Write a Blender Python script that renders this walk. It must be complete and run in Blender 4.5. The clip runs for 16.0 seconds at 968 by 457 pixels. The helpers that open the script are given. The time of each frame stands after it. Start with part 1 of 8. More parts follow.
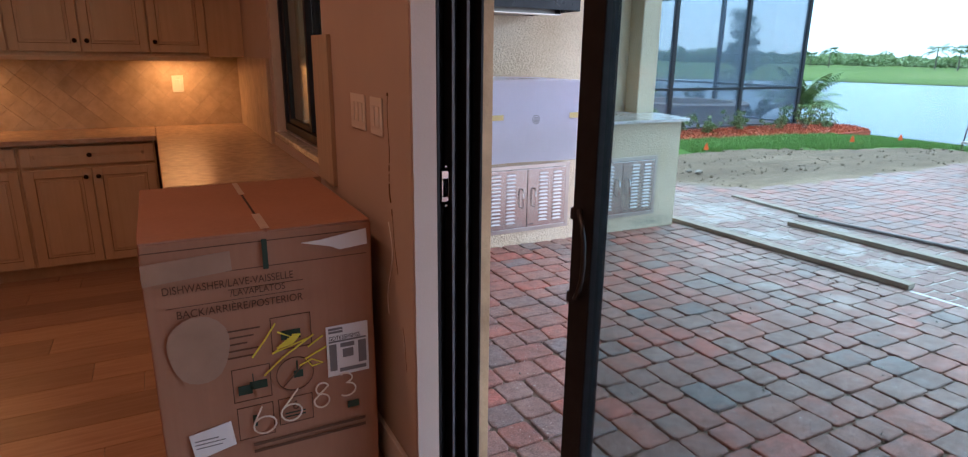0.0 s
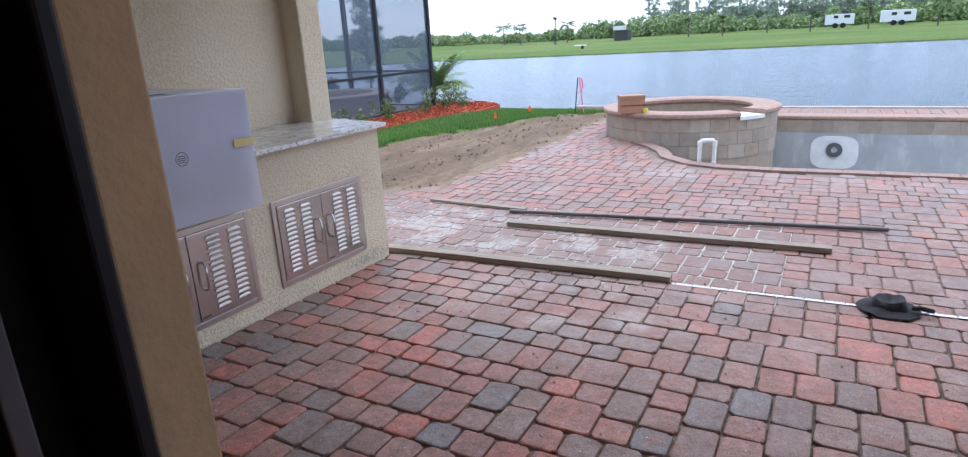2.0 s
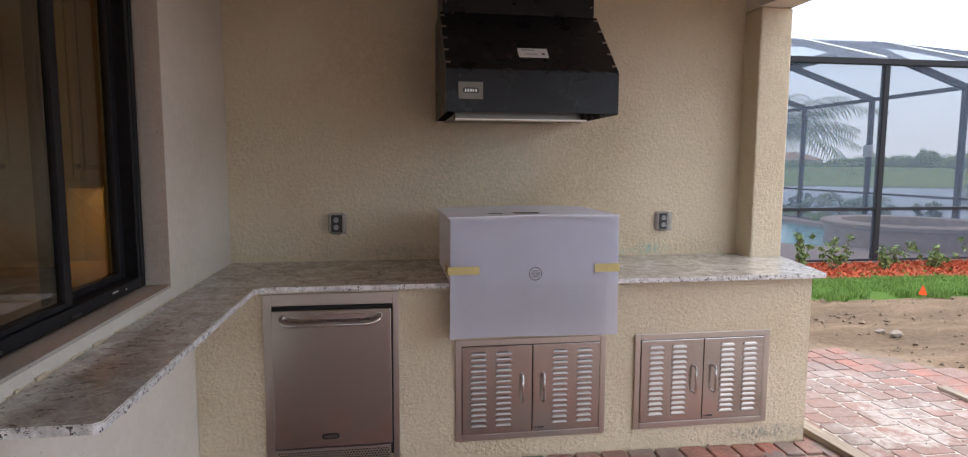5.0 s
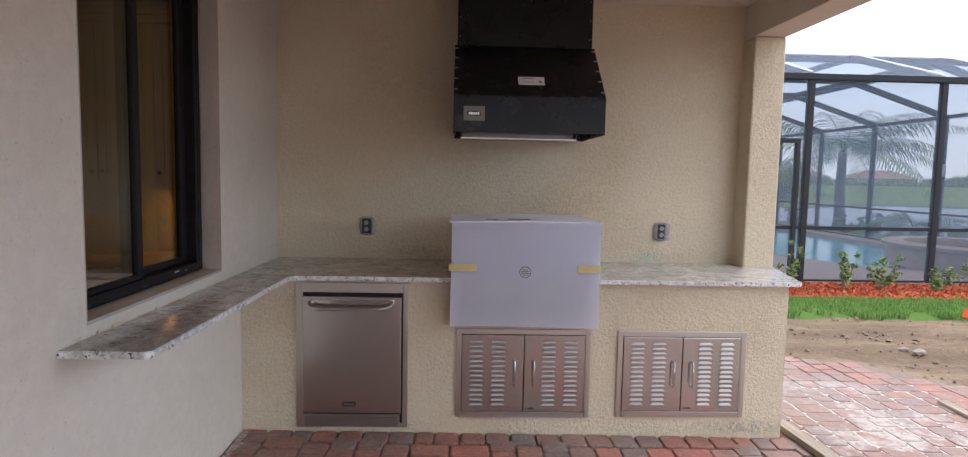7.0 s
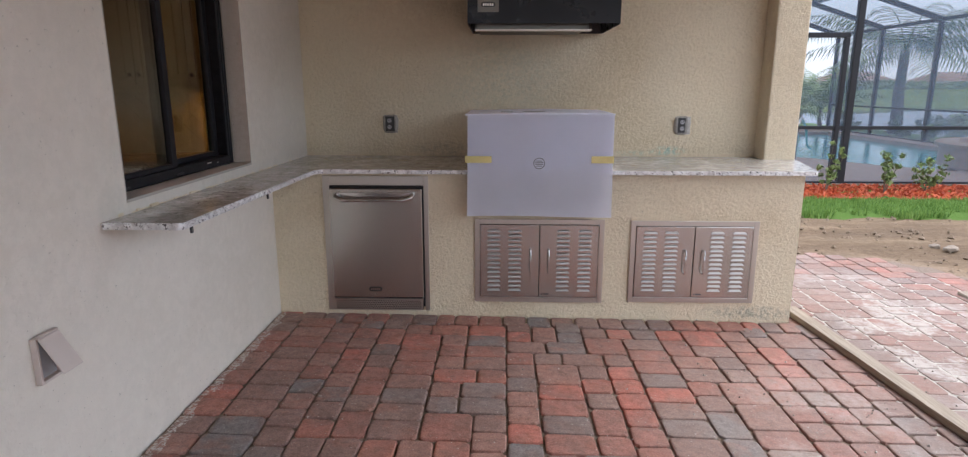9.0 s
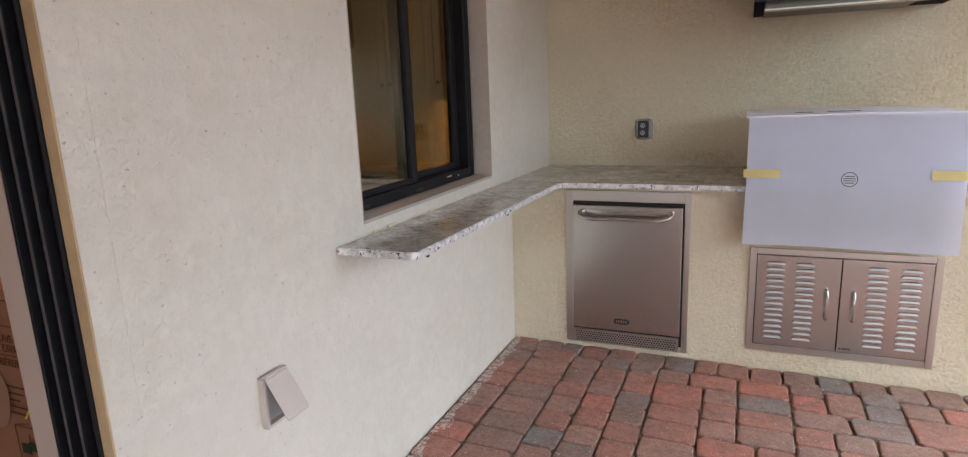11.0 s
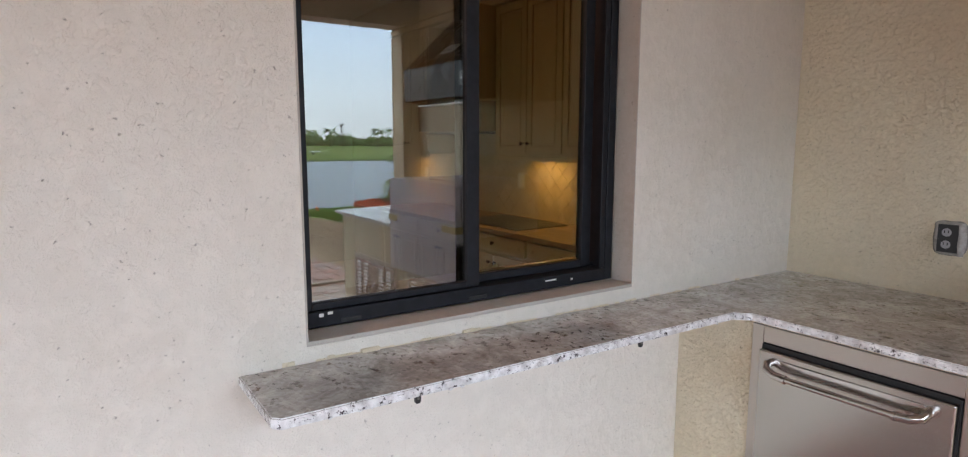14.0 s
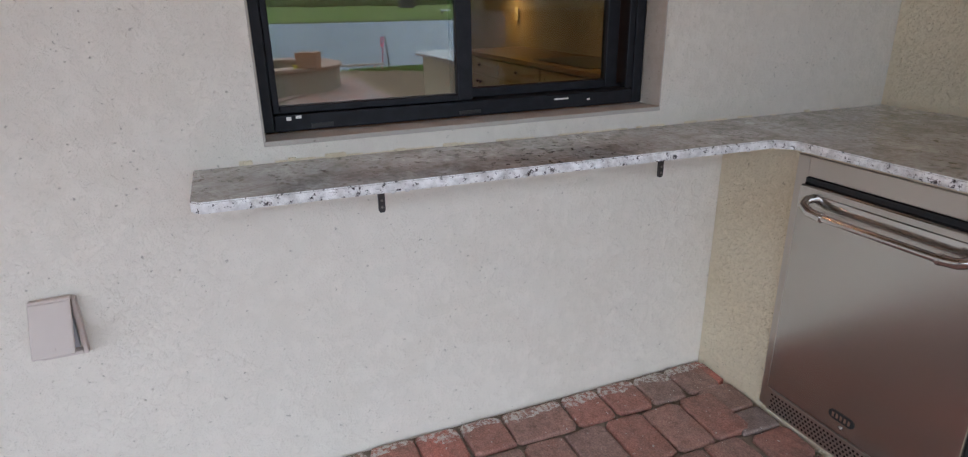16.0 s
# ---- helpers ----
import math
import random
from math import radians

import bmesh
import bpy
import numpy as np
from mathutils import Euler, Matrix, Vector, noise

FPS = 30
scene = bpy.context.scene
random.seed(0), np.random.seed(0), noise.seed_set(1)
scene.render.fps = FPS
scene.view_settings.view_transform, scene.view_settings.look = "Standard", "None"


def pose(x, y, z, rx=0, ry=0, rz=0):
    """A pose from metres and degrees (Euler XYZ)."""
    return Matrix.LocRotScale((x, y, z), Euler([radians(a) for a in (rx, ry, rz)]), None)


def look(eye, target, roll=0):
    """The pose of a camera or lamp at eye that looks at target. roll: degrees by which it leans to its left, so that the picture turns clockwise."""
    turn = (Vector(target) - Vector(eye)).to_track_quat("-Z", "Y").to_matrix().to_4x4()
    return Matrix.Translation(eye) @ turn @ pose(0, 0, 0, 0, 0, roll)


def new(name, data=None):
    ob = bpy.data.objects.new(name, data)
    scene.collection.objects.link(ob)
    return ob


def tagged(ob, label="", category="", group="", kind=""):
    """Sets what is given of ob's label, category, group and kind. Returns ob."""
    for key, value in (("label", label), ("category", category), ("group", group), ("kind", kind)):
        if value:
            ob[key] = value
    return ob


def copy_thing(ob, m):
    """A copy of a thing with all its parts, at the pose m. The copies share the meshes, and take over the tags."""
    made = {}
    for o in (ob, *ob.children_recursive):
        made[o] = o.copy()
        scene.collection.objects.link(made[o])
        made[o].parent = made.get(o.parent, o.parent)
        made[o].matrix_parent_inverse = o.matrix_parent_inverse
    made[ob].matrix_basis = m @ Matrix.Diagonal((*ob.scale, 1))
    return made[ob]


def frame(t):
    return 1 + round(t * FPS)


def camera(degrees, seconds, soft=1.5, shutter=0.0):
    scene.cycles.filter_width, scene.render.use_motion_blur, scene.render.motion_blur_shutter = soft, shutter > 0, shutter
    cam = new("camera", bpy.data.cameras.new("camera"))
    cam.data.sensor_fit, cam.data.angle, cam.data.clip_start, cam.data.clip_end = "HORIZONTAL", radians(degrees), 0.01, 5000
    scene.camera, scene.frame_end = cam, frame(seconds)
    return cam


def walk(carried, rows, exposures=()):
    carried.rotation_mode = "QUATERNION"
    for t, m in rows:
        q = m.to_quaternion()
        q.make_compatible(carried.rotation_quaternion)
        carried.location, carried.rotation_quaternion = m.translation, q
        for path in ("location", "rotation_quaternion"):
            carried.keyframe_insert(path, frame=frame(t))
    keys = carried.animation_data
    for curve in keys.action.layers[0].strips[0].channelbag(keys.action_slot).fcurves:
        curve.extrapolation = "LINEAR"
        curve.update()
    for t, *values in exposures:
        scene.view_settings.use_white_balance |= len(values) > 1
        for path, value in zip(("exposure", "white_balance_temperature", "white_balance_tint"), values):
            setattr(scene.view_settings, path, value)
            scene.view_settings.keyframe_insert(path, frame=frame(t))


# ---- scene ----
cam = camera(75.8, 16.0, soft=1.2)
PATH = [
    (0, (0.002, 0.11, 1.45), (0.902, 1.816, 0.919), 0.7),
    (0.4, (0.044, 0.504, 1.435), (0.95, 2.209, 0.912), -0.1),
    (0.5, (0.041, 0.581, 1.442), (1.006, 2.241, 0.883), -0.5),
    (0.8, (0.123, 0.835, 1.452), (1.26, 2.352, 0.813), -2.0),
    (1, (0.197, 0.975, 1.423), (1.443, 2.407, 0.795), -1.7),
    (1.5, (0.453, 1.278, 1.43), (1.882, 2.526, 0.799), -1.8),
    (2, (0.72, 1.494, 1.461), (2.386, 2.437, 0.883), -3.1),
    (2.2, (0.819, 1.553, 1.473), (2.463, 2.532, 0.892), -1.9),
    (2.5, (0.967, 1.592, 1.456), (2.487, 2.753, 0.871), 1.0),
    (3, (1.168, 1.646, 1.412), (2.289, 3.207, 0.859), 0.5),
    (3.5, (1.387, 1.65, 1.419), (2.141, 3.448, 0.972), 1.7),
    (4, (1.626, 1.543, 1.455), (2.126, 3.432, 1.029), 0.9),
    (4.5, (1.772, 1.368, 1.498), (2.094, 3.322, 1.215), -0.1),
    (5, (1.851, 1.149, 1.547), (2.152, 3.115, 1.34), 0.2),
    (5.2, (1.855, 1.101, 1.568), (2.179, 3.069, 1.417), 0.3),
    (7.5, (2.35, 0.493, 1.533), (2.394, 2.484, 1.343), 1.3),
    (8, (2.459, 0.436, 1.454), (2.515, 2.386, 1.013), 1.5),
    (10.5, (2.144, 0.716, 1.441), (1.588, 2.589, 1.01), -2.2),
    (11, (2.132, 0.966, 1.441), (1.37, 2.766, 1.015), -2.2),
    (11.5, (2.078, 1.23, 1.505), (1.16, 2.992, 1.281), -3.0),
    (12, (2.113, 1.438, 1.544), (1.097, 3.16, 1.49), -3.0),
    (12.5, (2.289, 1.666, 1.602), (1.13, 3.295, 1.649), -2.3),
    (13, (2.407, 1.882, 1.608), (1.077, 3.372, 1.719), -1.9),
    (13.5, (2.402, 2.1, 1.58), (0.973, 3.499, 1.539), -0.4),
    (14, (2.46, 2.284, 1.536), (0.824, 3.4, 1.26), 0.1),
    (14.5, (2.563, 2.464, 1.454), (0.823, 3.361, 1.047), -1.4),
    (15, (2.551, 2.598, 1.397), (0.787, 3.381, 0.873), -0.8),
    (15.5, (2.535, 2.678, 1.349), (0.798, 3.41, 0.682), -0.8),
    (16, (2.567, 2.716, 1.347), (0.827, 3.42, 0.658), -0.9),
]
walk(cam, [(t, look(eye, target, roll)) for t, eye, target, roll in PATH],
     [(0.0, 1.58, 5700, 14), (0.5, 1.38, 5700, 14), (1.0, 1.42, 5700, 14), (1.5, 0.92, 5750, 13), (2.0, 0.47, 5800, 12), (2.5, 0.25, 6250, 12), (3.0, 0.25, 6650, 13), (3.5, 0.19, 6850, 13), (4.5, 0.72, 6800, 14), (5.2, 0.82, 6800, 14), (7.4, 0.80, 6600, 14), (8.1, 0.60, 6600, 14), (10.5, 1.36, 6700, 10), (11.0, 1.42, 6750, 9),
      (12.5, 1.6, 6650, 10), (13.0, 1.85, 6550, 10), (13.5, 1.76, 6450, 10), (14.0, 1.70, 6450, 10), (14.5, 1.40, 6350, 10), (15.0, 1.29, 6300, 10), (16.0, 1.24, 6300, 10)])

# ---- light ----
world = bpy.data.worlds.new("world")
scene.world = world
world.use_nodes = True
wn, wl = world.node_tree.nodes, world.node_tree.links
sky = wn.new("ShaderNodeTexSky")
sky.sky_type, sky.sun_disc = "NISHITA", False
sky.sun_elevation, sky.sun_rotation = radians(50), radians(120)
sky.air_density, sky.dust_density, sky.ozone_density = 1.0, 4.0, 2.0
cloud = wn.new("ShaderNodeMixRGB")
cloud.inputs[0].default_value = 0.72
up = wn.new("ShaderNodeSeparateXYZ")
tex = wn.new("ShaderNodeTexCoord")
wl.new(tex.outputs["Generated"], up.inputs[0])
deck = wn.new("ShaderNodeValToRGB")
deck.color_ramp.elements[0].position, deck.color_ramp.elements[0].color = 0.0, (0.72, 0.79, 0.87, 1)
deck.color_ramp.elements[1].position, deck.color_ramp.elements[1].color = 0.45, (0.74, 0.84, 0.98, 1)
low = deck.color_ramp.elements.new(0.17)
low.color = (0.56, 0.695, 0.90, 1)
wl.new(up.outputs[2], deck.inputs[0])
veil = wn.new("ShaderNodeTexNoise")
veil.inputs["Scale"].default_value, veil.inputs["Detail"].default_value = 3.0, 5.0
stretch = wn.new("ShaderNodeMapping")
stretch.inputs["Scale"].default_value = (1, 1, 5)
wl.new(tex.outputs["Generated"], stretch.inputs[0])
wl.new(stretch.outputs[0], veil.inputs["Vector"])
amount = wn.new("ShaderNodeMapRange")
amount.inputs["To Min"].default_value, amount.inputs["To Max"].default_value = 11.0, 17.5
wl.new(veil.outputs["Fac"], amount.inputs[0])
bright = wn.new("ShaderNodeVectorMath")
bright.operation = "SCALE"
wl.new(deck.outputs[0], bright.inputs[0])
wl.new(amount.outputs[0], bright.inputs["Scale"])
wl.new(bright.outputs[0], cloud.inputs[2])
wl.new(sky.outputs[0], cloud.inputs[1])
wl.new(cloud.outputs[0], wn["Background"].inputs[0])
wn["Background"].inputs[1].default_value = 0.14

sun = new("sun", bpy.data.lights.new("sun", "SUN"))
sun.data.energy, sun.data.angle, sun.data.color = 1.3, radians(40), (1.0, 0.97, 0.93)
sun.matrix_world = look((20, 12, 30), (0, 0, 0))

WARM = (1.0, 0.41, 0.12)


def area(name, at, to, sx, sy, energy, color):
    lamp = new(name, bpy.data.lights.new(name, "AREA"))
    lamp.data.shape, lamp.data.size, lamp.data.size_y = "RECTANGLE", sx, sy
    lamp.data.energy, lamp.data.color = energy, color
    lamp.matrix_world = look(at, to)
    return lamp


for lx in (0.17, -1.2, -3.2):
    area("under_cabinet_lamp", (lx, 5.24, 1.405), (lx, 5.27, 0.9), 0.3, 0.03, 0.85, WARM)
for lx, ly in ((-0.6, 2.6), (-2.6, 2.6), (-0.6, 0.2), (-2.6, 0.2)):
    area("ceiling_can_lamp", (lx, ly, 3.03), (lx, ly, 0), 0.14, 0.14, 3.0, (1.0, 0.42, 0.235))


# ---- materials ----
class Mat:
    """A node material: a Principled shader and a few noise helpers."""

    def __init__(self, name, color=(0.5, 0.5, 0.5), rough=0.6, metal=0.0):
        self.m = bpy.data.materials.new(name)
        self.m.use_nodes = True
        self.n, self.l = self.m.node_tree.nodes, self.m.node_tree.links
        self.b = self.n["Principled BSDF"]
        self.b.inputs["Base Color"].default_value = (*color, 1)
        self.b.inputs["Roughness"].default_value = rough
        self.b.inputs["Metallic"].default_value = metal
        self.bumps = None

    def coord(self, scale=(1, 1, 1), kind="Object"):
        if kind == "Position":
            src = self.n.new("ShaderNodeNewGeometry").outputs["Position"]
        else:
            src = self.n.new("ShaderNodeTexCoord").outputs[kind]
        mp = self.n.new("ShaderNodeMapping")
        mp.inputs["Scale"].default_value = scale
        self.l.new(src, mp.inputs[0])
        return mp.outputs[0]

    def noise(self, scale, detail=4, rough=0.55, stretch=(1, 1, 1), kind="Object", dist=0.0):
        t = self.n.new("ShaderNodeTexNoise")
        t.inputs["Scale"].default_value, t.inputs["Detail"].default_value = scale, detail
        t.inputs["Roughness"].default_value, t.inputs["Distortion"].default_value = rough, dist
        self.l.new(self.coord(stretch, kind), t.inputs["Vector"])
        return t.outputs["Fac"]

    def voronoi(self, scale, feature="F1", stretch=(1, 1, 1), kind="Object", out="Distance"):
        t = self.n.new("ShaderNodeTexVoronoi")
        t.feature = feature
        t.inputs["Scale"].default_value = scale
        self.l.new(self.coord(stretch, kind), t.inputs["Vector"])
        return t.outputs[out]

    def ramp(self, fac, stops, interp="LINEAR"):
        r = self.n.new("ShaderNodeValToRGB")
        r.color_ramp.interpolation = interp
        e = r.color_ramp.elements
        while len(e) < len(stops):
            e.new(0.5)
        for k, (p, c) in enumerate(stops):
            e[k].position = p
            e[k].color = (*c, 1) if isinstance(c, tuple) else (c, c, c, 1)
        self.l.new(fac, r.inputs[0])
        return r.outputs[0]

    def mix(self, fac, a, b, mode="MIX"):
        x = self.n.new("ShaderNodeMixRGB")
        x.blend_type = mode
        for k, v in zip((0, 1, 2), (fac, a, b)):
            if isinstance(v, (int, float)):
                x.inputs[k].default_value = v if k == 0 else (v, v, v, 1)
            elif isinstance(v, tuple):
                x.inputs[k].default_value = (*v, 1)
            else:
                self.l.new(v, x.inputs[k])
        return x.outputs[0]

    def math(self, op, a, b=0.0):
        x = self.n.new("ShaderNodeMath")
        x.operation = op
        for k, v in zip((0, 1), (a, b)):
            if isinstance(v, (int, float)):
                x.inputs[k].default_value = v
            else:
                self.l.new(v, x.inputs[k])
        return x.outputs[0]

    def color(self, out):
        self.l.new(out, self.b.inputs["Base Color"])
        return self

    def rough(self, out):
        self.l.new(out, self.b.inputs["Roughness"])
        return self

    def bump(self, out, dist=0.01, strength=1.0):
        x = self.n.new("ShaderNodeBump")
        x.inputs["Strength"].default_value, x.inputs["Distance"].default_value = strength, dist
        self.l.new(out, x.inputs["Height"])
        if self.bumps:
            self.l.new(self.bumps, x.inputs["Normal"])
        self.bumps = x.outputs[0]
        self.l.new(self.bumps, self.b.inputs["Normal"])
        return self


def simple(name, color, rough=0.6, metal=0.0, var=0.12, scale=8, bump=0.0, bscale=60):
    m = Mat(name, color, rough, metal)
    lo = tuple(c * (1 - var) for c in color)
    hi = tuple(min(1, c * (1 + var)) for c in color)
    m.color(m.ramp(m.noise(scale, 5), [(0.3, lo), (0.7, hi)]))
    if bump:
        m.bump(m.noise(bscale, 5), bump)
    return m.m


def stucco(name, base, lump, dist, brown_tone=1.0, marks=()):
    """Painted knockdown stucco. marks: scrubbed paint, darker patches and painted bounce light as (x, z, half width,
    half height, colour, strength).
    """
    m = Mat(name, base, 0.9)
    # Broad browner tone, also standing in for bounced light on the grill wall.
    a = m.ramp(m.noise(1.3, 5, kind="Position"), [(0.32, (base[0] * (1 - 0.10 * brown_tone), base[1] * (1 - 0.13 * brown_tone), base[2] * (1 - 0.18 * brown_tone))), (0.5, base), (0.7, tuple(min(1, c * 1.05) for c in base))])
    worn = m.ramp(m.noise(lump * 0.5, 6, 0.65, kind="Position"), [(0.5, 0.0), (0.62, 0.25)])
    m.color(m.mix(worn, a, tuple(min(1, c * 1.12) for c in base)))
    n1 = m.noise(lump, 5, 0.62, kind="Position", dist=0.1)
    knock = m.ramp(n1, [(0.40, 0.0), (0.60, 1.0)])
    m.bump(knock, dist)
    m.color(m.mix(m.math("MULTIPLY", knock, 0.30), m.b.inputs["Base Color"].links[0].from_socket, tuple(min(1, c * 1.10) for c in base)))
    m.bump(m.noise(160, 4, 0.7, kind="Position"), 0.0013)
    # scattered trowel nicks and pits, in drifts
    drift = m.ramp(m.noise(1.7, 6, 0.65, kind="Position"), [(0.30, 0.15), (0.75, 1.0)])
    flake = m.ramp(m.noise(lump * 2.6, 5, 0.7, kind="Position", dist=0.6), [(0.52, 0.0), (0.66, 1.0)])
    m.bump(m.math("MULTIPLY", flake, drift), min(0.0016, dist))
    m.color(m.mix(m.math("MULTIPLY", m.math("MULTIPLY", flake, drift), 0.4), m.b.inputs["Base Color"].links[0].from_socket, tuple(min(1, c * 1.16) for c in base)))
    pit = m.ramp(m.noise(62, 2, 0.5, (1, 1, 1.4), kind="Position"), [(0.715, 0.0), (0.75, 1.0)])
    m.bump(m.math("MULTIPLY", pit, -1.0), 0.003)
    m.color(m.mix(m.math("MULTIPLY", pit, 0.45), m.b.inputs["Base Color"].links[0].from_socket, tuple(c * 0.45 for c in base)))
    if marks:
        sep = m.n.new("ShaderNodeSeparateXYZ")
        m.l.new(m.n.new("ShaderNodeNewGeometry").outputs["Position"], sep.inputs[0])
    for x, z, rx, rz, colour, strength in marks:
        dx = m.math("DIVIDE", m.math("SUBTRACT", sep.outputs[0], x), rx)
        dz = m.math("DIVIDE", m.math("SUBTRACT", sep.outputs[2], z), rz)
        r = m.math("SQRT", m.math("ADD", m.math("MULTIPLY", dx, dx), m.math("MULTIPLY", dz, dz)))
        # Mask shared by scrubbed paint, darker patches and painted bounce light.
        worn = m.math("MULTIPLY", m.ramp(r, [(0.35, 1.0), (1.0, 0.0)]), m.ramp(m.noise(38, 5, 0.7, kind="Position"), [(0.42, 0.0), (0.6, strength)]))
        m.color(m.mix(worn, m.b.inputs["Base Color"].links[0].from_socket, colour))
    return m.m


STUCCO = stucco("stucco_wall", (0.665, 0.61, 0.53), 21, 0.0014, 0.5)
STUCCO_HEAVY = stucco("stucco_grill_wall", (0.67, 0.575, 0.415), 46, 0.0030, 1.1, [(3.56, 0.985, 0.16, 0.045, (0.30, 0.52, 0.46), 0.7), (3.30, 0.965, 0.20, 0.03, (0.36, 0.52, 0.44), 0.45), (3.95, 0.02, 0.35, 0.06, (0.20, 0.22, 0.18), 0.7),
                          # Grey under the hood and at the counter; last, bounced light painted brown.
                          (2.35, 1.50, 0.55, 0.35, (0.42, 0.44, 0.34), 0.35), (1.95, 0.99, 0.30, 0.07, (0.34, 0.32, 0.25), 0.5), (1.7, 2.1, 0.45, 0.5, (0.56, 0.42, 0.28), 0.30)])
STUCCO_SMOOTH = stucco("stucco_smooth", (0.63, 0.56, 0.46), 45, 0.0007)
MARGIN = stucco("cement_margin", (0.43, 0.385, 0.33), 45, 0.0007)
SOFFIT = stucco("soffit_paint", (0.60, 0.53, 0.42), 30, 0.002)
# Warm light from indoors is mixed into the tan; dark specks are its own.
CASING = simple("warm_lit_tan_casing", (0.50, 0.36, 0.205), 0.8, var=0.22, scale=7, bump=0.003, bscale=38)
DRYWALL = simple("drywall_tan", (0.52, 0.43, 0.36), 0.85, var=0.04, scale=3, bump=0.0006, bscale=120)
CEILING_PAINT = simple("ceiling_paint", (0.72, 0.70, 0.66), 0.9, var=0.03)
TRIM_WHITE = simple("white_trim_paint", (0.78, 0.76, 0.72), 0.4, var=0.03)
BLACK_FRAME = simple("dark_bronze_aluminium", (0.013, 0.014, 0.017), 0.5, var=0.25, scale=30)
KITCHEN_STONE = simple("brown_polished_stone", (0.42, 0.30, 0.205), 0.24, var=0.18, scale=22)
BLACK_FRAME.node_tree.nodes["Principled BSDF"].inputs["Specular IOR Level"].default_value = 0.2
FRAME_LIP = simple("grey_frame_edge", (0.07, 0.07, 0.075), 0.55, var=0.3, scale=20)
RUBBER = simple("black_gasket", (0.01, 0.01, 0.011), 0.8)


def granite():
    m = Mat("speckled_granite", (0.6, 0.57, 0.53), 0.16)
    base = m.ramp(m.noise(9, 6, 0.7, dist=0.8), [(0.30, (0.30, 0.275, 0.245)), (0.5, (0.47, 0.445, 0.41)), (0.68, (0.64, 0.62, 0.585))])
    cell = m.voronoi(95, out="Color")
    sep = m.n.new("ShaderNodeSeparateColor")
    m.l.new(cell, sep.inputs[0])
    light = m.ramp(sep.outputs[0], [(0.0, 0.70), (1.0, 1.15)])
    c = m.mix(0.6, base, light, "MULTIPLY")
    dark = m.math("MULTIPLY", m.ramp(m.noise(40, 4, 0.7), [(0.57, 0.0), (0.62, 1.0)]), m.ramp(m.noise(4, 4, 0.6), [(0.40, 0.15), (0.58, 1.0)]))
    c = m.mix(dark, c, (0.07, 0.055, 0.05))
    rust = m.ramp(m.noise(20, 3, 0.6), [(0.62, 0.0), (0.72, 0.45)])
    m.color(m.mix(rust, c, (0.23, 0.15, 0.11)))
    m.rough(m.ramp(m.noise(30, 3), [(0.3, 0.10), (0.7, 0.24)]))
    return m


GRANITE = granite().m
rawg = granite()
rawg.color(rawg.mix(rawg.ramp(rawg.noise(60, 4, 0.75), [(0.57, 0.0), (0.62, 1.0)]), rawg.ramp(rawg.noise(35, 4), [(0.35, (0.55, 0.53, 0.51)), (0.6, (0.84, 0.83, 0.81))]), (0.05, 0.04, 0.04)))
rawg.b.inputs["Roughness"].default_value = 0.6
rawg.bump(rawg.noise(70, 4, 0.7), 0.006)
GRANITE_EDGE = rawg.m


def steel(name, color=(0.50, 0.475, 0.455), rough=0.27, vertical=False):
    m = Mat(name, color, rough, 1.0)
    s = (0.3, 0.3, 220) if not vertical else (220, 220, 0.3)
    g = m.noise(14, 4, 0.6, s)
    m.rough(m.ramp(g, [(0.2, rough - 0.02), (0.8, rough + 0.03)]))
    m.color(m.mix(0.5, m.ramp(g, [(0.2, tuple(c * 0.96 for c in color)), (0.8, color)]), m.ramp(m.noise(3, 3), [(0.3, tuple(c * 0.9 for c in color)), (0.7, color)])))
    return m.m


STEEL = steel("brushed_stainless", (0.53, 0.505, 0.475), 0.23)
MID_STEEL = steel("grille_stainless", (0.42, 0.40, 0.38), 0.35)
DULL_STEEL = steel("dull_stainless", (0.20, 0.19, 0.17), 0.42)
STEEL_BRIGHT = steel("polished_stainless", (0.62, 0.60, 0.58), 0.14)
STEEL_FRAME = steel("stainless_trim", (0.56, 0.51, 0.46), 0.32, True)


def black_hood():
    m = Mat("black_enamel_dusty", (0.012, 0.014, 0.018), 0.35)
    d = m.ramp(m.noise(3.5, 6, 0.65), [(0.52, 0.0), (0.8, 0.03)])
    m.color(m.mix(d, (0.006, 0.007, 0.010), (0.14, 0.14, 0.15)))
    m.rough(m.ramp(m.noise(9, 4), [(0.3, 0.22), (0.7, 0.38)]))
    return m.m


HOOD = black_hood()
HOOD.node_tree.nodes["Principled BSDF"].inputs["Specular IOR Level"].default_value = 0.3
DARK = simple("dark_void", (0.008, 0.008, 0.008), 0.9)
WHITE_BOARD = simple("white_cardboard", (0.84, 0.85, 0.93), 0.6, var=0.03, scale=3, bump=0.0006, bscale=30)
CARDBOARD = Mat("brown_cardboard", (0.34, 0.20, 0.11), 0.75)
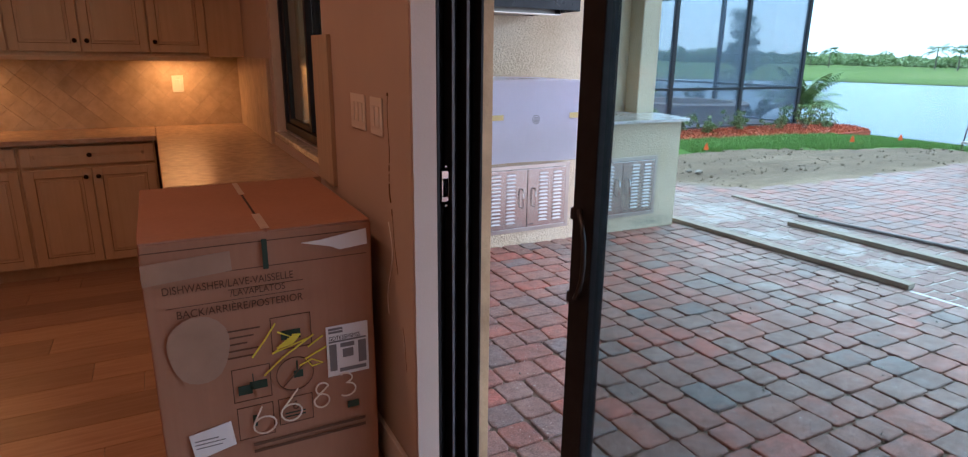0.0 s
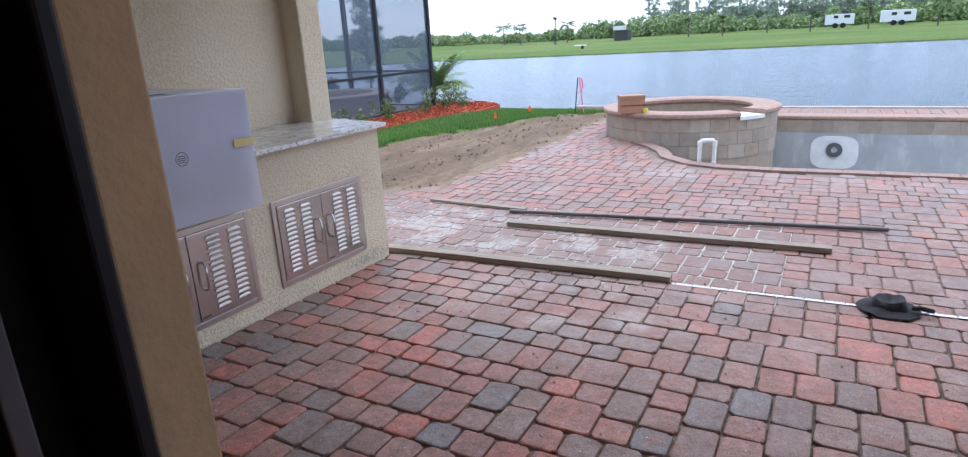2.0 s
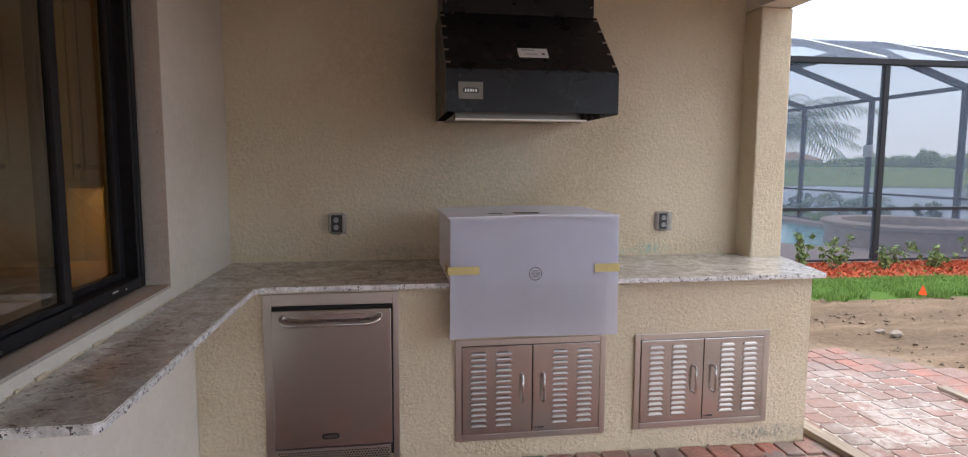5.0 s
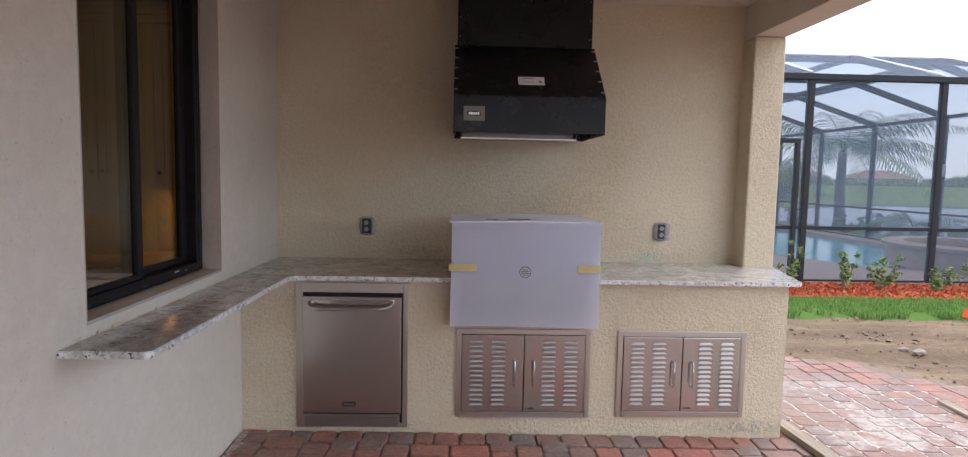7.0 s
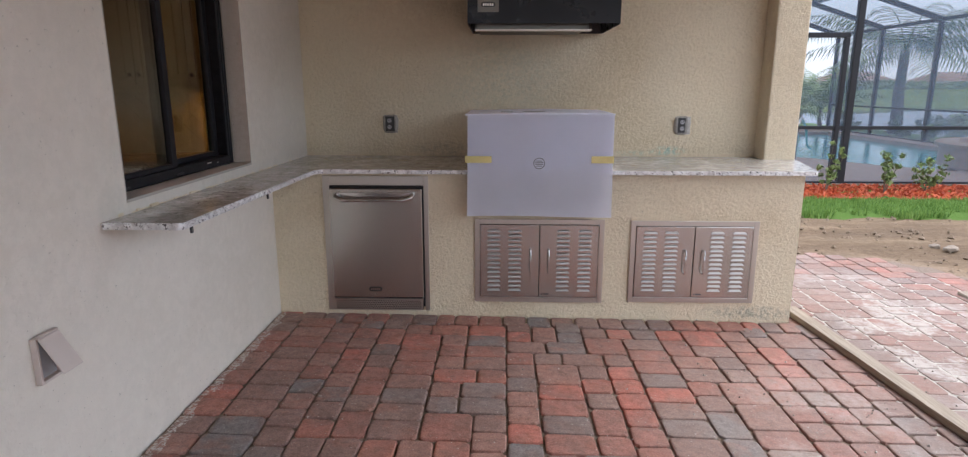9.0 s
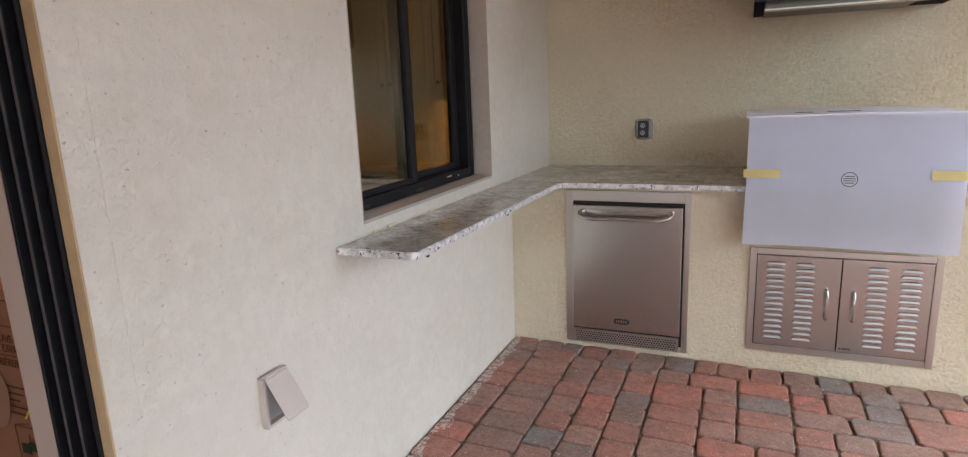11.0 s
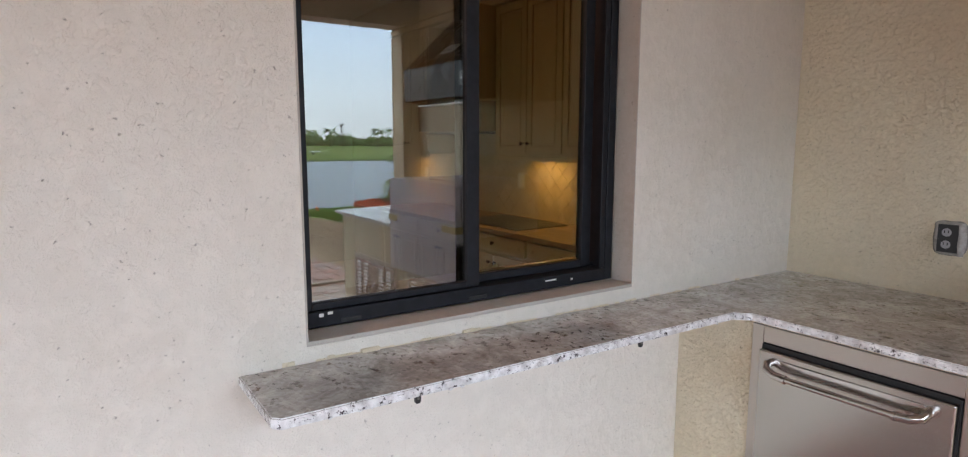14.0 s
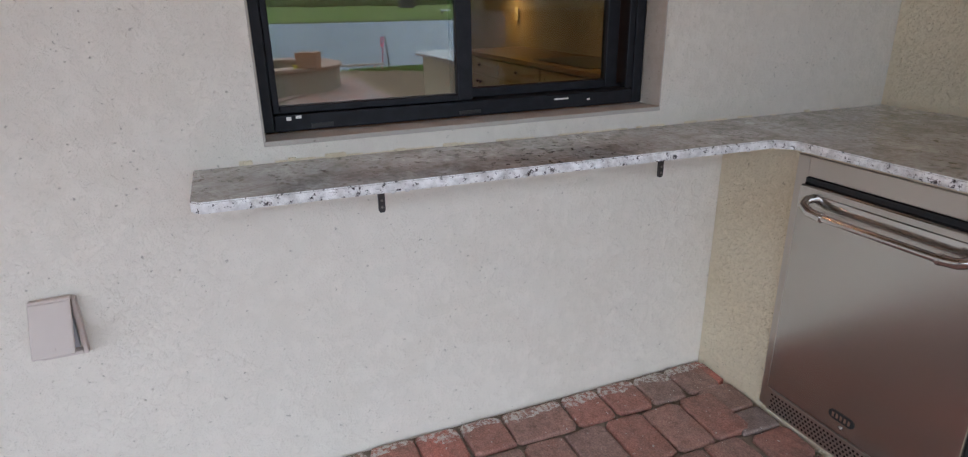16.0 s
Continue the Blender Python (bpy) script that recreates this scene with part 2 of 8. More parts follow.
CARDBOARD.color(CARDBOARD.mix(0.5, CARDBOARD.ramp(CARDBOARD.noise(2.5, 5), [(0.3, (0.31, 0.155, 0.09)), (0.7, (0.41, 0.215, 0.13))]),
                              CARDBOARD.ramp(CARDBOARD.noise(60, 3, 0.5, (1, 1, 0.05)), [(0.3, (0.33, 0.165, 0.10)), (0.7, (0.38, 0.195, 0.115))])))
CARDBOARD.bump(CARDBOARD.noise(14, 4), 0.002)
CARDBOARD = CARDBOARD.m
TAPE = simple("masking_tape", (0.62, 0.52, 0.22), 0.6)
FILM_TAPE = simple("dull_clear_tape", (0.36, 0.235, 0.165), 0.35, var=0.12)
CLEAR_TAPE = simple("torn_tape", (0.50, 0.42, 0.35), 0.35, var=0.1)
PAPER = simple("white_paper", (0.75, 0.75, 0.74), 0.7, var=0.03)
INK = simple("dark_print", (0.05, 0.04, 0.04), 0.8)
INK_GREY = simple("grey_print", (0.2, 0.2, 0.2), 0.8)
INK_GREEN = simple("green_print", (0.02, 0.05, 0.035), 0.8)
BROWN_INK = simple("brown_print", (0.11, 0.055, 0.03), 0.8)
YELLOW = simple("yellow_marker", (0.75, 0.66, 0.06), 0.7)
CHALK = simple("chalk", (0.75, 0.66, 0.55), 0.9)
PLASTIC_WHITE = simple("white_plastic", (0.72, 0.70, 0.66), 0.35, var=0.02)
PLASTIC_BEIGE = simple("beige_plastic", (0.56, 0.48, 0.43), 0.5, var=0.03)
PLASTIC_BLACK = simple("black_plastic", (0.02, 0.02, 0.02), 0.4)
ORANGE = simple("orange_flag", (0.95, 0.12, 0.02), 0.6, var=0.05)
PVC = simple("white_pvc", (0.78, 0.77, 0.74), 0.35, var=0.05)
RIBBON = simple("pink_ribbon", (0.9, 0.15, 0.25), 0.7)
FELT = simple("charcoal_cloth", (0.025, 0.024, 0.027), 0.95, var=0.3, scale=40, bump=0.002, bscale=300)


def cabinet_paint():
    m = Mat("cream_glazed_cabinet", (0.60, 0.47, 0.30), 0.42)
    g = m.noise(30, 4, 0.6, (1, 1, 0.06))
    m.color(m.mix(m.ramp(m.noise(5, 5), [(0.35, 0.0), (0.8, 0.35)]), m.ramp(g, [(0.3, (0.56, 0.44, 0.28)), (0.7, (0.63, 0.50, 0.33))]), (0.45, 0.33, 0.19)))
    m.bump(g, 0.0005)
    return m.m


CABINET = cabinet_paint()
GLAZE = simple("brown_glaze_line", (0.16, 0.09, 0.045), 0.6)
KNOB = simple("oil_rubbed_bronze", (0.03, 0.02, 0.015), 0.35, 0.8)


def wood(name, a, b, rough=0.6, along=(1, 22, 22), bump=0.0012, isl=False):
    m = Mat(name, a, rough)
    g = m.noise(3.5, 6, 0.65, along, dist=0.6)
    c = m.ramp(g, [(0.25, a), (0.5, tuple((p + q) / 2 for p, q in zip(a, b))), (0.75, b)])
    info = m.n.new("ShaderNodeObjectInfo")
    v = m.ramp(info.outputs["Random"], [(0, 0.78), (1, 1.12)])
    m.color(m.mix(1.0, c, v, "MULTIPLY"))
    m.bump(g, bump)
    return m.m


FLOOR_WOOD = wood("wood_look_tile", (0.33, 0.20, 0.12), (0.50, 0.33, 0.21), 0.35, (1, 14, 14), 0.0006)
LUMBER = wood("weathered_lumber", (0.20, 0.16, 0.125), (0.42, 0.355, 0.28), 0.85, (22, 1, 22), 0.003)
FURRING = wood("pale_wood_strip", (0.40, 0.32, 0.22), (0.55, 0.46, 0.33), 0.8, (22, 22, 1))


def backsplash():
    m = Mat("travertine_tile", (0.52, 0.42, 0.30), 0.42)
    info = m.n.new("ShaderNodeObjectInfo")
    v = m.ramp(info.outputs["Random"], [(0, 0.90), (1, 1.07)])
    m.color(m.mix(1.0, m.ramp(m.noise(14, 6, 0.6), [(0.3, (0.44, 0.35, 0.24)), (0.7, (0.60, 0.50, 0.37))]), v, "MULTIPLY"))
    m.bump(m.noise(40, 5), 0.001)
    return m.m


TRAVERTINE = backsplash()
GROUT = simple("pale_grout", (0.47, 0.39, 0.29), 0.9)


def paver(name, island):
    m = Mat(name, (0.25, 0.12, 0.09), 0.82)
    if island:
        rnd = m.n.new("ShaderNodeNewGeometry").outputs["Random Per Island"]
    else:
        rnd = m.n.new("ShaderNodeObjectInfo").outputs["Random"]
    tone = m.ramp(rnd, [(0.0, (0.350, 0.130, 0.098)), (0.10, (0.275, 0.128, 0.100)), (0.26, (0.225, 0.140, 0.116)), (0.44, (0.270, 0.150, 0.120)),
                        (0.58, (0.190, 0.150, 0.136)), (0.70, (0.310, 0.138, 0.104)), (0.80, (0.230, 0.155, 0.130)), (0.93, (0.170, 0.152, 0.146))], "CONSTANT")
    tone = m.mix(1.0, tone, 1.36, "MULTIPLY")
    # each piece is blended from two colours of clay
    spot = m.ramp(m.noise(6.5, 4, 0.55, kind="Position", dist=0.5), [(0.42, 0.0), (0.62, 0.60)])
    c = m.mix(spot, tone, (0.235, 0.150, 0.125))
    red = m.ramp(m.noise(5.2, 4, 0.55, (1, 1.3, 1), kind="Position", dist=0.4), [(0.56, 0.0), (0.70, 0.6)])
    c = m.mix(red, c, (0.355, 0.160, 0.115))
    blotch = m.ramp(m.noise(34, 5, 0.7, kind="Position"), [(0.28, 0.70), (0.5, 1.0), (0.72, 1.22)])
    c = m.mix(1.0, c, blotch, "MULTIPLY")
    grit = m.ramp(m.noise(170, 3, 0.6, kind="Position"), [(0.3, 0.66), (0.72, 1.28)])
    c = m.mix(1.0, c, grit, "MULTIPLY")
    pos = m.n.new("ShaderNodeNewGeometry").outputs["Position"]
    sep = m.n.new("ShaderNodeSeparateXYZ")
    m.l.new(pos, sep.inputs[0])
    fine = m.ramp(m.noise(26, 6, 0.75, kind="Position"), [(0.36, 0.2), (0.52, 1.0)])

    def patch(cx, cy, rx, ry, lo, hi):
        dx = m.math("DIVIDE", m.math("SUBTRACT", sep.outputs[0], cx), rx)
        dy = m.math("DIVIDE", m.math("SUBTRACT", sep.outputs[1], cy), ry)
        r = m.math("SQRT", m.math("ADD", m.math("MULTIPLY", dx, dx), m.math("MULTIPLY", dy, dy)))
        return m.ramp(r, [(lo, 1.0), (hi, 0.0)])
    # dried mortar spilt between the boards, thin slurry round it, a little at the spa
    blot = m.ramp(m.noise(2.9, 8, 0.66, kind="Position"), [(0.49, 0.0), (0.56, 1.0)])
    thick = m.math("MULTIPLY", patch(5.05, 3.9, 0.70, 2.0, 0.6, 1.3), m.math("ADD", m.math("MULTIPLY", blot, 0.82), 0.10))
    slurry = m.math("MULTIPLY", patch(3.95, 2.6, 0.75, 1.3, 0.35, 1.25), m.math("ADD", m.math("MULTIPLY", m.ramp(m.noise(1.9, 6, 0.6, kind="Position"), [(0.48, 0.0), (0.6, 1.0)]), 0.45), 0.04))
    wide = m.math("MULTIPLY", m.ramp(m.noise(1.1, 6, 0.6, kind="Position"), [(0.52, 0.0), (0.72, 0.45)]), m.ramp(m.math("DIVIDE", sep.outputs[0], 12.0), [(0.22, 0.0), (0.38, 1.0)]))
    # salts drawn out along the house wall
    salt = m.math("MULTIPLY", m.math("LESS_THAN", m.math("ADD", sep.outputs[0], m.math("MULTIPLY", m.noise(6, 5, 0.6, kind="Position"), 0.14)), 1.035), m.ramp(m.noise(50, 5, 0.75, kind="Position"), [(0.46, 0.0), (0.56, 0.9)]))
    speck = m.ramp(m.noise(75, 2, 0.5, kind="Position"), [(0.70, 0.0), (0.74, 0.8)])
    c = m.mix(m.math("MULTIPLY", patch(5.05, 3.7, 0.85, 2.2, 0.75, 1.25), 0.5), c, (0.225, 0.180, 0.155))
    c = m.mix(m.math("MULTIPLY", patch(3.95, 2.6, 0.85, 1.3, 0.5, 1.2), 0.25), c, (0.20, 0.175, 0.155))
    veil = m.math("MULTIPLY", m.math("MAXIMUM", m.math("MAXIMUM", thick, slurry), wide), fine)
    veil = m.math("MAXIMUM", m.math("MAXIMUM", veil, salt), speck)
    c = m.mix(veil, c, (0.60, 0.575, 0.53))
    # Pavers blend into a darker, more even red-brown away from the house.
    far_tone = m.math("MULTIPLY", m.ramp(m.math("DIVIDE", sep.outputs[0], 12.0), [(0.22, 0.0), (0.42, 1.0)]), 0.45)
    c = m.mix(far_tone, c, (0.225, 0.130, 0.105))
    m.color(c)
    m.rough(m.ramp(m.noise(12, 5, kind="Position"), [(0.3, 0.48), (0.7, 0.8)]))
    m.bump(m.noise(14, 5, 0.6, kind="Position"), 0.009)
    m.bump(m.noise(110, 5, 0.75, kind="Position"), 0.002)
    m.b.inputs["Specular IOR Level"].default_value = 0.35
    return m.m


PAVER = paver("tumbled_paver", False)
PAVER_FAR = paver("tumbled_paver_run", True)
COPING = simple("salmon_coping", (0.33, 0.205, 0.15), 0.75, var=0.18, scale=20, bump=0.002)
COPING_EDGE = simple("dusty_salmon_coping", (0.29, 0.185, 0.15), 0.85, var=0.25, scale=14, bump=0.002)
PLASTER = Mat("grey_pool_plaster", (0.36, 0.36, 0.35), 0.9)
PLASTER.color(PLASTER.mix(PLASTER.ramp(PLASTER.noise(5, 6, 0.6, (1, 1, 0.4)), [(0.52, 0.0), (0.70, 0.6)]), PLASTER.ramp(PLASTER.noise(2, 5), [(0.3, (0.33, 0.33, 0.33)), (0.7, (0.44, 0.44, 0.43))]), (0.60, 0.59, 0.57)))
PLASTER = PLASTER.m
WHITE_PLASTER = simple("white_patch_plaster", (0.72, 0.71, 0.68), 0.9, var=0.08)


def stone(name, island=False):
    m = Mat(name, (0.38, 0.30, 0.22), 0.7)
    rnd = m.n.new("ShaderNodeObjectInfo").outputs["Random"]
    tone = m.ramp(rnd, [(0, (0.33, 0.235, 0.16)), (0.35, (0.40, 0.31, 0.22)), (0.65, (0.27, 0.21, 0.165)), (1.0, (0.44, 0.355, 0.27))])
    m.color(m.mix(0.35, tone, m.ramp(m.noise(9, 6), [(0.3, (0.22, 0.16, 0.12)), (0.7, (0.42, 0.35, 0.28))])))
    m.bump(m.noise(30, 5), 0.002)
    return m.m


STONE = stone("spa_stone_tile")


def ground_mat():
    m = Mat("ground_earth_and_turf", (0.3, 0.25, 0.2), 0.95)
    pos = m.n.new("ShaderNodeNewGeometry").outputs["Position"]
    sep = m.n.new("ShaderNodeSeparateXYZ")
    m.l.new(pos, sep.inputs[0])
    earth = m.ramp(m.noise(1.4, 8, 0.65, (0.35, 1, 1), kind="Position"), [(0.34, (0.125, 0.088, 0.060)), (0.5, (0.265, 0.180, 0.110)), (0.66, (0.39, 0.290, 0.19))])
    earth = m.mix(0.55, earth, m.ramp(m.noise(22, 6, 0.7, kind="Position"), [(0.3, (0.10, 0.070, 0.050)), (0.6, (0.24, 0.175, 0.125)), (0.8, (0.36, 0.29, 0.22))]))
    turf = m.ramp(m.noise(0.12, 8, 0.7, (1, 0.35, 1), kind="Position"), [(0.3, (0.075, 0.125, 0.026)), (0.5, (0.110, 0.162, 0.036)), (0.72, (0.19, 0.20, 0.07))])
    fine = m.ramp(m.noise(3.0, 6, 0.7, kind="Position"), [(0.3, 0.7), (0.7, 1.2)])
    turf = m.mix(1.0, turf, fine, "MULTIPLY")
    edge = m.math("MULTIPLY", m.math("SUBTRACT", m.noise(1.5, 5, 0.6, kind="Position"), 0.5), 0.4)
    across = m.math("ADD", sep.outputs[1], edge)
    # turf strip beside the neighbour's bed; its near side runs towards the lake
    side = m.math("ADD", m.math("MULTIPLY", m.math("MAXIMUM", m.math("SUBTRACT", sep.outputs[0], 8.6), 0.0), 0.36), across)
    strip = m.math("GREATER_THAN", side, 7.78)
    far = m.math("GREATER_THAN", sep.outputs[0], 40.0)
    far2 = m.math("GREATER_THAN", sep.outputs[1], 26.0)
    # pale joint sand in the open part of the paving
    sand = m.math("MULTIPLY", m.math("MULTIPLY", m.math("LESS_THAN", sep.outputs[1], 6.1), m.math("GREATER_THAN", sep.outputs[0], 4.25)), m.math("LESS_THAN", sep.outputs[0], 9.5))
    brink = m.math("ADD", sep.outputs[1], m.math("MULTIPLY", m.ramp(m.math("DIVIDE", sep.outputs[0], 10.0), [(0.57, 0.0), (0.64, 1.0)]), 0.95))
    in_patio = m.math("MULTIPLY", sand, m.math("LESS_THAN", brink, 5.95))
    rim = m.math("MULTIPLY", m.ramp(m.math("SUBTRACT", m.math("ADD", brink, m.math("MULTIPLY", m.noise(2.5, 6, 0.7, kind="Position"), 0.8)), 6.0), [(0.15, 1.0), (0.62, 0.0)]), m.ramp(m.noise(18, 6, 0.7, kind="Position"), [(0.35, 0.2), (0.6, 0.75)]))
    bed = m.math("MULTIPLY", m.math("LESS_THAN", sep.outputs[0], 4.26), m.math("LESS_THAN", sep.outputs[1], 4.4))
    earth = m.mix(bed, earth, (0.085, 0.062, 0.050))
    earth = m.mix(m.math("MULTIPLY", rim, 0.8), earth, (0.40, 0.33, 0.26))
    lime = m.math("MULTIPLY", m.math("LESS_THAN", sep.outputs[0], 6.0), m.math("MULTIPLY", m.math("GREATER_THAN", sep.outputs[1], 1.6), m.math("LESS_THAN", sep.outputs[1], 5.4)))
    earth = m.mix(m.math("MULTIPLY", in_patio, 0.75), earth, (0.24, 0.19, 0.16))
    earth = m.mix(m.math("MULTIPLY", m.math("MULTIPLY", in_patio, lime), 0.9), earth, (0.58, 0.55, 0.50))
    rut = m.ramp(m.noise(2.6, 7, 0.68, (0.22, 1, 1), kind="Position", dist=0.5), [(0.40, 0.0), (0.52, 0.55), (0.60, 0.1)])
    earth = m.mix(m.math("MULTIPLY", rut, m.math("GREATER_THAN", brink, 6.25)), earth, (0.105, 0.072, 0.048))
    earth = m.mix(m.math("LESS_THAN", sep.outputs[2], -0.31), earth, (0.05, 0.045, 0.035))
    turf = m.mix(m.math("MULTIPLY", m.math("LESS_THAN", sep.outputs[2], -0.27), m.ramp(m.noise(0.8, 5, 0.6, kind="Position"), [(0.35, 0.4), (0.6, 1.0)])), turf, (0.045, 0.055, 0.028))
    turf = m.mix(m.math("LESS_THAN", sep.outputs[0], 20.0), turf, m.mix(0.75, turf, (0.085, 0.165, 0.035)))
    m.color(m.mix(m.math("MAXIMUM", m.math("MAXIMUM", strip, far), far2), earth, turf))
    m.bump(m.noise(7, 8, 0.7, kind="Position"), 0.03)
    m.bump(m.noise(60, 5, 0.7, kind="Position"), 0.006)
    m.b.inputs["Specular IOR Level"].default_value = 0.12
    return m.m


GROUND = ground_mat()


def water_mat(name, color, rough, ripple, scale):
    m = Mat(name, color, rough)
    m.b.inputs["IOR"].default_value = 1.33
    m.b.inputs["Specular IOR Level"].default_value = 0.7
    m.color(m.ramp(m.noise(0.15, 5, 0.6, (1, 0.35, 1), kind="Position"), [(0.3, tuple(c * 0.8 for c in color)), (0.7, tuple(c * 1.15 for c in color))]))
    m.bump(m.noise(scale, 7, 0.65, (1, 0.35, 1), kind="Position"), ripple)
    return m.m


LAKE = water_mat("lake_water", (0.050, 0.082, 0.125), 0.2, 0.2, 1.5)
LAKE.node_tree.nodes["Principled BSDF"].inputs["Specular IOR Level"].default_value = 0.5
POOL_WATER = water_mat("pool_water", (0.06, 0.33, 0.38), 0.08, 0.01, 4)


def leaf(name, a, b):
    m = Mat(name, a, 0.6)
    rnd = m.n.new("ShaderNodeNewGeometry").outputs["Random Per Island"]
    m.color(m.ramp(rnd, [(0, a), (1, b)]))
    m.b.inputs["Specular IOR Level"].default_value = 0.3
    return m.m


LEAF = leaf("shrub_leaf", (0.06, 0.10, 0.03), (0.24, 0.30, 0.10))
# Far foliage and needles are paled: the hazy distance is in their colours.
LEAF_FAR = leaf("hazed_far_foliage", (0.15, 0.215, 0.085), (0.36, 0.43, 0.19))
LEAF_WOOD = leaf("hazed_wood_foliage", (0.20, 0.25, 0.19), (0.31, 0.36, 0.27))
LEAF_PINE = leaf("hazed_pine_needles", (0.25, 0.31, 0.23), (0.40, 0.46, 0.36))
PALM_LEAF = leaf("palm_frond", (0.045, 0.085, 0.025), (0.13, 0.20, 0.06))
GRASS = leaf("grass_blade", (0.07, 0.16, 0.028), (0.21, 0.33, 0.075))
ARECA = leaf("feathery_palm_leaf", (0.11, 0.18, 0.06), (0.26, 0.35, 0.14))
MULCH = leaf("red_mulch", (0.30, 0.05, 0.022), (0.60, 0.13, 0.05))
# Bark lightened to grey for the hazy distance.
BARK_FAR = simple("hazed_pine_bark", (0.26, 0.23, 0.21), 0.95, var=0.2)
BARK = simple("bark", (0.15, 0.12, 0.095), 0.95, var=0.3, scale=20, bump=0.01, bscale=30)
PEBBLE = leaf("mortar_crumbs", (0.16, 0.13, 0.11), (0.5, 0.46, 0.42))
CAGE = simple("bronze_aluminium", (0.022, 0.021, 0.024), 0.6, var=0.1)
CAGE.node_tree.nodes["Principled BSDF"].inputs["Specular IOR Level"].default_value = 0.25
ROOF_FAR = simple("far_roof_tile", (0.28, 0.17, 0.12), 0.9)
WALL_FAR = simple("far_house_wall", (0.52, 0.47, 0.40), 0.9)
TRAILER = simple("trailer_white", (0.68, 0.68, 0.70), 0.5)


def screen_mat():
    m = Mat("insect_screen", (0.115, 0.145, 0.20), 0.9)
    out = m.n["Material Output"]
    tr = m.n.new("ShaderNodeBsdfTransparent")
    mx = m.n.new("ShaderNodeMixShader")
    mx.inputs[0].default_value = 0.48
    m.l.new(tr.outputs[0], mx.inputs[1])
    m.l.new(m.b.outputs[0], mx.inputs[2])
    m.l.new(mx.outputs[0], out.inputs[0])
    return m.m


SCREEN = screen_mat()


def glass_mat(name, tint, ior):
    m = Mat(name)
    out = m.n["Material Output"]
    tr = m.n.new("ShaderNodeBsdfTransparent")
    tr.inputs[0].default_value = (*tint, 1)
    gl = m.n.new("ShaderNodeBsdfGlossy")
    gl.inputs["Roughness"].default_value = 0.0
    lw = m.n.new("ShaderNodeLayerWeight")
    lw.inputs[0].default_value = 0.5
    mx = m.n.new("ShaderNodeMixShader")
    m.l.new(m.math("ADD", m.math("MULTIPLY", m.math("POWER", lw.outputs["Facing"], 4.0), 1.0 - ior), ior), mx.inputs[0])
    m.l.new(tr.outputs[0], mx.inputs[1])
    m.l.new(gl.outputs[0], mx.inputs[2])
    m.l.new(mx.outputs[0], out.inputs[0])
    return m.m


GLASS = glass_mat("window_glass", (0.64, 0.73, 0.60), 0.055)
GLASS_SASH = glass_mat("sash_glass", (0.58, 0.66, 0.61), 0.165)
GLASS_DOOR = glass_mat("door_glass", (0.68, 0.79, 0.80), 0.035)


def glow(name, color, strength):
    m = Mat(name, color)
    m.b.inputs["Emission Color"].default_value = (*color, 1)
    m.b.inputs["Emission Strength"].default_value = strength
    return m.m


LAMP_WARM = glow("warm_lamp_lens", (1.0, 0.55, 0.2), 6.0)


# ---- mesh helpers ----
def thing(name, at=(0, 0, 0), rz=0, label="", category="", group=""):
    ob = new(name)
    ob.empty_display_size = 0.05
    ob.matrix_world = pose(*at, 0, 0, rz)
    return tagged(ob, label, category, group)


def part(name, bm, mat, parent=None, label="", smooth=False, local=False):
    """Links a bmesh, given in the world's metres (or in the parent's own, if local), as one mesh object under parent."""
    me = bpy.data.meshes.new(name)
    top, inv = parent, Matrix.Identity(4)
    chain = []
    while top is not None:
        chain.append(top.matrix_basis)
        top = top.parent
    if not local:
        m = Matrix.Identity(4)
        for b in reversed(chain):
            m = m @ b
        bm.transform(m.inverted())
    bm.normal_update()
    if smooth:
        for f in bm.faces:
            f.smooth = True
    bm.to_mesh(me)
    bm.free()
    me.materials.append(mat)
    if smooth:
        me.set_sharp_from_angle(angle=radians(40))
    ob = new(name, me)
    if parent is not None:
        ob.parent = parent
    if label:
        ob["label"] = label
    return ob


def setting(name, bm, mat, label="", smooth=False):
    ob = part(name, bm, mat, None, label, smooth)
    ob["kind"] = "structure"
    return ob


def box(bm, lo, hi, bev=0.0, seg=2, m=None):
    """Adds a box from corner lo to corner hi, with rounded edges."""
    lo, hi = Vector(lo), Vector(hi)
    r = bmesh.ops.create_cube(bm, size=1.0)
    vs = r["verts"]
    for v in vs:
        v.co = Vector([lo[k] + (v.co[k] + 0.5) * (hi[k] - lo[k]) for k in range(3)])
    if bev > 0:
        es = list({e for v in vs for e in v.link_edges})
        res = bmesh.ops.bevel(bm, geom=es, offset=bev, segments=seg, affect="EDGES", profile=0.5)
        vs = list({v for f in res["faces"] for v in f.verts} | {v for v in vs if v.is_valid})
    if m is not None:
        for v in vs:
            v.co = m @ v.co
    return vs


def boxes(*items, bev=0.0, m=None):
    bm = bmesh.new()
    for lo, hi in items:
        box(bm, lo, hi, bev, m=m)
    return bm


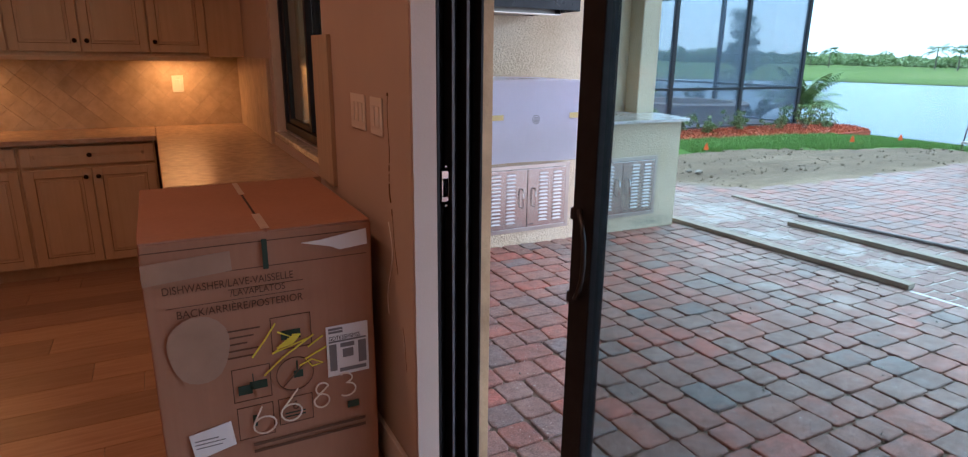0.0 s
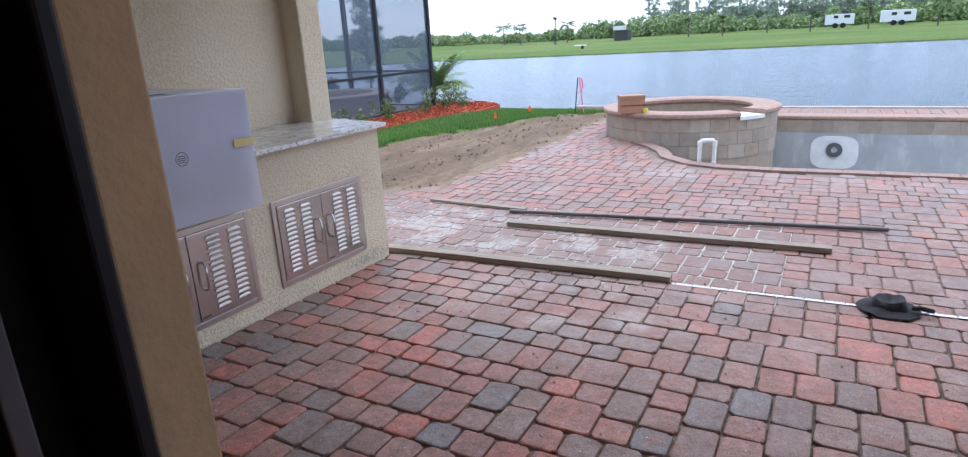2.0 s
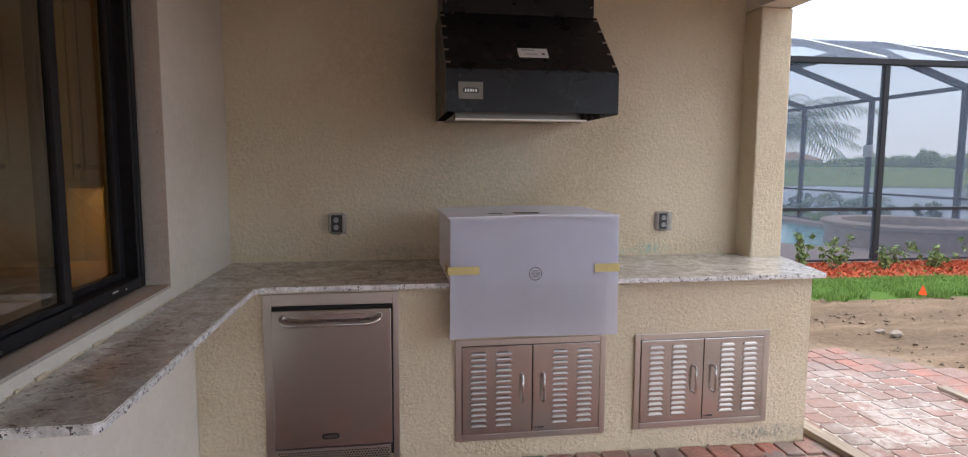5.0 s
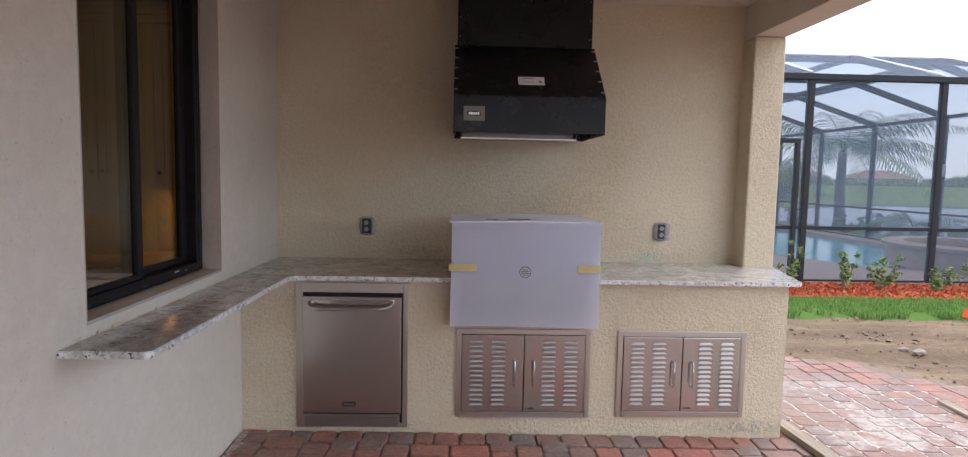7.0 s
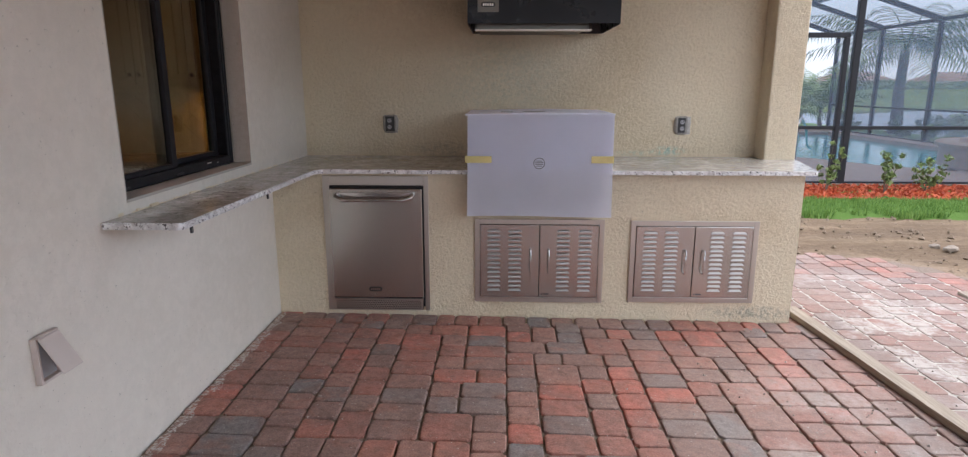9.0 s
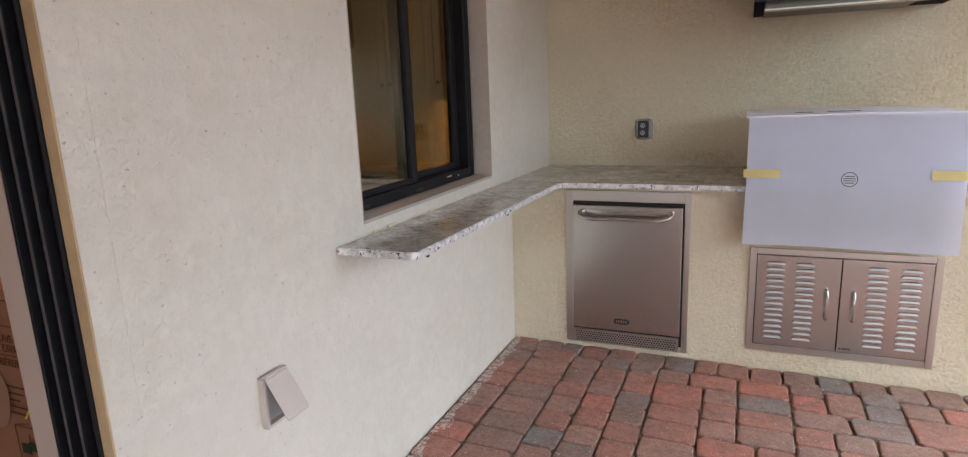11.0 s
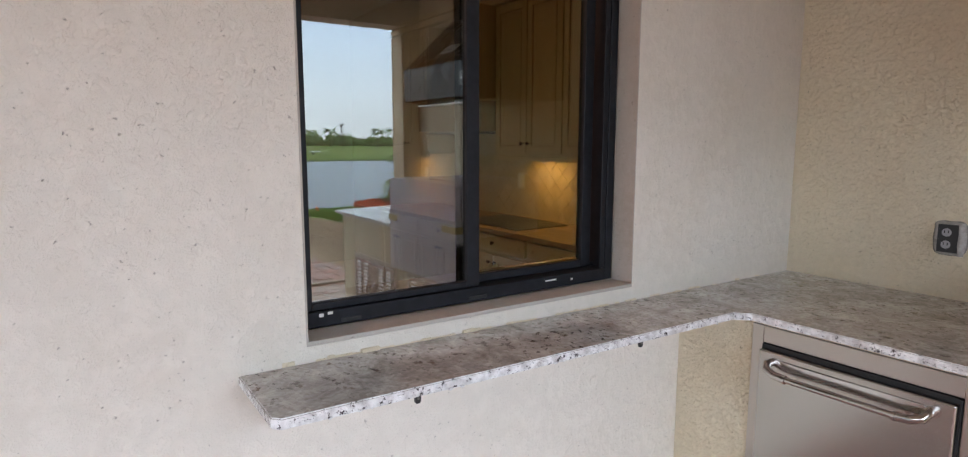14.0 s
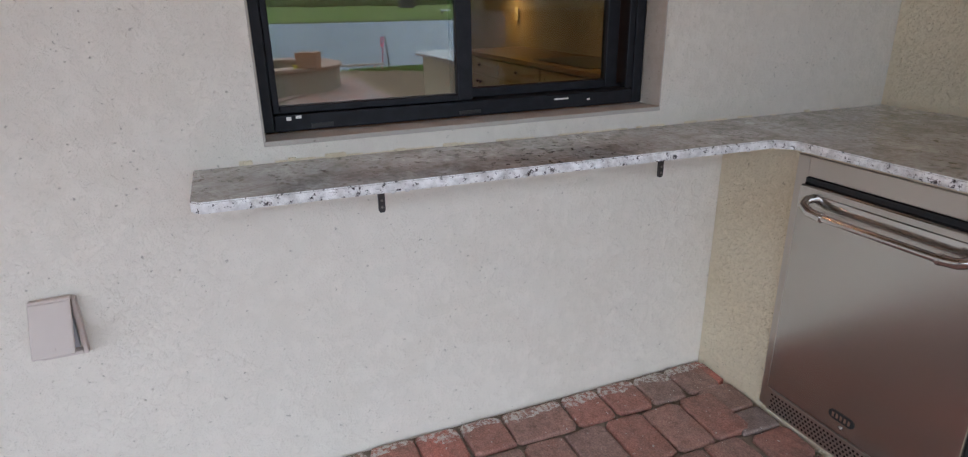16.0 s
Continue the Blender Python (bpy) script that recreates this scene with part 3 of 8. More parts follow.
def tube(bm, pts, r, n=10, cap=True, taper=None):
    """A round bar through the points."""
    pts = [Vector(p) for p in pts]
    rings, up = [], None
    for k, p in enumerate(pts):
        d = (pts[min(k + 1, len(pts) - 1)] - pts[max(k - 1, 0)]).normalized()
        if up is None:
            up = d.orthogonal().normalized()
        up = (up - d * up.dot(d)).normalized()
        side = d.cross(up)
        rad = r if taper is None else r + (taper - r) * k / (len(pts) - 1)
        rings.append([bm.verts.new(p + (up * math.cos(a) + side * math.sin(a)) * rad) for a in [2 * math.pi * j / n for j in range(n)]])
    for a, b in zip(rings, rings[1:]):
        for j in range(n):
            bm.faces.new((a[j], a[(j + 1) % n], b[(j + 1) % n], b[j]))
    if cap:
        bm.faces.new(rings[0][::-1])
        bm.faces.new(rings[-1])
    return bm


def prism(bm, outline, z0, z1, axis="z"):
    """Extrudes a flat outline between two levels; axis names the level's direction."""
    def at(p, h):
        return {"z": (p[0], p[1], h), "y": (p[0], h, p[1]), "x": (h, p[0], p[1])}[axis]
    a = [bm.verts.new(at(p, z0)) for p in outline]
    b = [bm.verts.new(at(p, z1)) for p in outline]
    n = len(outline)
    bm.faces.new(a[::-1])
    bm.faces.new(b)
    for j in range(n):
        bm.faces.new((a[j], a[(j + 1) % n], b[(j + 1) % n], b[j]))
    bmesh.ops.recalc_face_normals(bm, faces=bm.faces)
    return bm


def lathe(bm, profile, centre, n=20, a0=0.0, a1=2 * math.pi):
    """Turns a profile of (radius, height) round an upright axis."""
    full = abs(a1 - a0 - 2 * math.pi) < 1e-6
    cols = []
    for j in range(n if full else n + 1):
        a = a0 + (a1 - a0) * j / n
        cols.append([bm.verts.new((centre[0] + r * math.cos(a), centre[1] + r * math.sin(a), centre[2] + z)) for r, z in profile])
    m = len(cols)
    for j in range(m if full else m - 1):
        a, b = cols[j], cols[(j + 1) % m]
        for k in range(len(profile) - 1):
            bm.faces.new((a[k], b[k], b[k + 1], a[k + 1]))
    bmesh.ops.remove_doubles(bm, verts=bm.verts, dist=1e-5)
    return bm


def flat_text(name, body, size, m, mat, parent, label="", depth=0.0005, squash=1.0):
    """Lettering as a thin mesh in the plane given by m."""
    cu = bpy.data.curves.new(name, "FONT")
    cu.body, cu.size, cu.extrude, cu.align_x = body, size, depth, "LEFT"
    tmp = bpy.data.objects.new(name, cu)
    scene.collection.objects.link(tmp)
    me = bpy.data.meshes.new_from_object(tmp.evaluated_get(bpy.context.evaluated_depsgraph_get()))
    bpy.data.objects.remove(tmp)
    bm = bmesh.new()
    bm.from_mesh(me)
    bm.transform(m @ Matrix.Diagonal((squash, 1, 1, 1)))
    return part(name, bm, mat, parent, label)


def raw(name, verts, faces, mat, parent=None, kind="", label="", category=""):
    me = bpy.data.meshes.new(name)
    me.from_pydata(verts, [], faces)
    me.materials.append(mat)
    ob = new(name, me)
    if parent is not None:
        ob.parent = parent
    return tagged(ob, label, category, "", kind)


# ---- levels ----
def paved(x):
    """Height of the paving, which falls gently away from the house."""
    return -0.0125 * (min(max(x, 0.9), 4.9) - 0.9)


PATIO = [(0.9, -7.0), (0.9, 4.3), (4.2, 4.3), (4.3, 6.1), (5.0, 6.06), (5.6, 5.98), (5.95, 5.5), (6.35, 5.15), (7.5, 5.1), (11.7, 5.1),
         (11.9, 4.3), (11.2, 3.2), (9.5, 3.3), (8.95, 3.22), (8.6, 3.12), (8.3, 2.8), (8.25, 2.2), (8.3, -7.0)]
POOL = [(11.4, 4.0), (9.6, 3.75), (9.3, 3.5), (8.95, 3.28), (8.6, 3.15), (8.3, 2.85), (8.18, 2.5), (8.15, 2.0), (8.25, 0.0), (8.35, -7.0), (11.4, -7.0)]
SHORE = [(15.2, -200), (15.2, 6.0), (15.8, 12.0), (16.5, 24.0), (14.0, 36.0), (8.0, 41.0), (-10.0, 44.0), (-10.0, 52.0), (27.0, 45.0), (39.0, 53.0), (56.0, 38.0), (60.0, 0.0), (66.0, -60.0), (90.0, -200.0)]


def inside(poly, x, y):
    r = np.zeros(np.broadcast(x, y).shape, bool)
    n = len(poly)
    for k in range(n):
        (x0, y0), (x1, y1) = poly[k], poly[(k + 1) % n]
        if y0 == y1:
            continue
        c = ((y0 > y) != (y1 > y)) & (x < (x1 - x0) * (y - y0) / (y1 - y0) + x0)
        r ^= c
    return r


def away(poly, x, y):
    d = np.full(np.broadcast(x, y).shape, 1e9)
    n = len(poly)
    for k in range(n):
        (x0, y0), (x1, y1) = poly[k], poly[(k + 1) % n]
        vx, vy = x1 - x0, y1 - y0
        t = np.clip(((x - x0) * vx + (y - y0) * vy) / (vx * vx + vy * vy), 0, 1)
        d = np.minimum(d, np.hypot(x - x0 - t * vx, y - y0 - t * vy))
    return d


# ---- ground, water ----
def build_ground():
    xs = np.concatenate([[-3000, -800, -200, -60, -20], np.arange(-8, 4, 1.0), np.arange(4, 16, 0.14), np.arange(16, 30, 1.0), np.arange(30, 130, 2.5), [150, 200, 400, 1000, 4000]])
    ys = np.concatenate([[-4000, -1000, -300], np.arange(-150, -8, 8.0), np.arange(-8, 3, 0.14), np.arange(3.06, 12, 0.14), np.arange(12, 60, 1.0), np.arange(60, 160, 5.0), [200, 400, 1000, 4000]])
    X, Y = np.meshgrid(xs, ys, indexing="ij")
    rng = np.random.default_rng(3)
    Z = np.full(X.shape, -0.075)
    near = (X > 4) & (X < 16) & (Y > 3) & (Y < 12)
    Z += near * (rng.random(X.shape) * 0.03 + 0.015 * np.sin(Y * 7 + 0.6 * np.sin(X)) * (Y > 5.3) * (Y < 8))
    turf = near & (Y > 7.9)
    Z[turf] += 0.03
    slope = np.clip((X - 12.5) / 3.0, 0, 1) * (Y < 14)
    Z -= slope * 0.25
    lake = inside(SHORE, X, Y)
    d = away(SHORE, X, Y)
    Z = np.where(lake, -0.34 - np.clip(d, 0, 3) * 0.4, Z)
    beyond = (~lake) & ((X > 40) | (Y > 43))
    Z = np.where(beyond, -0.36 + np.clip(d, 0, 2) * 0.10 + np.clip(d - 2, 0, 90) * 0.014, Z)
    pz = -0.0125 * (np.clip(X, 0.9, 4.9) - 0.9)
    Z = np.where(inside(PATIO, X, Y) | (X < 0.9), np.where(X > 4.4, pz - 0.0108, pz - 0.014), Z)
    Z = np.where(inside(PATIO, X, Y) & (X > 4.35) & (X < 5.95) & (Y > 1.7) & (Y < 5.35), pz - 0.006, Z)
    Z = np.where((X < 4.3) & (Y > 4.3) & (Y < 6), -0.1, Z)
    Z = np.where((X > 12.9) & (X < 15.2) & (Y < 5.0), 0.04 - np.clip(X - 13.1, 0, 3) * 0.19, Z)
    Z = np.where((X > 3.5) & (X < 13.9) & (Y > 10.3) & (Y < 23.5), -0.6, Z)
    Z = np.where((inside(POOL, X, Y) | (away(POOL, X, Y) < 0.10)), -1.7, Z)
    n, m = X.shape
    v = np.stack([X, Y, Z], -1).reshape(-1, 3).tolist()
    f = [(i * m + j, (i + 1) * m + j, (i + 1) * m + j + 1, i * m + j + 1) for i in range(n - 1) for j in range(m - 1)]
    g = raw("ground", v, f, GROUND, kind="structure", label="bare tracked earth running into turf and far green bank")
    for p in g.data.polygons:
        p.use_smooth = True


build_ground()
bm = bmesh.new()
prism(bm, SHORE, -0.5, -0.36)
setting("water", bm, LAKE, "calm grey-blue lake with faint ripples")

# ---- house ----
WX, WI = 0.90, 0.655
WY0, WY1, WZ0, WZ1 = 2.786, 4.015, 1.001, 2.50
JY, DY = 1.775, -2.6
ROOM_X, ROOM_Y, ROOM_Z = -5.2, -4.2, 3.05
bm = boxes(((WI, JY + 0.072, -0.1), (WX, WY0, 3.3)), ((0.867, JY, -0.1), (WX, JY + 0.0715, 2.46)), ((WI, JY, -0.1), (0.716, JY + 0.0715, 2.46)), ((WI, JY + 0.0005, 2.4605), (WX, JY + 0.0715, 3.3)), ((WI, WY0, -0.1), (WX, WY1, WZ0)), ((WI, WY0, WZ1), (WX, WY1, 3.3)), ((WI, WY1, -0.1), (WX, 5.6, 3.3)),
           ((WI, DY, 2.46), (WX, JY, 3.3)), ((WI, ROOM_Y, -0.1), (WX, DY, 3.3)))
bmesh.ops.remove_doubles(bm, verts=bm.verts, dist=1e-4)
setting("wall_east", bm, STUCCO, "painted sand-coloured stucco house wall")
# drywall lining on the room's side
bm = boxes(((WI - 0.012, JY + 0.004, 0), (WI - 0.001, WY0 - 0.03, ROOM_Z)), ((WI - 0.012, WY0 - 0.03, 0), (WI - 0.001, WY1 + 0.03, WZ0 - 0.03)),
           ((WI - 0.012, WY0 - 0.03, WZ1 + 0.02), (WI - 0.001, WY1 + 0.03, ROOM_Z)), ((WI - 0.012, WY1 + 0.03, 0), (WI - 0.001, 5.45, ROOM_Z)),
           ((WI - 0.012, DY, 2.46), (WI - 0.001, JY, ROOM_Z)), ((WI - 0.012, ROOM_Y, 0), (WI - 0.001, DY, ROOM_Z)),
           ((WI - 0.012, JY - 0.012, 0), (0.716, JY - 0.001, 2.46)))
setting("wall_lining", bm, DRYWALL, "tan painted drywall")
setting("wall_kitchen", boxes(((ROOM_X, 5.451, -0.1), (WI, 5.6, 3.3))), DRYWALL, "tan painted drywall")
setting("wall_west", boxes(((ROOM_X - 0.15, ROOM_Y, -0.1), (ROOM_X, 5.6, 3.3))), DRYWALL, "tan painted drywall")
setting("wall_south", boxes(((ROOM_X, ROOM_Y - 0.15, -0.1), (WX, ROOM_Y, 3.3))), DRYWALL, "tan painted drywall")
setting("ceiling", boxes(((ROOM_X, ROOM_Y, ROOM_Z), (WI - 0.013, 5.45, ROOM_Z + 0.2))), CEILING_PAINT, "flat white ceiling")
setting("roof", boxes(((ROOM_X - 0.5, ROOM_Y - 0.5, 3.302), (4.6, 5.7, 3.45))), SOFFIT, "flat roof deck over house and patio")
floor = setting("floor", boxes(((ROOM_X, ROOM_Y, -0.1), (0.86, 5.45, -0.008))), GROUT, "grout bed under wood-look planks")
setting("baseboard", boxes(((WI - 0.03, JY + 0.004, 0), (WI - 0.013, 2.9, 0.13)), ((WI - 0.028, JY - 0.028, 0), (0.716, JY - 0.013, 0.13)), bev=0.003), TRIM_WHITE, "white painted baseboard")

# ---- patio shell ----
BY, FY = 5.06, 4.30
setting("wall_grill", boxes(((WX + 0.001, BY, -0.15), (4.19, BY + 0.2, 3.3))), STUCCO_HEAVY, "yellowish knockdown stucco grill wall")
setting("column", boxes(((4.19, 4.88, -0.15), (4.41, BY + 0.2, 2.54)), bev=0.012), STUCCO_HEAVY, "square stuccoed patio column")
setting("column_far", boxes(((4.17, -5.4, -0.15), (4.44, -5.1, 2.54)), bev=0.012), STUCCO_HEAVY, "square stuccoed patio column")
setting("beam", boxes(((4.19, -5.4, 2.541), (4.41, BY + 0.2, 3.3)), bev=0.004), STUCCO_SMOOTH, "deep stuccoed edge beam")
setting("patio_ceiling", boxes(((WX + 0.002, -5.4, 2.775), (4.188, BY - 0.002, 2.95))), SOFFIT, "painted stucco patio ceiling")

# ---- window ----
win = tagged(thing("window_1", (0.76, (WY0 + WY1) / 2, WZ0)), "black aluminium sliding window in a recessed stucco opening", "window")
win["kind"] = "structure"
F0, F1 = 0.70, 0.80
y0, y1, z0, z1 = WY0 + 0.026, WY1 - 0.006, WZ0 + 0.016, WZ1 - 0.008
part("window_frame", boxes(((F0, WY0 + 0.0062, z0), (F1, y0 + 0.012, z1)), ((F0, y1 - 0.035, z0), (F1, y1, z1)), ((F0, y0 + 0.0125, z0), (F1, y1 - 0.036, z0 + 0.045)),
                           ((F0, y0 + 0.0125, z1 - 0.04), (F1, y1 - 0.036, z1)), ((F0 + 0.03, y0 + 0.036, z0 + 0.046), (F0 + 0.036, y1 - 0.036, z0 + 0.06)),
                           ((F1 - 0.012, y1 - 0.06, z0 + 0.046), (F1 - 0.004, y1 - 0.036, z1 - 0.04)), bev=0.003), BLACK_FRAME, win)


def sash(name, x0, x1, ya, yb, w, glass, rail, wl_=None):
    wl_ = wl_ or w
    s = part(name, boxes(((x0, ya, z0 + 0.047), (x1, ya + wl_, z1 - 0.042)), ((x0, yb - w, z0 + 0.047), (x1, yb, z1 - 0.042)),
                         ((x0, ya + wl_ + 0.0005, z0 + 0.047), (x1, yb - w - 0.0005, z0 + 0.047 + rail)), ((x0, ya + wl_ + 0.0005, z1 - 0.042 - w), (x1, yb - w - 0.0005, z1 - 0.042)), bev=0.003), BLACK_FRAME, win)
    xm = (x0 + x1) / 2
    g = part("pane", boxes(((xm - 0.003, ya + wl_ - 0.004, z0 + 0.044 + rail), (xm + 0.003, yb - w + 0.004, z1 - 0.042 - w + 0.004))), glass, s)
    g.visible_shadow = False
    return s


MID = 3.407
sash("sash", 0.755, 0.788, y0 + 0.013, MID, 0.048, GLASS_SASH, 0.020, 0.018)
sash("sash", 0.712, 0.745, MID - 0.048, y1 - 0.062, 0.046, GLASS, 0.028)
part("weep_hole_cover", boxes(((F1 - 0.001, y0 + 0.11, z0 + 0.006), (F1 + 0.004, y0 + 0.17, z0 + 0.018)), ((F1 - 0.001, MID - 0.05, z0 + 0.008), (F1 + 0.004, MID + 0.02, z0 + 0.018)), bev=0.001), PLASTIC_BLACK, win)
part("paint_spatter", boxes(((F1, y0 + 0.045, z0 + 0.03), (F1 + 0.001, y0 + 0.058, z0 + 0.04)), ((F1, y0 + 0.07, z0 + 0.034), (F1 + 0.001, y0 + 0.085, z0 + 0.042)), ((F1, 3.68, z0 + 0.028), (F1 + 0.001, 3.73, z0 + 0.033)), ((F1, 3.80, z0 + 0.02), (F1 + 0.001, 3.81, z0 + 0.026)), bev=0.0), TRIM_WHITE, win)
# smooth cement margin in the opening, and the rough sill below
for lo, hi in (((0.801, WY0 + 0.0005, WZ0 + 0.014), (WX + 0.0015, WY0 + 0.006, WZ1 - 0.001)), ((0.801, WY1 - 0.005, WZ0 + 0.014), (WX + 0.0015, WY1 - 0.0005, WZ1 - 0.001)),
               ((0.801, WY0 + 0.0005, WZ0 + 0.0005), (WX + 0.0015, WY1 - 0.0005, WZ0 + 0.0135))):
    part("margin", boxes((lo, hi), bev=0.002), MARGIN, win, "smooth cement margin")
rng = random.Random(71)
bm = bmesh.new()
y = 2.72
while y < 5.0:
    L = rng.uniform(0.02, 0.06)
    if rng.random() < (0.75 if y < 4.4 else 0.35):
        zb = 0.945 + 0.016 * max(0.0, min(1.0, (4.2 - y) / 1.6))
        box(bm, (WX + 0.0005, y, zb - 0.002), (WX + rng.uniform(0.004, 0.012), y + L, zb + rng.uniform(0.003, 0.012)), 0.002, 1)
    y += L + 0.001
setting("sealant", bm, STUCCO_HEAVY, "ragged mortar bead along the stone ledge")
setting("inner_sill", boxes(((WI - 0.02, WY0 - 0.03, WZ0 - 0.028), (0.698, WY1 + 0.02, WZ0 + 0.004)), bev=0.004), GRANITE, "polished stone window sill")
setting("window_strip", boxes(((WI - 0.03, 2.62, 0.93), (WI - 0.0125, 2.875, 1.53)), bev=0.002), FURRING, "bare pale wood strip at the window's inner edge")

# ---- sliding door ----
door = tagged(thing("door_1", (0.79, 0.0, 0.0)), "black aluminium sliding glass door, partly open", "sliding door")
door["kind"] = "structure"
items = [((0.717, JY + 0.045, 0.0), (0.866, JY + 0.0705, 2.42))]
for k, xx in enumerate((0.7175, 0.764, 0.8105, 0.857)):
    items += [((xx, JY - 0.012, 0.0), (xx + 0.009, JY + 0.0445, 2.42))]
part("jamb_frame", boxes(*items, bev=0.002), BLACK_FRAME, door)
# Grey strips along the ends of the two middle fins.
part("jamb_lip", boxes(((0.764, JY - 0.0135, 0.0), (0.773, JY - 0.0122, 2.42)), ((0.8105, JY - 0.0135, 0.0), (0.8195, JY - 0.0122, 2.42)), bev=0.001), FRAME_LIP, door)
part("head_frame", boxes(((0.722, DY, 2.421), (0.866, JY - 0.014, 2.458)), bev=0.003), BLACK_FRAME, door)
part("sill_track", boxes(((0.722, DY, -0.005), (0.866, JY - 0.0002, 0.018)), ((0.745, DY, 0.0185), (0.75, JY - 0.015, 0.03)), ((0.79, DY, 0.0185), (0.795, JY - 0.015, 0.03)), ((0.835, DY, 0.0185), (0.84, JY - 0.015, 0.03))), BLACK_FRAME, door)
kp = part("latch_keeper", boxes(((0.736, JY - 0.0, 1.03), (0.764, JY + 0.044, 1.046)), ((0.736, JY - 0.0, 1.10), (0.764, JY + 0.044, 1.125)), ((0.736, JY - 0.0, 1.0465), (0.743, JY + 0.044, 1.0995)), ((0.757, JY - 0.0, 1.0465), (0.764, JY + 0.044, 1.0995)), bev=0.002), STEEL_BRIGHT, door)
part("keeper_screw", boxes(((0.746, JY - 0.002, 1.133), (0.754, JY - 0.0002, 1.141)), ((0.746, JY - 0.002, 1.015), (0.754, JY - 0.0002, 1.023)), bev=0.002), STEEL, door)


def door_panel(x0, ya, yb):
    w = 0.070
    p = part("door_panel", boxes(((x0, ya, 0.03), (x0 + 0.038, ya + w, 2.415)), ((x0, yb - w, 0.03), (x0 + 0.038, yb, 2.415)), ((x0, ya + w + 0.0005, 0.03), (x0 + 0.038, yb - w - 0.0005, 0.15)), ((x0, ya + w + 0.0005, 2.33), (x0 + 0.038, yb - w - 0.0005, 2.415)), bev=0.003), BLACK_FRAME, door)
    g = part("pane", boxes(((x0 + 0.016, ya + w - 0.005, 0.145), (x0 + 0.022, yb - w + 0.005, 2.335))), GLASS_DOOR, p)
    g.visible_shadow = False
    return p


pan = door_panel(0.752, -0.15, 1.137)
door_panel(0.80, -1.42, -0.12)
door_panel(0.752, -2.58, -1.36)
bm = bmesh.new()
tube(bm, [(0.749, 1.110, 1.150), (0.742, 1.100, 1.146), (0.738, 1.085, 1.128), (0.737, 1.074, 1.095), (0.737, 1.071, 1.055), (0.737, 1.074, 1.015), (0.738, 1.085, 0.982), (0.742, 1.100, 0.964), (0.749, 1.110, 0.960)], 0.0055, 8)
part("door_handle", bm, PLASTIC_BLACK, pan, "black bow pull handle", True)
for zz in (1.136, 0.950):
    part("handle_clamp", boxes(((0.755, 1.1375, zz - 0.014), (0.785, 1.152, zz + 0.014)), bev=0.005), PLASTIC_BLACK, pan)
setting("door_casing_strip", boxes(((0.8675, JY - 0.006, 0.0), (WX + 0.002, JY - 0.001, 2.44)), bev=0.002), CASING, "smooth outer door casing, its tan holding warm light from the room")
setting("door_threshold", boxes(((0.867, DY, -0.06), (WX + 0.05, JY - 0.02, 0.004)), bev=0.003), STUCCO_SMOOTH, "cement threshold")

# ---- grill counter ----
base = tagged(thing("counter_base", (2.5, 4.7, 0)), "stuccoed masonry outdoor kitchen base with cut-outs", "outdoor counter")
# openings in the face: refrigerator and two door sets
FR = (1.226, 1.892, 0.015, 0.900)
D1 = (2.184, 3.002, 0.082, 0.630)
D2 = (3.168, 3.964, 0.090, 0.625)
CZ = 0.918


def cut_face(bm, x0, x1, z0, z1, ya, yb, holes):
    """A wall slab with rectangular openings, as abutting blocks."""
    xs = sorted({x0, x1, *[h[0] for h in holes], *[h[1] for h in holes]})
    for a, b in zip(xs, xs[1:]):
        hs = [h for h in holes if h[0] <= a + 1e-6 and h[1] >= b - 1e-6]
        spans, z = [], z0
        for h in sorted(hs, key=lambda q: q[2]):
            spans.append((z, h[2]))
            z = h[3]
        spans.append((z, z1))
        for s, e in spans:
            if e - s > 1e-4:
                box(bm, (a, ya, s), (b, yb, e))
    bmesh.ops.remove_doubles(bm, verts=bm.verts, dist=1e-5)


inset = 0.02
bm = bmesh.new()
cut_face(bm, WX + 0.002, 4.215, -0.15, CZ - 0.002, FY, FY + 0.1, [(h[0] + inset, h[1] - inset, h[2] + inset, h[3] - inset) for h in (FR, D1, D2)])
box(bm, (WX + 0.002, FY + 0.101, -0.15), (4.215, FY + 0.12, -0.12))
prism(bm, [(4.216, FY), (4.36, 4.878), (4.15, 4.878), (4.10, FY + 0.101)], -0.15, CZ - 0.002)
part("masonry", bm, STUCCO_HEAVY, base)
part("cavity", boxes(((WX + 0.003, FY + 0.45, -0.1), (4.1, FY + 0.46, CZ - 0.003))), DARK, base)

bm = bmesh.new()
top = [(WX + 0.003, 2.612), (1.185, 2.612), (1.203, 2.63), (1.206, 4.20), (1.25, 4.243), (4.255, 4.243), (4.272, 4.26), (4.432, 4.95), (4.412, 4.95), (4.412, 4.878), (4.188, 4.878), (4.188, BY - 0.002), (WX + 0.003, BY - 0.002)]
prism(bm, top, CZ + 0.001, CZ + 0.027)
es = [e for e in bm.edges if abs(e.verts[0].co.z - e.verts[1].co.z) < 1e-6]
bmesh.ops.bevel(bm, geom=es, offset=0.003, segments=2, affect="EDGES")


def ledge_rise(y):
    """The ledge under the window rises a little towards its free end."""
    return 0.016 * max(0.0, min(1.0, (4.2 - y) / 1.6))


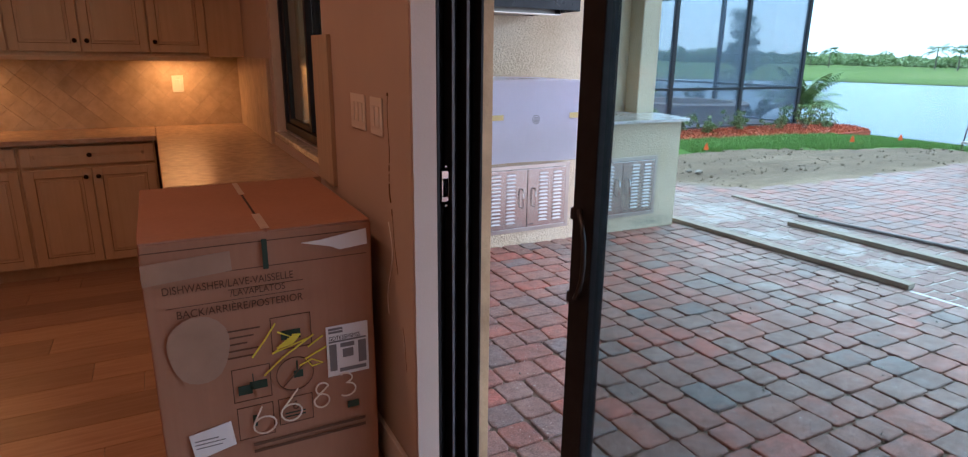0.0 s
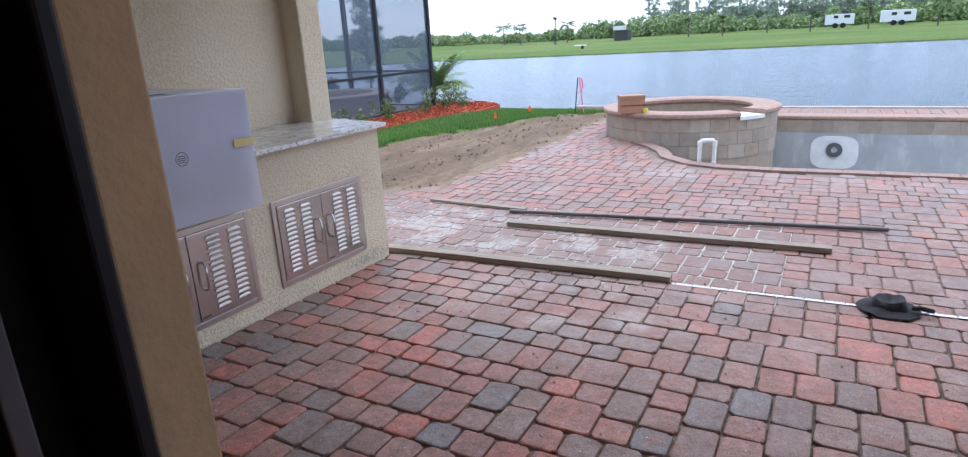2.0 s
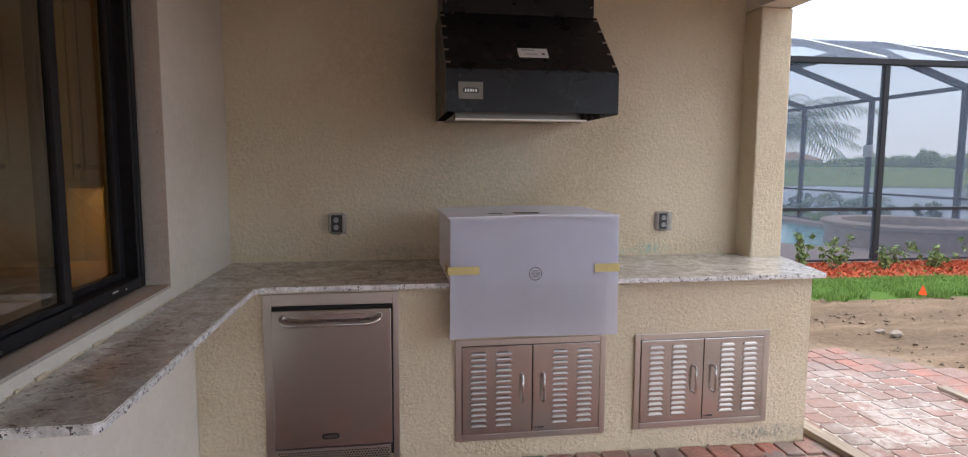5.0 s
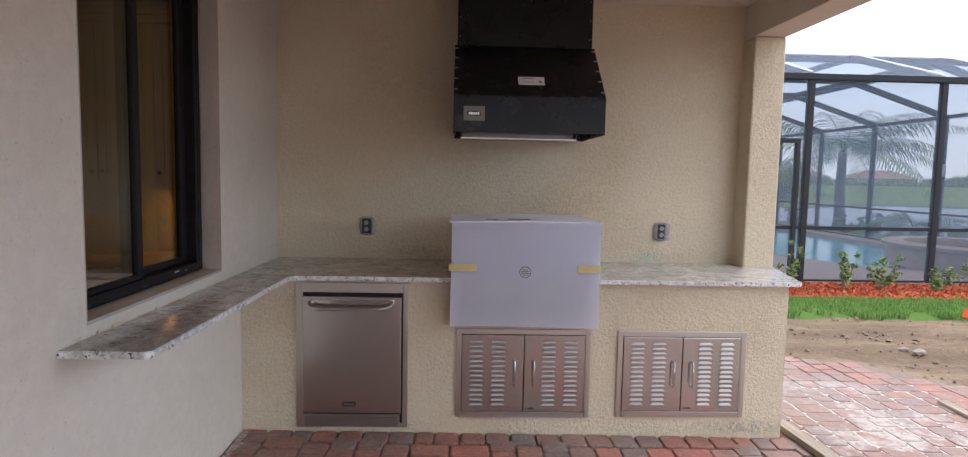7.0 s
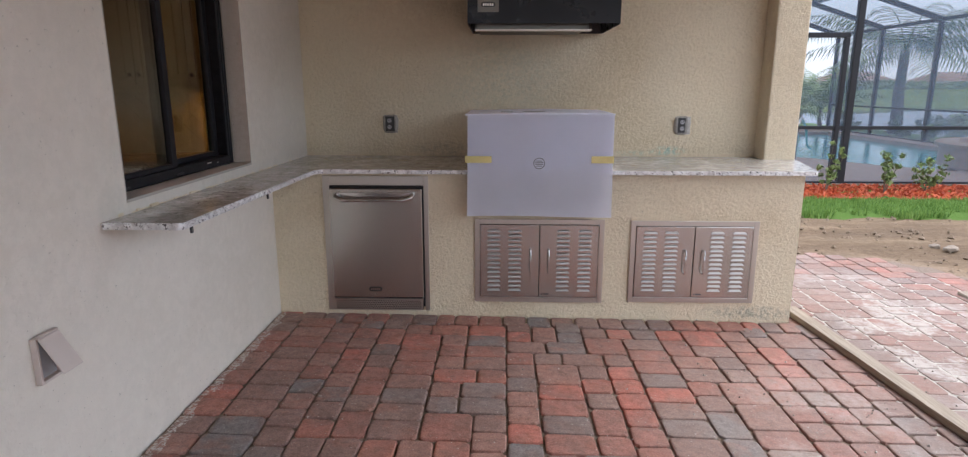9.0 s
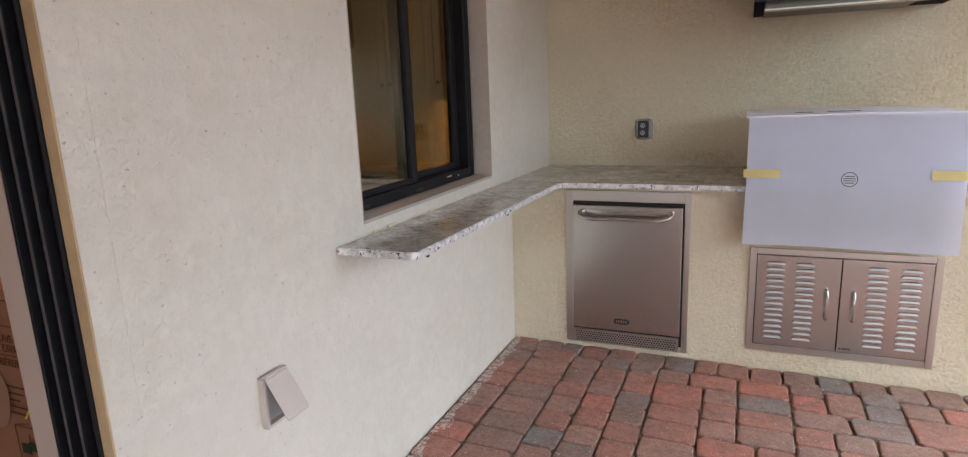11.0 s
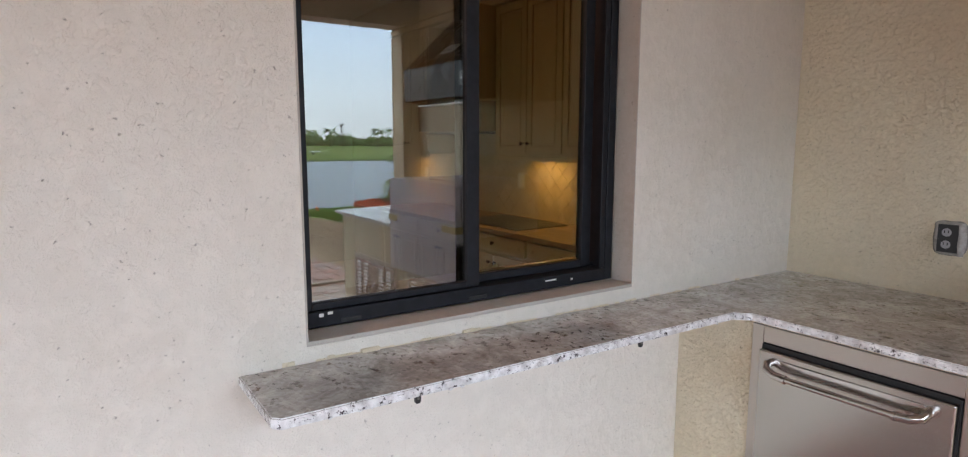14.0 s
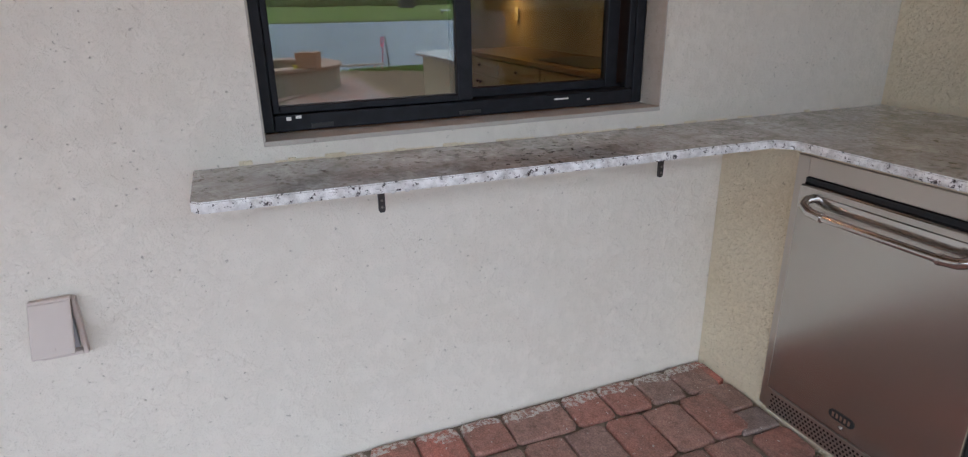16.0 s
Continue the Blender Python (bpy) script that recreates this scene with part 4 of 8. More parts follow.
for v in bm.verts:
    v.co.z += ledge_rise(v.co.y)
cw = part("countertop", bm, GRANITE)
cw.data.materials.append(GRANITE_EDGE)
for p in cw.data.polygons:
    if abs(p.normal.z) < 0.5:
        p.material_index = 1
tagged(cw, "L-shaped speckled grey granite countertop with rough chiselled edge", "countertop")
rng = random.Random(5)
bm = bmesh.new()
edge = [(1.206, 2.66), (1.206, 4.2), (1.25, 4.243), (4.25, 4.243)]
for (ax, ay), (bx, by) in zip(edge, edge[1:]):
    L = math.hypot(bx - ax, by - ay)
    n = int(L / 0.02)
    nx, ny = (by - ay) / L, -(bx - ax) / L
    for k in range(n):
        u = (k + rng.random()) / n
        s = rng.uniform(0.003, 0.008)
        z = CZ + rng.uniform(0.003, 0.022) + ledge_rise(ay + (by - ay) * u)
        c = Vector((ax + (bx - ax) * u + nx * 0.0002, ay + (by - ay) * u + ny * 0.0002, z))
        if ax == 1.206 and bx == 1.206:
            nx, ny = 1, 0
        bmesh.ops.create_icosphere(bm, subdivisions=1, radius=s, matrix=Matrix.Translation(c) @ Matrix.Diagonal((1 if abs(ny) > .5 else 0.5, 0.5 if abs(ny) > .5 else 1, 0.6, 1)))
chips = part("chipped_edge", bm, GRANITE_EDGE, cw)
chips["kind"] = "stuff"

for yy in (3.056, 3.955):
    br = thing("shelf_bracket", (WX, yy, 0.86), label="small black steel bracket under the granite ledge", category="bracket", group="brackets under the ledge")
    h = ledge_rise(yy)
    bm = boxes(((WX + 0.001, yy - 0.009, 0.885 + h), (WX + 0.007, yy + 0.009, 0.9055 + h)), ((WX + 0.001, yy - 0.009, 0.906 + h), (WX + 0.12, yy + 0.009, 0.9175 + h)), bev=0.002)
    prism(bm, [(yy + 0.009 * u, 0.808 + h + w) for u, w in ((-1, 0.006), (-0.6, 0.0), (0.6, 0.0), (1, 0.006), (1, 0.0975), (-1, 0.0975))], 1.0, 1.008, "x")
    part("bracket_arm", bm, PLASTIC_BLACK, br)
    for dz in (0.015, 0.034):
        bm = bmesh.new()
        bmesh.ops.create_cone(bm, cap_ends=True, segments=8, radius1=0.0035, radius2=0.003, depth=0.003, matrix=Matrix.Translation((1.0095, yy, 0.808 + h + dz)) @ Matrix.Rotation(math.pi / 2, 4, "Y"))
        part("screw", bm, DULL_STEEL, br)

# ---- refrigerator ----
fr = thing("outdoor_refrigerator", (1.56, FY, 0.015), label="stainless steel under-counter outdoor refrigerator set in the stucco base", category="refrigerator")
x0, x1, z0f, z1f = FR
fy = FY - 0.012
bm = bmesh.new()
bm = boxes(((x0, fy, z0f), (x0 + 0.042, FY - 0.001, z1f)), ((x1 - 0.03, fy, z0f), (x1, FY - 0.001, z1f)), ((x0 + 0.0425, fy, z1f - 0.06), (x1 - 0.0305, FY - 0.001, z1f)), bev=0.002)
part("trim_frame", bm, STEEL_FRAME, fr)
part("cabinet_box", boxes(((x0 + 0.043, FY + 0.012, z0f), (x1 - 0.031, FY + 0.42, z1f - 0.061))), PLASTIC_BLACK, fr)
bm = boxes(((x0 + 0.045, fy - 0.028, 0.112), (x1 - 0.038, FY + 0.010, z1f - 0.078)), bev=0.005)
fd = part("door", bm, STEEL, fr)
fd.data.polygons[0].use_smooth = False
part("door_gasket", boxes(((x0 + 0.0425, fy - 0.006, 0.112), (x0 + 0.0448, FY + 0.008, z1f - 0.078)), ((x1 - 0.0375, fy - 0.008, 0.112), (x1 - 0.0312, FY + 0.008, z1f - 0.065)), ((x0 + 0.045, fy - 0.008, z1f - 0.077), (x1 - 0.0380, FY + 0.008, z1f - 0.062))), RUBBER, fr)
hx0, hx1, hz, hy = x0 + 0.098, x1 - 0.098, 0.770, fy - 0.028
bm = bmesh.new()
tube(bm, [(hx0, hy, hz + 0.018), (hx0 - 0.005, hy - 0.022, hz + 0.016), (hx0 + 0.002, hy - 0.040, hz + 0.004), (hx0 + 0.03, hy - 0.046, hz - 0.008), (hx0 + 0.07, hy - 0.046, hz - 0.012)], 0.0135, 12)
tube(bm, [(hx1, hy, hz + 0.018), (hx1 + 0.005, hy - 0.022, hz + 0.016), (hx1 - 0.002, hy - 0.040, hz + 0.004), (hx1 - 0.03, hy - 0.046, hz - 0.008), (hx1 - 0.07, hy - 0.046, hz - 0.012)], 0.0135, 12)
tube(bm, [(hx0 + 0.06, hy - 0.046, hz - 0.012), (hx1 - 0.06, hy - 0.046, hz - 0.012)], 0.0105, 12)
for hx in (hx0 + 0.066, hx1 - 0.074):
    tube(bm, [(hx, hy - 0.046, hz - 0.012), (hx + 0.008, hy - 0.046, hz - 0.012)], 0.0152, 12)
part("door_handle", bm, STEEL_BRIGHT, fd, "polished tubular handle", True)
part("handle_mount", boxes(((hx0 + 0.01, hy - 0.004, hz - 0.004), (hx1 - 0.01, hy - 0.0005, hz + 0.030)), bev=0.002), STEEL_BRIGHT, fd)


def badge(parent, cx, y, cz, w, h, plate=None):
    """A maker's plate drawn as a plain rounded shape with light bars."""
    if plate:
        part("badge_plate", boxes(((cx - plate[0] / 2, y - 0.002, cz - plate[1] / 2), (cx + plate[0] / 2, y, cz + plate[1] / 2)), bev=0.0009), DULL_STEEL, parent)
        y -= 0.0025
    bm = bmesh.new()
    out = [(cx + (w / 2 - h / 2) * sx + h / 2 * math.cos(a), cz + h / 2 * math.sin(a)) for sx, r in ((1, (-90, 90)), (-1, (90, 270))) for a in [radians(r[0] + (r[1] - r[0]) * j / 6) for j in range(7)]]
    prism(bm, out, y - 0.0015, y, "y")
    b = part("badge", bm, PLASTIC_BLACK, parent)
    bars = []
    for k in range(5):
        u = cx + (k - 2) * w * 0.155
        bars.append(((u - w * 0.045, y - 0.0025, cz - h * 0.27), (u + w * 0.045, y - 0.0016, cz + h * 0.27)))
    part("badge_bars", boxes(*bars), STEEL_BRIGHT, b)


badge(fd, 1.545, fy - 0.0285, 0.170, 0.085, 0.030)
bm = bmesh.new()
bmesh.ops.create_cone(bm, cap_ends=True, segments=12, radius1=0.007, radius2=0.006, depth=0.006, matrix=Matrix.Translation((1.545, fy - 0.031, 0.135)) @ Matrix.Rotation(math.pi / 2, 4, "X"))
part("door_lock", bm, STEEL_BRIGHT, fd)
gr = part("kick_grille", boxes(((x0 + 0.045, fy - 0.016, 0.022), (x1 - 0.045, FY + 0.008, 0.100)), bev=0.002), STEEL_FRAME, fr)
part("grille_gap", boxes(((x0 + 0.0425, fy - 0.004, 0.1005), (x1 - 0.0425, FY + 0.008, 0.1115))), RUBBER, fr)
bm = bmesh.new()
n = 0
for r in range(5):
    for c in range(38):
        cx = x0 + 0.062 + c * 0.0145 + (r % 2) * 0.007
        if cx > x1 - 0.058:
            continue
        cz = 0.035 + r * 0.0125
        vs = [bm.verts.new((cx + 0.0046 * math.cos(a), fy - 0.0168, cz + 0.0046 * math.sin(a))) for a in [math.pi * j / 3 for j in range(6)]]
        bm.faces.new(vs)
g2 = part("grille_hole", bm, DARK, gr)
g2["kind"] = "stuff"


# ---- louvred access doors ----
def louvred_doors(h, label):
    x0, x1, z0, z1 = h
    t = thing("access_door_set", ((x0 + x1) / 2, FY, z0), label=label, category="access doors", group="louvred doors in the counter base")
    f = 0.032
    part("door_frame", boxes(((x0, fy, z0), (x0 + f, FY - 0.001, z1)), ((x1 - f, fy, z0), (x1, FY - 0.001, z1)), ((x0 + f + 0.0005, fy, z0), (x1 - f - 0.0005, FY - 0.001, z0 + f)),
                             ((x0 + f + 0.0005, fy, z1 - f), (x1 - f - 0.0005, FY - 0.001, z1)), bev=0.002), STEEL_FRAME, t)
    xm = (x0 + x1) / 2 + 0.002
    part("frame_back", boxes(((x0 + f - 0.004, FY + 0.012, z0 + f - 0.004), (x1 - f + 0.004, FY + 0.016, z1 - f + 0.004))), RUBBER, t)
    for side in (0, 1):
        a, b = ((x0 + f + 0.003, xm - 0.002), (xm + 0.002, x1 - f - 0.003))[side]
        c, d = z0 + f + 0.003, z1 - f - 0.003
        leaf_ = part("door", boxes(((a, fy - 0.004, c), (b, FY + 0.008, d)), bev=0.003), STEEL, t)
        for cx in ((a + 0.045, a + 0.178) if side == 0 else (b - 0.263, b - 0.128)):
            for k in range(14):
                zc = d - 0.037 - k * (d - c - 0.07) / 13.6
                bm = bmesh.new()
                w, hh, dep = 0.084, 0.0145, 0.0075
                yb = fy - 0.0045
                ring = []
                for j in range(5):
                    a2 = math.pi * 0.5 * j / 4
                    ring.append((dep * math.sin(a2), hh * (1 - math.cos(a2) * 1.0)))
                prev = None
                for (dy, dz) in ring[::-1]:
                    inset_ = 0.013 * (dz / hh) ** 2
                    l = bm.verts.new((cx + inset_, yb - dep * math.cos(math.asin(min(1, dz / hh))) , zc - hh / 2 + dz))
                    r = bm.verts.new((cx + w - inset_, l.co.y, l.co.z))
                    if prev:
                        bm.faces.new((prev[0], prev[1], r, l))
                    prev = (l, r)
                # closed ends
                vs = list(bm.verts)
                bl = bm.verts.new((cx, yb, zc - hh / 2))
                br_ = bm.verts.new((cx + w, yb, zc - hh / 2))
                ls, rs = vs[0::2], vs[1::2]
                bm.faces.new(ls + [bl])
                bm.faces.new([br_] + rs[::-1])
                part("louvre", bm, MID_STEEL, leaf_)
        hx = xm - 0.058 if side == 0 else xm + 0.058
        bm = bmesh.new()
        zc = (z0 + z1) / 2 + 0.005
        y_ = fy - 0.004
        tube(bm, [(hx, y_, zc + 0.075), (hx, y_ - 0.022, zc + 0.073), (hx, y_ - 0.034, zc + 0.055), (hx, y_ - 0.037, zc), (hx, y_ - 0.034, zc - 0.055), (hx, y_ - 0.022, zc - 0.073), (hx, y_, zc - 0.075)], 0.0065, 8)
        part("door_handle", bm, STEEL_BRIGHT, leaf_, "small polished bow handle", True)
        if side == 1:
            part("small_label", boxes(((a + 0.012, fy - 0.0052, c + 0.018), (a + 0.020, fy - 0.0042, c + 0.026)), ((a + 0.026, fy - 0.0052, c + 0.018), (a + 0.062, fy - 0.0042, c + 0.027))), INK, leaf_)


louvred_doors(D1, "pair of stainless louvred doors under the boxed grill")
louvred_doors(D2, "pair of stainless louvred doors near the counter's open end")

# ---- boxed grill ----
bx = thing("boxed_grill", (2.58, 4.5, 0.945), label="built-in grill covered by a large white cardboard box", category="boxed grill")
X0, X1, YF, Z1 = 2.146, 3.014, 4.172, 1.285
bm = boxes(((X0 + 0.002, YF + 0.005, 0.947), (X1 - 0.002, 4.86, Z1 - 0.012)), bev=0.004)
part("box_body", bm, WHITE_BOARD, bx)
bm = bmesh.new()
n = 14
va = []
for k in range(n + 1):
    u = k / n
    xx = X0 - 0.004 + (X1 - X0 + 0.008) * u
    bow = 0.004 * math.sin(u * 9) + 0.006 * math.sin(u * math.pi)
    va.append((bm.verts.new((xx, YF - 0.004 + bow * 0.6, 0.672 + 0.004 * math.sin(u * 5))), bm.verts.new((xx + 0.004 * (1 - 2 * u), YF - bow * 0.3, 0.98)), bm.verts.new((xx + 0.006 * (1 - 2 * u), YF + 0.002 - bow * 0.3, Z1))))
for a, b in zip(va, va[1:]):
    bm.faces.new((a[0], b[0], b[1], a[1]))
    bm.faces.new((a[1], b[1], b[2], a[2]))
bmesh.ops.solidify(bm, geom=bm.faces, thickness=-0.005)
part("front_flap", bm, WHITE_BOARD, bx)
bm = bmesh.new()
box(bm, (X0 - 0.012, YF - 0.002, Z1 - 0.008), (X0 + 0.46, 4.87, Z1 + 0.0), m=Matrix.Translation((X0, 0, Z1)) @ Matrix.Rotation(radians(-1.2), 4, "Y") @ Matrix.Translation((-X0, 0, -Z1)))
box(bm, (X0 + 0.45, YF + 0.006, Z1 - 0.004), (X1 + 0.004, 4.87, Z1 + 0.004), m=Matrix.Translation((X1, 0, Z1)) @ Matrix.Rotation(radians(0.9), 4, "Y") @ Matrix.Translation((-X1, 0, -Z1)))
part("top_flap", bm, WHITE_BOARD, bx)
part("top_print", boxes(((X0 + 0.2, YF + 0.05, Z1 + 0.012), (X0 + 0.27, YF + 0.09, Z1 + 0.0125))), INK, bx)
part("top_print", boxes(((X0 + 0.33, YF + 0.05, Z1 + 0.014), (X0 + 0.46, YF + 0.1, Z1 + 0.0145))), INK, bx)
part("grill_firebox", boxes(((X0 + 0.03, YF + 0.02, 0.69), (X1 - 0.05, FY - 0.014, 0.916)), bev=0.004), HOOD, bx)
part("masking_tape", boxes(((X0 - 0.012, YF - 0.0115, 1.000), (X0 + 0.145, YF - 0.0098, 1.040)), ((X0 - 0.014, YF - 0.010, 1.000), (X0 - 0.0125, YF + 0.13, 1.042))), TAPE, bx)
part("masking_tape", boxes(((X1 - 0.13, YF - 0.0115, 1.000), (X1 + 0.003, YF - 0.0098, 1.042))), TAPE, bx)
bm = bmesh.new()
for r0, r1 in ((0.034, 0.030),):
    a = [(2.575 + r0 * math.cos(t), 0.998 + r0 * math.sin(t)) for t in [2 * math.pi * j / 28 for j in range(28)]]
    b = [(2.575 + r1 * math.cos(t), 0.998 + r1 * math.sin(t)) for t in [2 * math.pi * j / 28 for j in range(28)]]
    va = [bm.verts.new((p[0], YF - 0.0118, p[1])) for p in a]
    vb = [bm.verts.new((p[0], YF - 0.0118, p[1])) for p in b]
    for j in range(28):
        bm.faces.new((va[j], va[(j + 1) % 28], vb[(j + 1) % 28], vb[j]))
for zz, w in ((1.012, 0.018), (1.002, 0.024), (0.992, 0.024), (0.982, 0.018)):
    box(bm, (2.575 - w, YF - 0.0120, zz - 0.002), (2.575 + w, YF - 0.0114, zz + 0.002))
part("round_mark", bm, INK_GREY, bx)

# ---- range hood ----
hd = thing("outdoor_range_hood", (2.6, BY, 1.80), label="black enamelled range hood with duct cover, dusty, on the stucco wall", category="range hood")
HX0, HX1, HY, HZ = 2.143, 3.045, 4.312, 1.805
yt = 4.70
prof = [(BY - 0.003, HZ), (HY, HZ), (HY, HZ + 0.215), (yt, 2.385), (BY - 0.003, 2.385)]
bm = bmesh.new()
prism(bm, prof, HX0, HX1, "x")
# hollow the underside
bot = max(bm.faces, key=lambda f: -f.normal.z)
r = bmesh.ops.inset_region(bm, faces=[bot], thickness=0.03)
bmesh.ops.translate(bm, verts=bot.verts, vec=(0, 0, 0.10))
bmesh.ops.bevel(bm, geom=[e for e in bm.edges if e.calc_length() > 0.5 and abs(e.verts[0].co.x - e.verts[1].co.x) > 0.5], offset=0.004, segments=2, affect="EDGES")
part("canopy", bm, HOOD, hd)
part("duct_cover", boxes(((HX0 + 0.015, yt - 0.002, 2.386), (HX1 - 0.015, BY - 0.003, 2.774)), bev=0.003), HOOD, hd)
for xx in (HX0 + 0.032, HX1 - 0.032):
    for zz in (2.44, 2.56, 2.68):
        bm = bmesh.new()
        bmesh.ops.create_cone(bm, cap_ends=True, segments=8, radius1=0.006, radius2=0.004, depth=0.004, matrix=Matrix.Translation((xx, yt - 0.004, zz)) @ Matrix.Rotation(math.pi / 2, 4, "X"))
        part("duct_screw", bm, STEEL_BRIGHT, hd)
part("filter_tray", boxes(((HX0 + 0.05, HY + 0.10, HZ - 0.030), (HX1 - 0.17, HY + 0.115, HZ + 0.06)), ((HX0 + 0.05, HY + 0.1155, HZ - 0.006), (HX1 - 0.17, BY - 0.03, HZ + 0.002)), bev=0.003), DULL_STEEL, hd)
part("drip_rail", boxes(((HX0 + 0.045, HY + 0.018, HZ - 0.036), (HX1 - 0.165, HY + 0.099, HZ - 0.031)), ((HX0 + 0.045, HY + 0.014, HZ - 0.036), (HX1 - 0.165, HY + 0.0175, HZ - 0.028)), bev=0.001), STEEL_FRAME, hd)
for xx in (HX0 + 0.045, HX1 - 0.168):
    bm = bmesh.new()
    prism(bm, [(HY + 0.02, HZ - 0.0305), (HY + 0.099, HZ - 0.0305), (HY + 0.099, HZ + 0.03), (HY + 0.04, HZ + 0.03)], xx, xx + 0.003, "x")
    part("tray_cheek", bm, DULL_STEEL, hd)
slope = Matrix.Translation((0, HY, HZ + 0.215)) @ Matrix.Rotation(-math.atan2(yt - HY, 2.385 - HZ - 0.215), 4, "X")
for side, xx in ((0, HX0), (1, HX1)):
    for k in range(5):
        a, b = (xx - 0.003, xx + 0.024) if side == 0 else (xx - 0.024, xx + 0.003)
        v = 0.05 + k * 0.11
        part("clip", boxes(((a, -0.004, v), (b, -0.0005, v + 0.010)), m=slope), STEEL_FRAME, hd)
part("data_label", boxes(((2.53, -0.0035, 0.115), (2.69, -0.0015, 0.195)), m=slope), PAPER, hd)
bmesh_text = boxes(((2.55, -0.0045, 0.176), (2.62, -0.0037, 0.182)), ((2.655, -0.0045, 0.135), (2.672, -0.0037, 0.155)), ((2.56, -0.0045, 0.14), (2.63, -0.0037, 0.144)), m=slope)
part("label_print", bmesh_text, INK_GREY, hd)
badge(hd, 2.265, HY - 0.001, 1.915, 0.085, 0.028, (0.125, 0.085))

# ---- outlets ----


def outlet(cx, cz, label, over):
    """A double outlet in a sleeve of crumpled film; over: how far the film folds across the device from its right."""
    o = thing("wall_outlet", (cx, BY, cz), label=label, category="outlet", group="outlets on the grill wall")
    bm = bmesh.new()
    rings = []
    for y_, gx, gz in ((BY - 0.001, 0.056, 0.066), (BY - 0.012, 0.055, 0.066), (BY - 0.024, 0.050, 0.062), (BY - 0.030, 0.045, 0.057)):
        ring = []
        for j in range(28):
            a = 2 * math.pi * j / 28
            ca, sa = math.copysign(abs(math.cos(a)) ** 0.45, math.cos(a)), math.copysign(abs(math.sin(a)) ** 0.45, math.sin(a))
            n_ = noise.noise_vector(Vector((cx * 3 + ca * 2.2, y_ * 60, sa * 2.2)))
            ring.append(bm.verts.new((cx + gx * ca + n_.x * 0.004, y_ + n_.y * 0.002, cz + gz * sa + n_.z * 0.004)))
        rings.append(ring)
    for p, q in zip(rings, rings[1:]):
        for j in range(28):
            bm.faces.new((p[j], q[j], q[(j + 1) % 28], p[(j + 1) % 28]))
    bm.faces.new(rings[-1])
    part("cover_film", bm, PLASTIC_FILM, o, smooth=True)
    part("device", boxes(((cx - 0.034, BY - 0.036, cz - 0.052), (cx + 0.034, BY - 0.0325, cz + 0.054)), bev=0.0015), PLASTIC_BLACK, o)
    bm = bmesh.new()
    cols = []
    for i in range(6):
        col = []
        for j in range(11):
            zz = cz - 0.062 + 0.124 * j / 10
            n_ = noise.noise_vector(Vector((cx + i * 0.7, zz * 55, 3.0)))
            col.append(bm.verts.new((cx + 0.054 - over * i / 5 + n_.x * 0.004, BY - 0.030 - 0.011 * math.sin(math.pi * min(1, (i + 0.6) / 5)) + n_.y * 0.003, zz)))
        cols.append(col)
    for p, q in zip(cols, cols[1:]):
        for j in range(10):
            bm.faces.new((p[j], p[j + 1], q[j + 1], q[j]))
    part("film_fold", bm, PLASTIC_FILM, o, smooth=True)
    for dz in (-0.022, 0.024):
        bm = bmesh.new()
        bmesh.ops.create_cone(bm, cap_ends=True, segments=16, radius1=0.0155, radius2=0.0155, depth=0.003, matrix=Matrix.Translation((cx - 0.004, BY - 0.038, cz + dz)) @ Matrix.Rotation(math.pi / 2, 4, "X"))
        s = part("socket", bm, PLASTIC_GREY, o)
        part("slot", boxes(((cx - 0.012, BY - 0.0405, cz + dz - 0.002), (cx - 0.009, BY - 0.0397, cz + dz + 0.008)), ((cx + 0.001, BY - 0.0405, cz + dz - 0.002), (cx + 0.004, BY - 0.0397, cz + dz + 0.008))), DARK, s)


PLASTIC_FILM = simple("cloudy_plastic_film", (0.36, 0.34, 0.31), 0.22, var=0.3, scale=45, bump=0.004, bscale=50)
PLASTIC_GREY = simple("grey_plastic", (0.30, 0.30, 0.31), 0.4)
outlet(1.534, 1.178, "black double outlet under taped plastic film on the stucco", 0.030)
outlet(3.652, 1.172, "grey double outlet under taped plastic film near the column", 0.052)

# marks where the counter meets the wall are part of STUCCO_HEAVY
OY, OZ = 2.252, 0.604
ob = thing("outlet_box", (WX, OY, OZ), label="beige weatherproof outlet box with its flap hanging ajar", category="outlet box")
part("box_rim", boxes(((WX + 0.0005, OY - 0.05, OZ - 0.077), (WX + 0.022, OY - 0.04, OZ + 0.076)), ((WX + 0.0005, OY + 0.04, OZ - 0.077), (WX + 0.022, OY + 0.05, OZ + 0.076)), ((WX + 0.0005, OY - 0.0395, OZ - 0.077), (WX + 0.022, OY + 0.0395, OZ - 0.067)), ((WX + 0.0005, OY - 0.0395, OZ + 0.066), (WX + 0.022, OY + 0.0395, OZ + 0.076)), bev=0.002), PLASTIC_BEIGE, ob)
part("receptacle", boxes(((WX + 0.0005, OY - 0.033, OZ - 0.062), (WX + 0.012, OY + 0.033, OZ + 0.061)), bev=0.003), PLASTIC_GREY, ob)
fm = Matrix.Translation((WX + 0.022, 0, OZ + 0.078)) @ Matrix.Rotation(radians(-31), 4, "Y") @ Matrix.Translation((-WX - 0.022, 0, -OZ - 0.078))
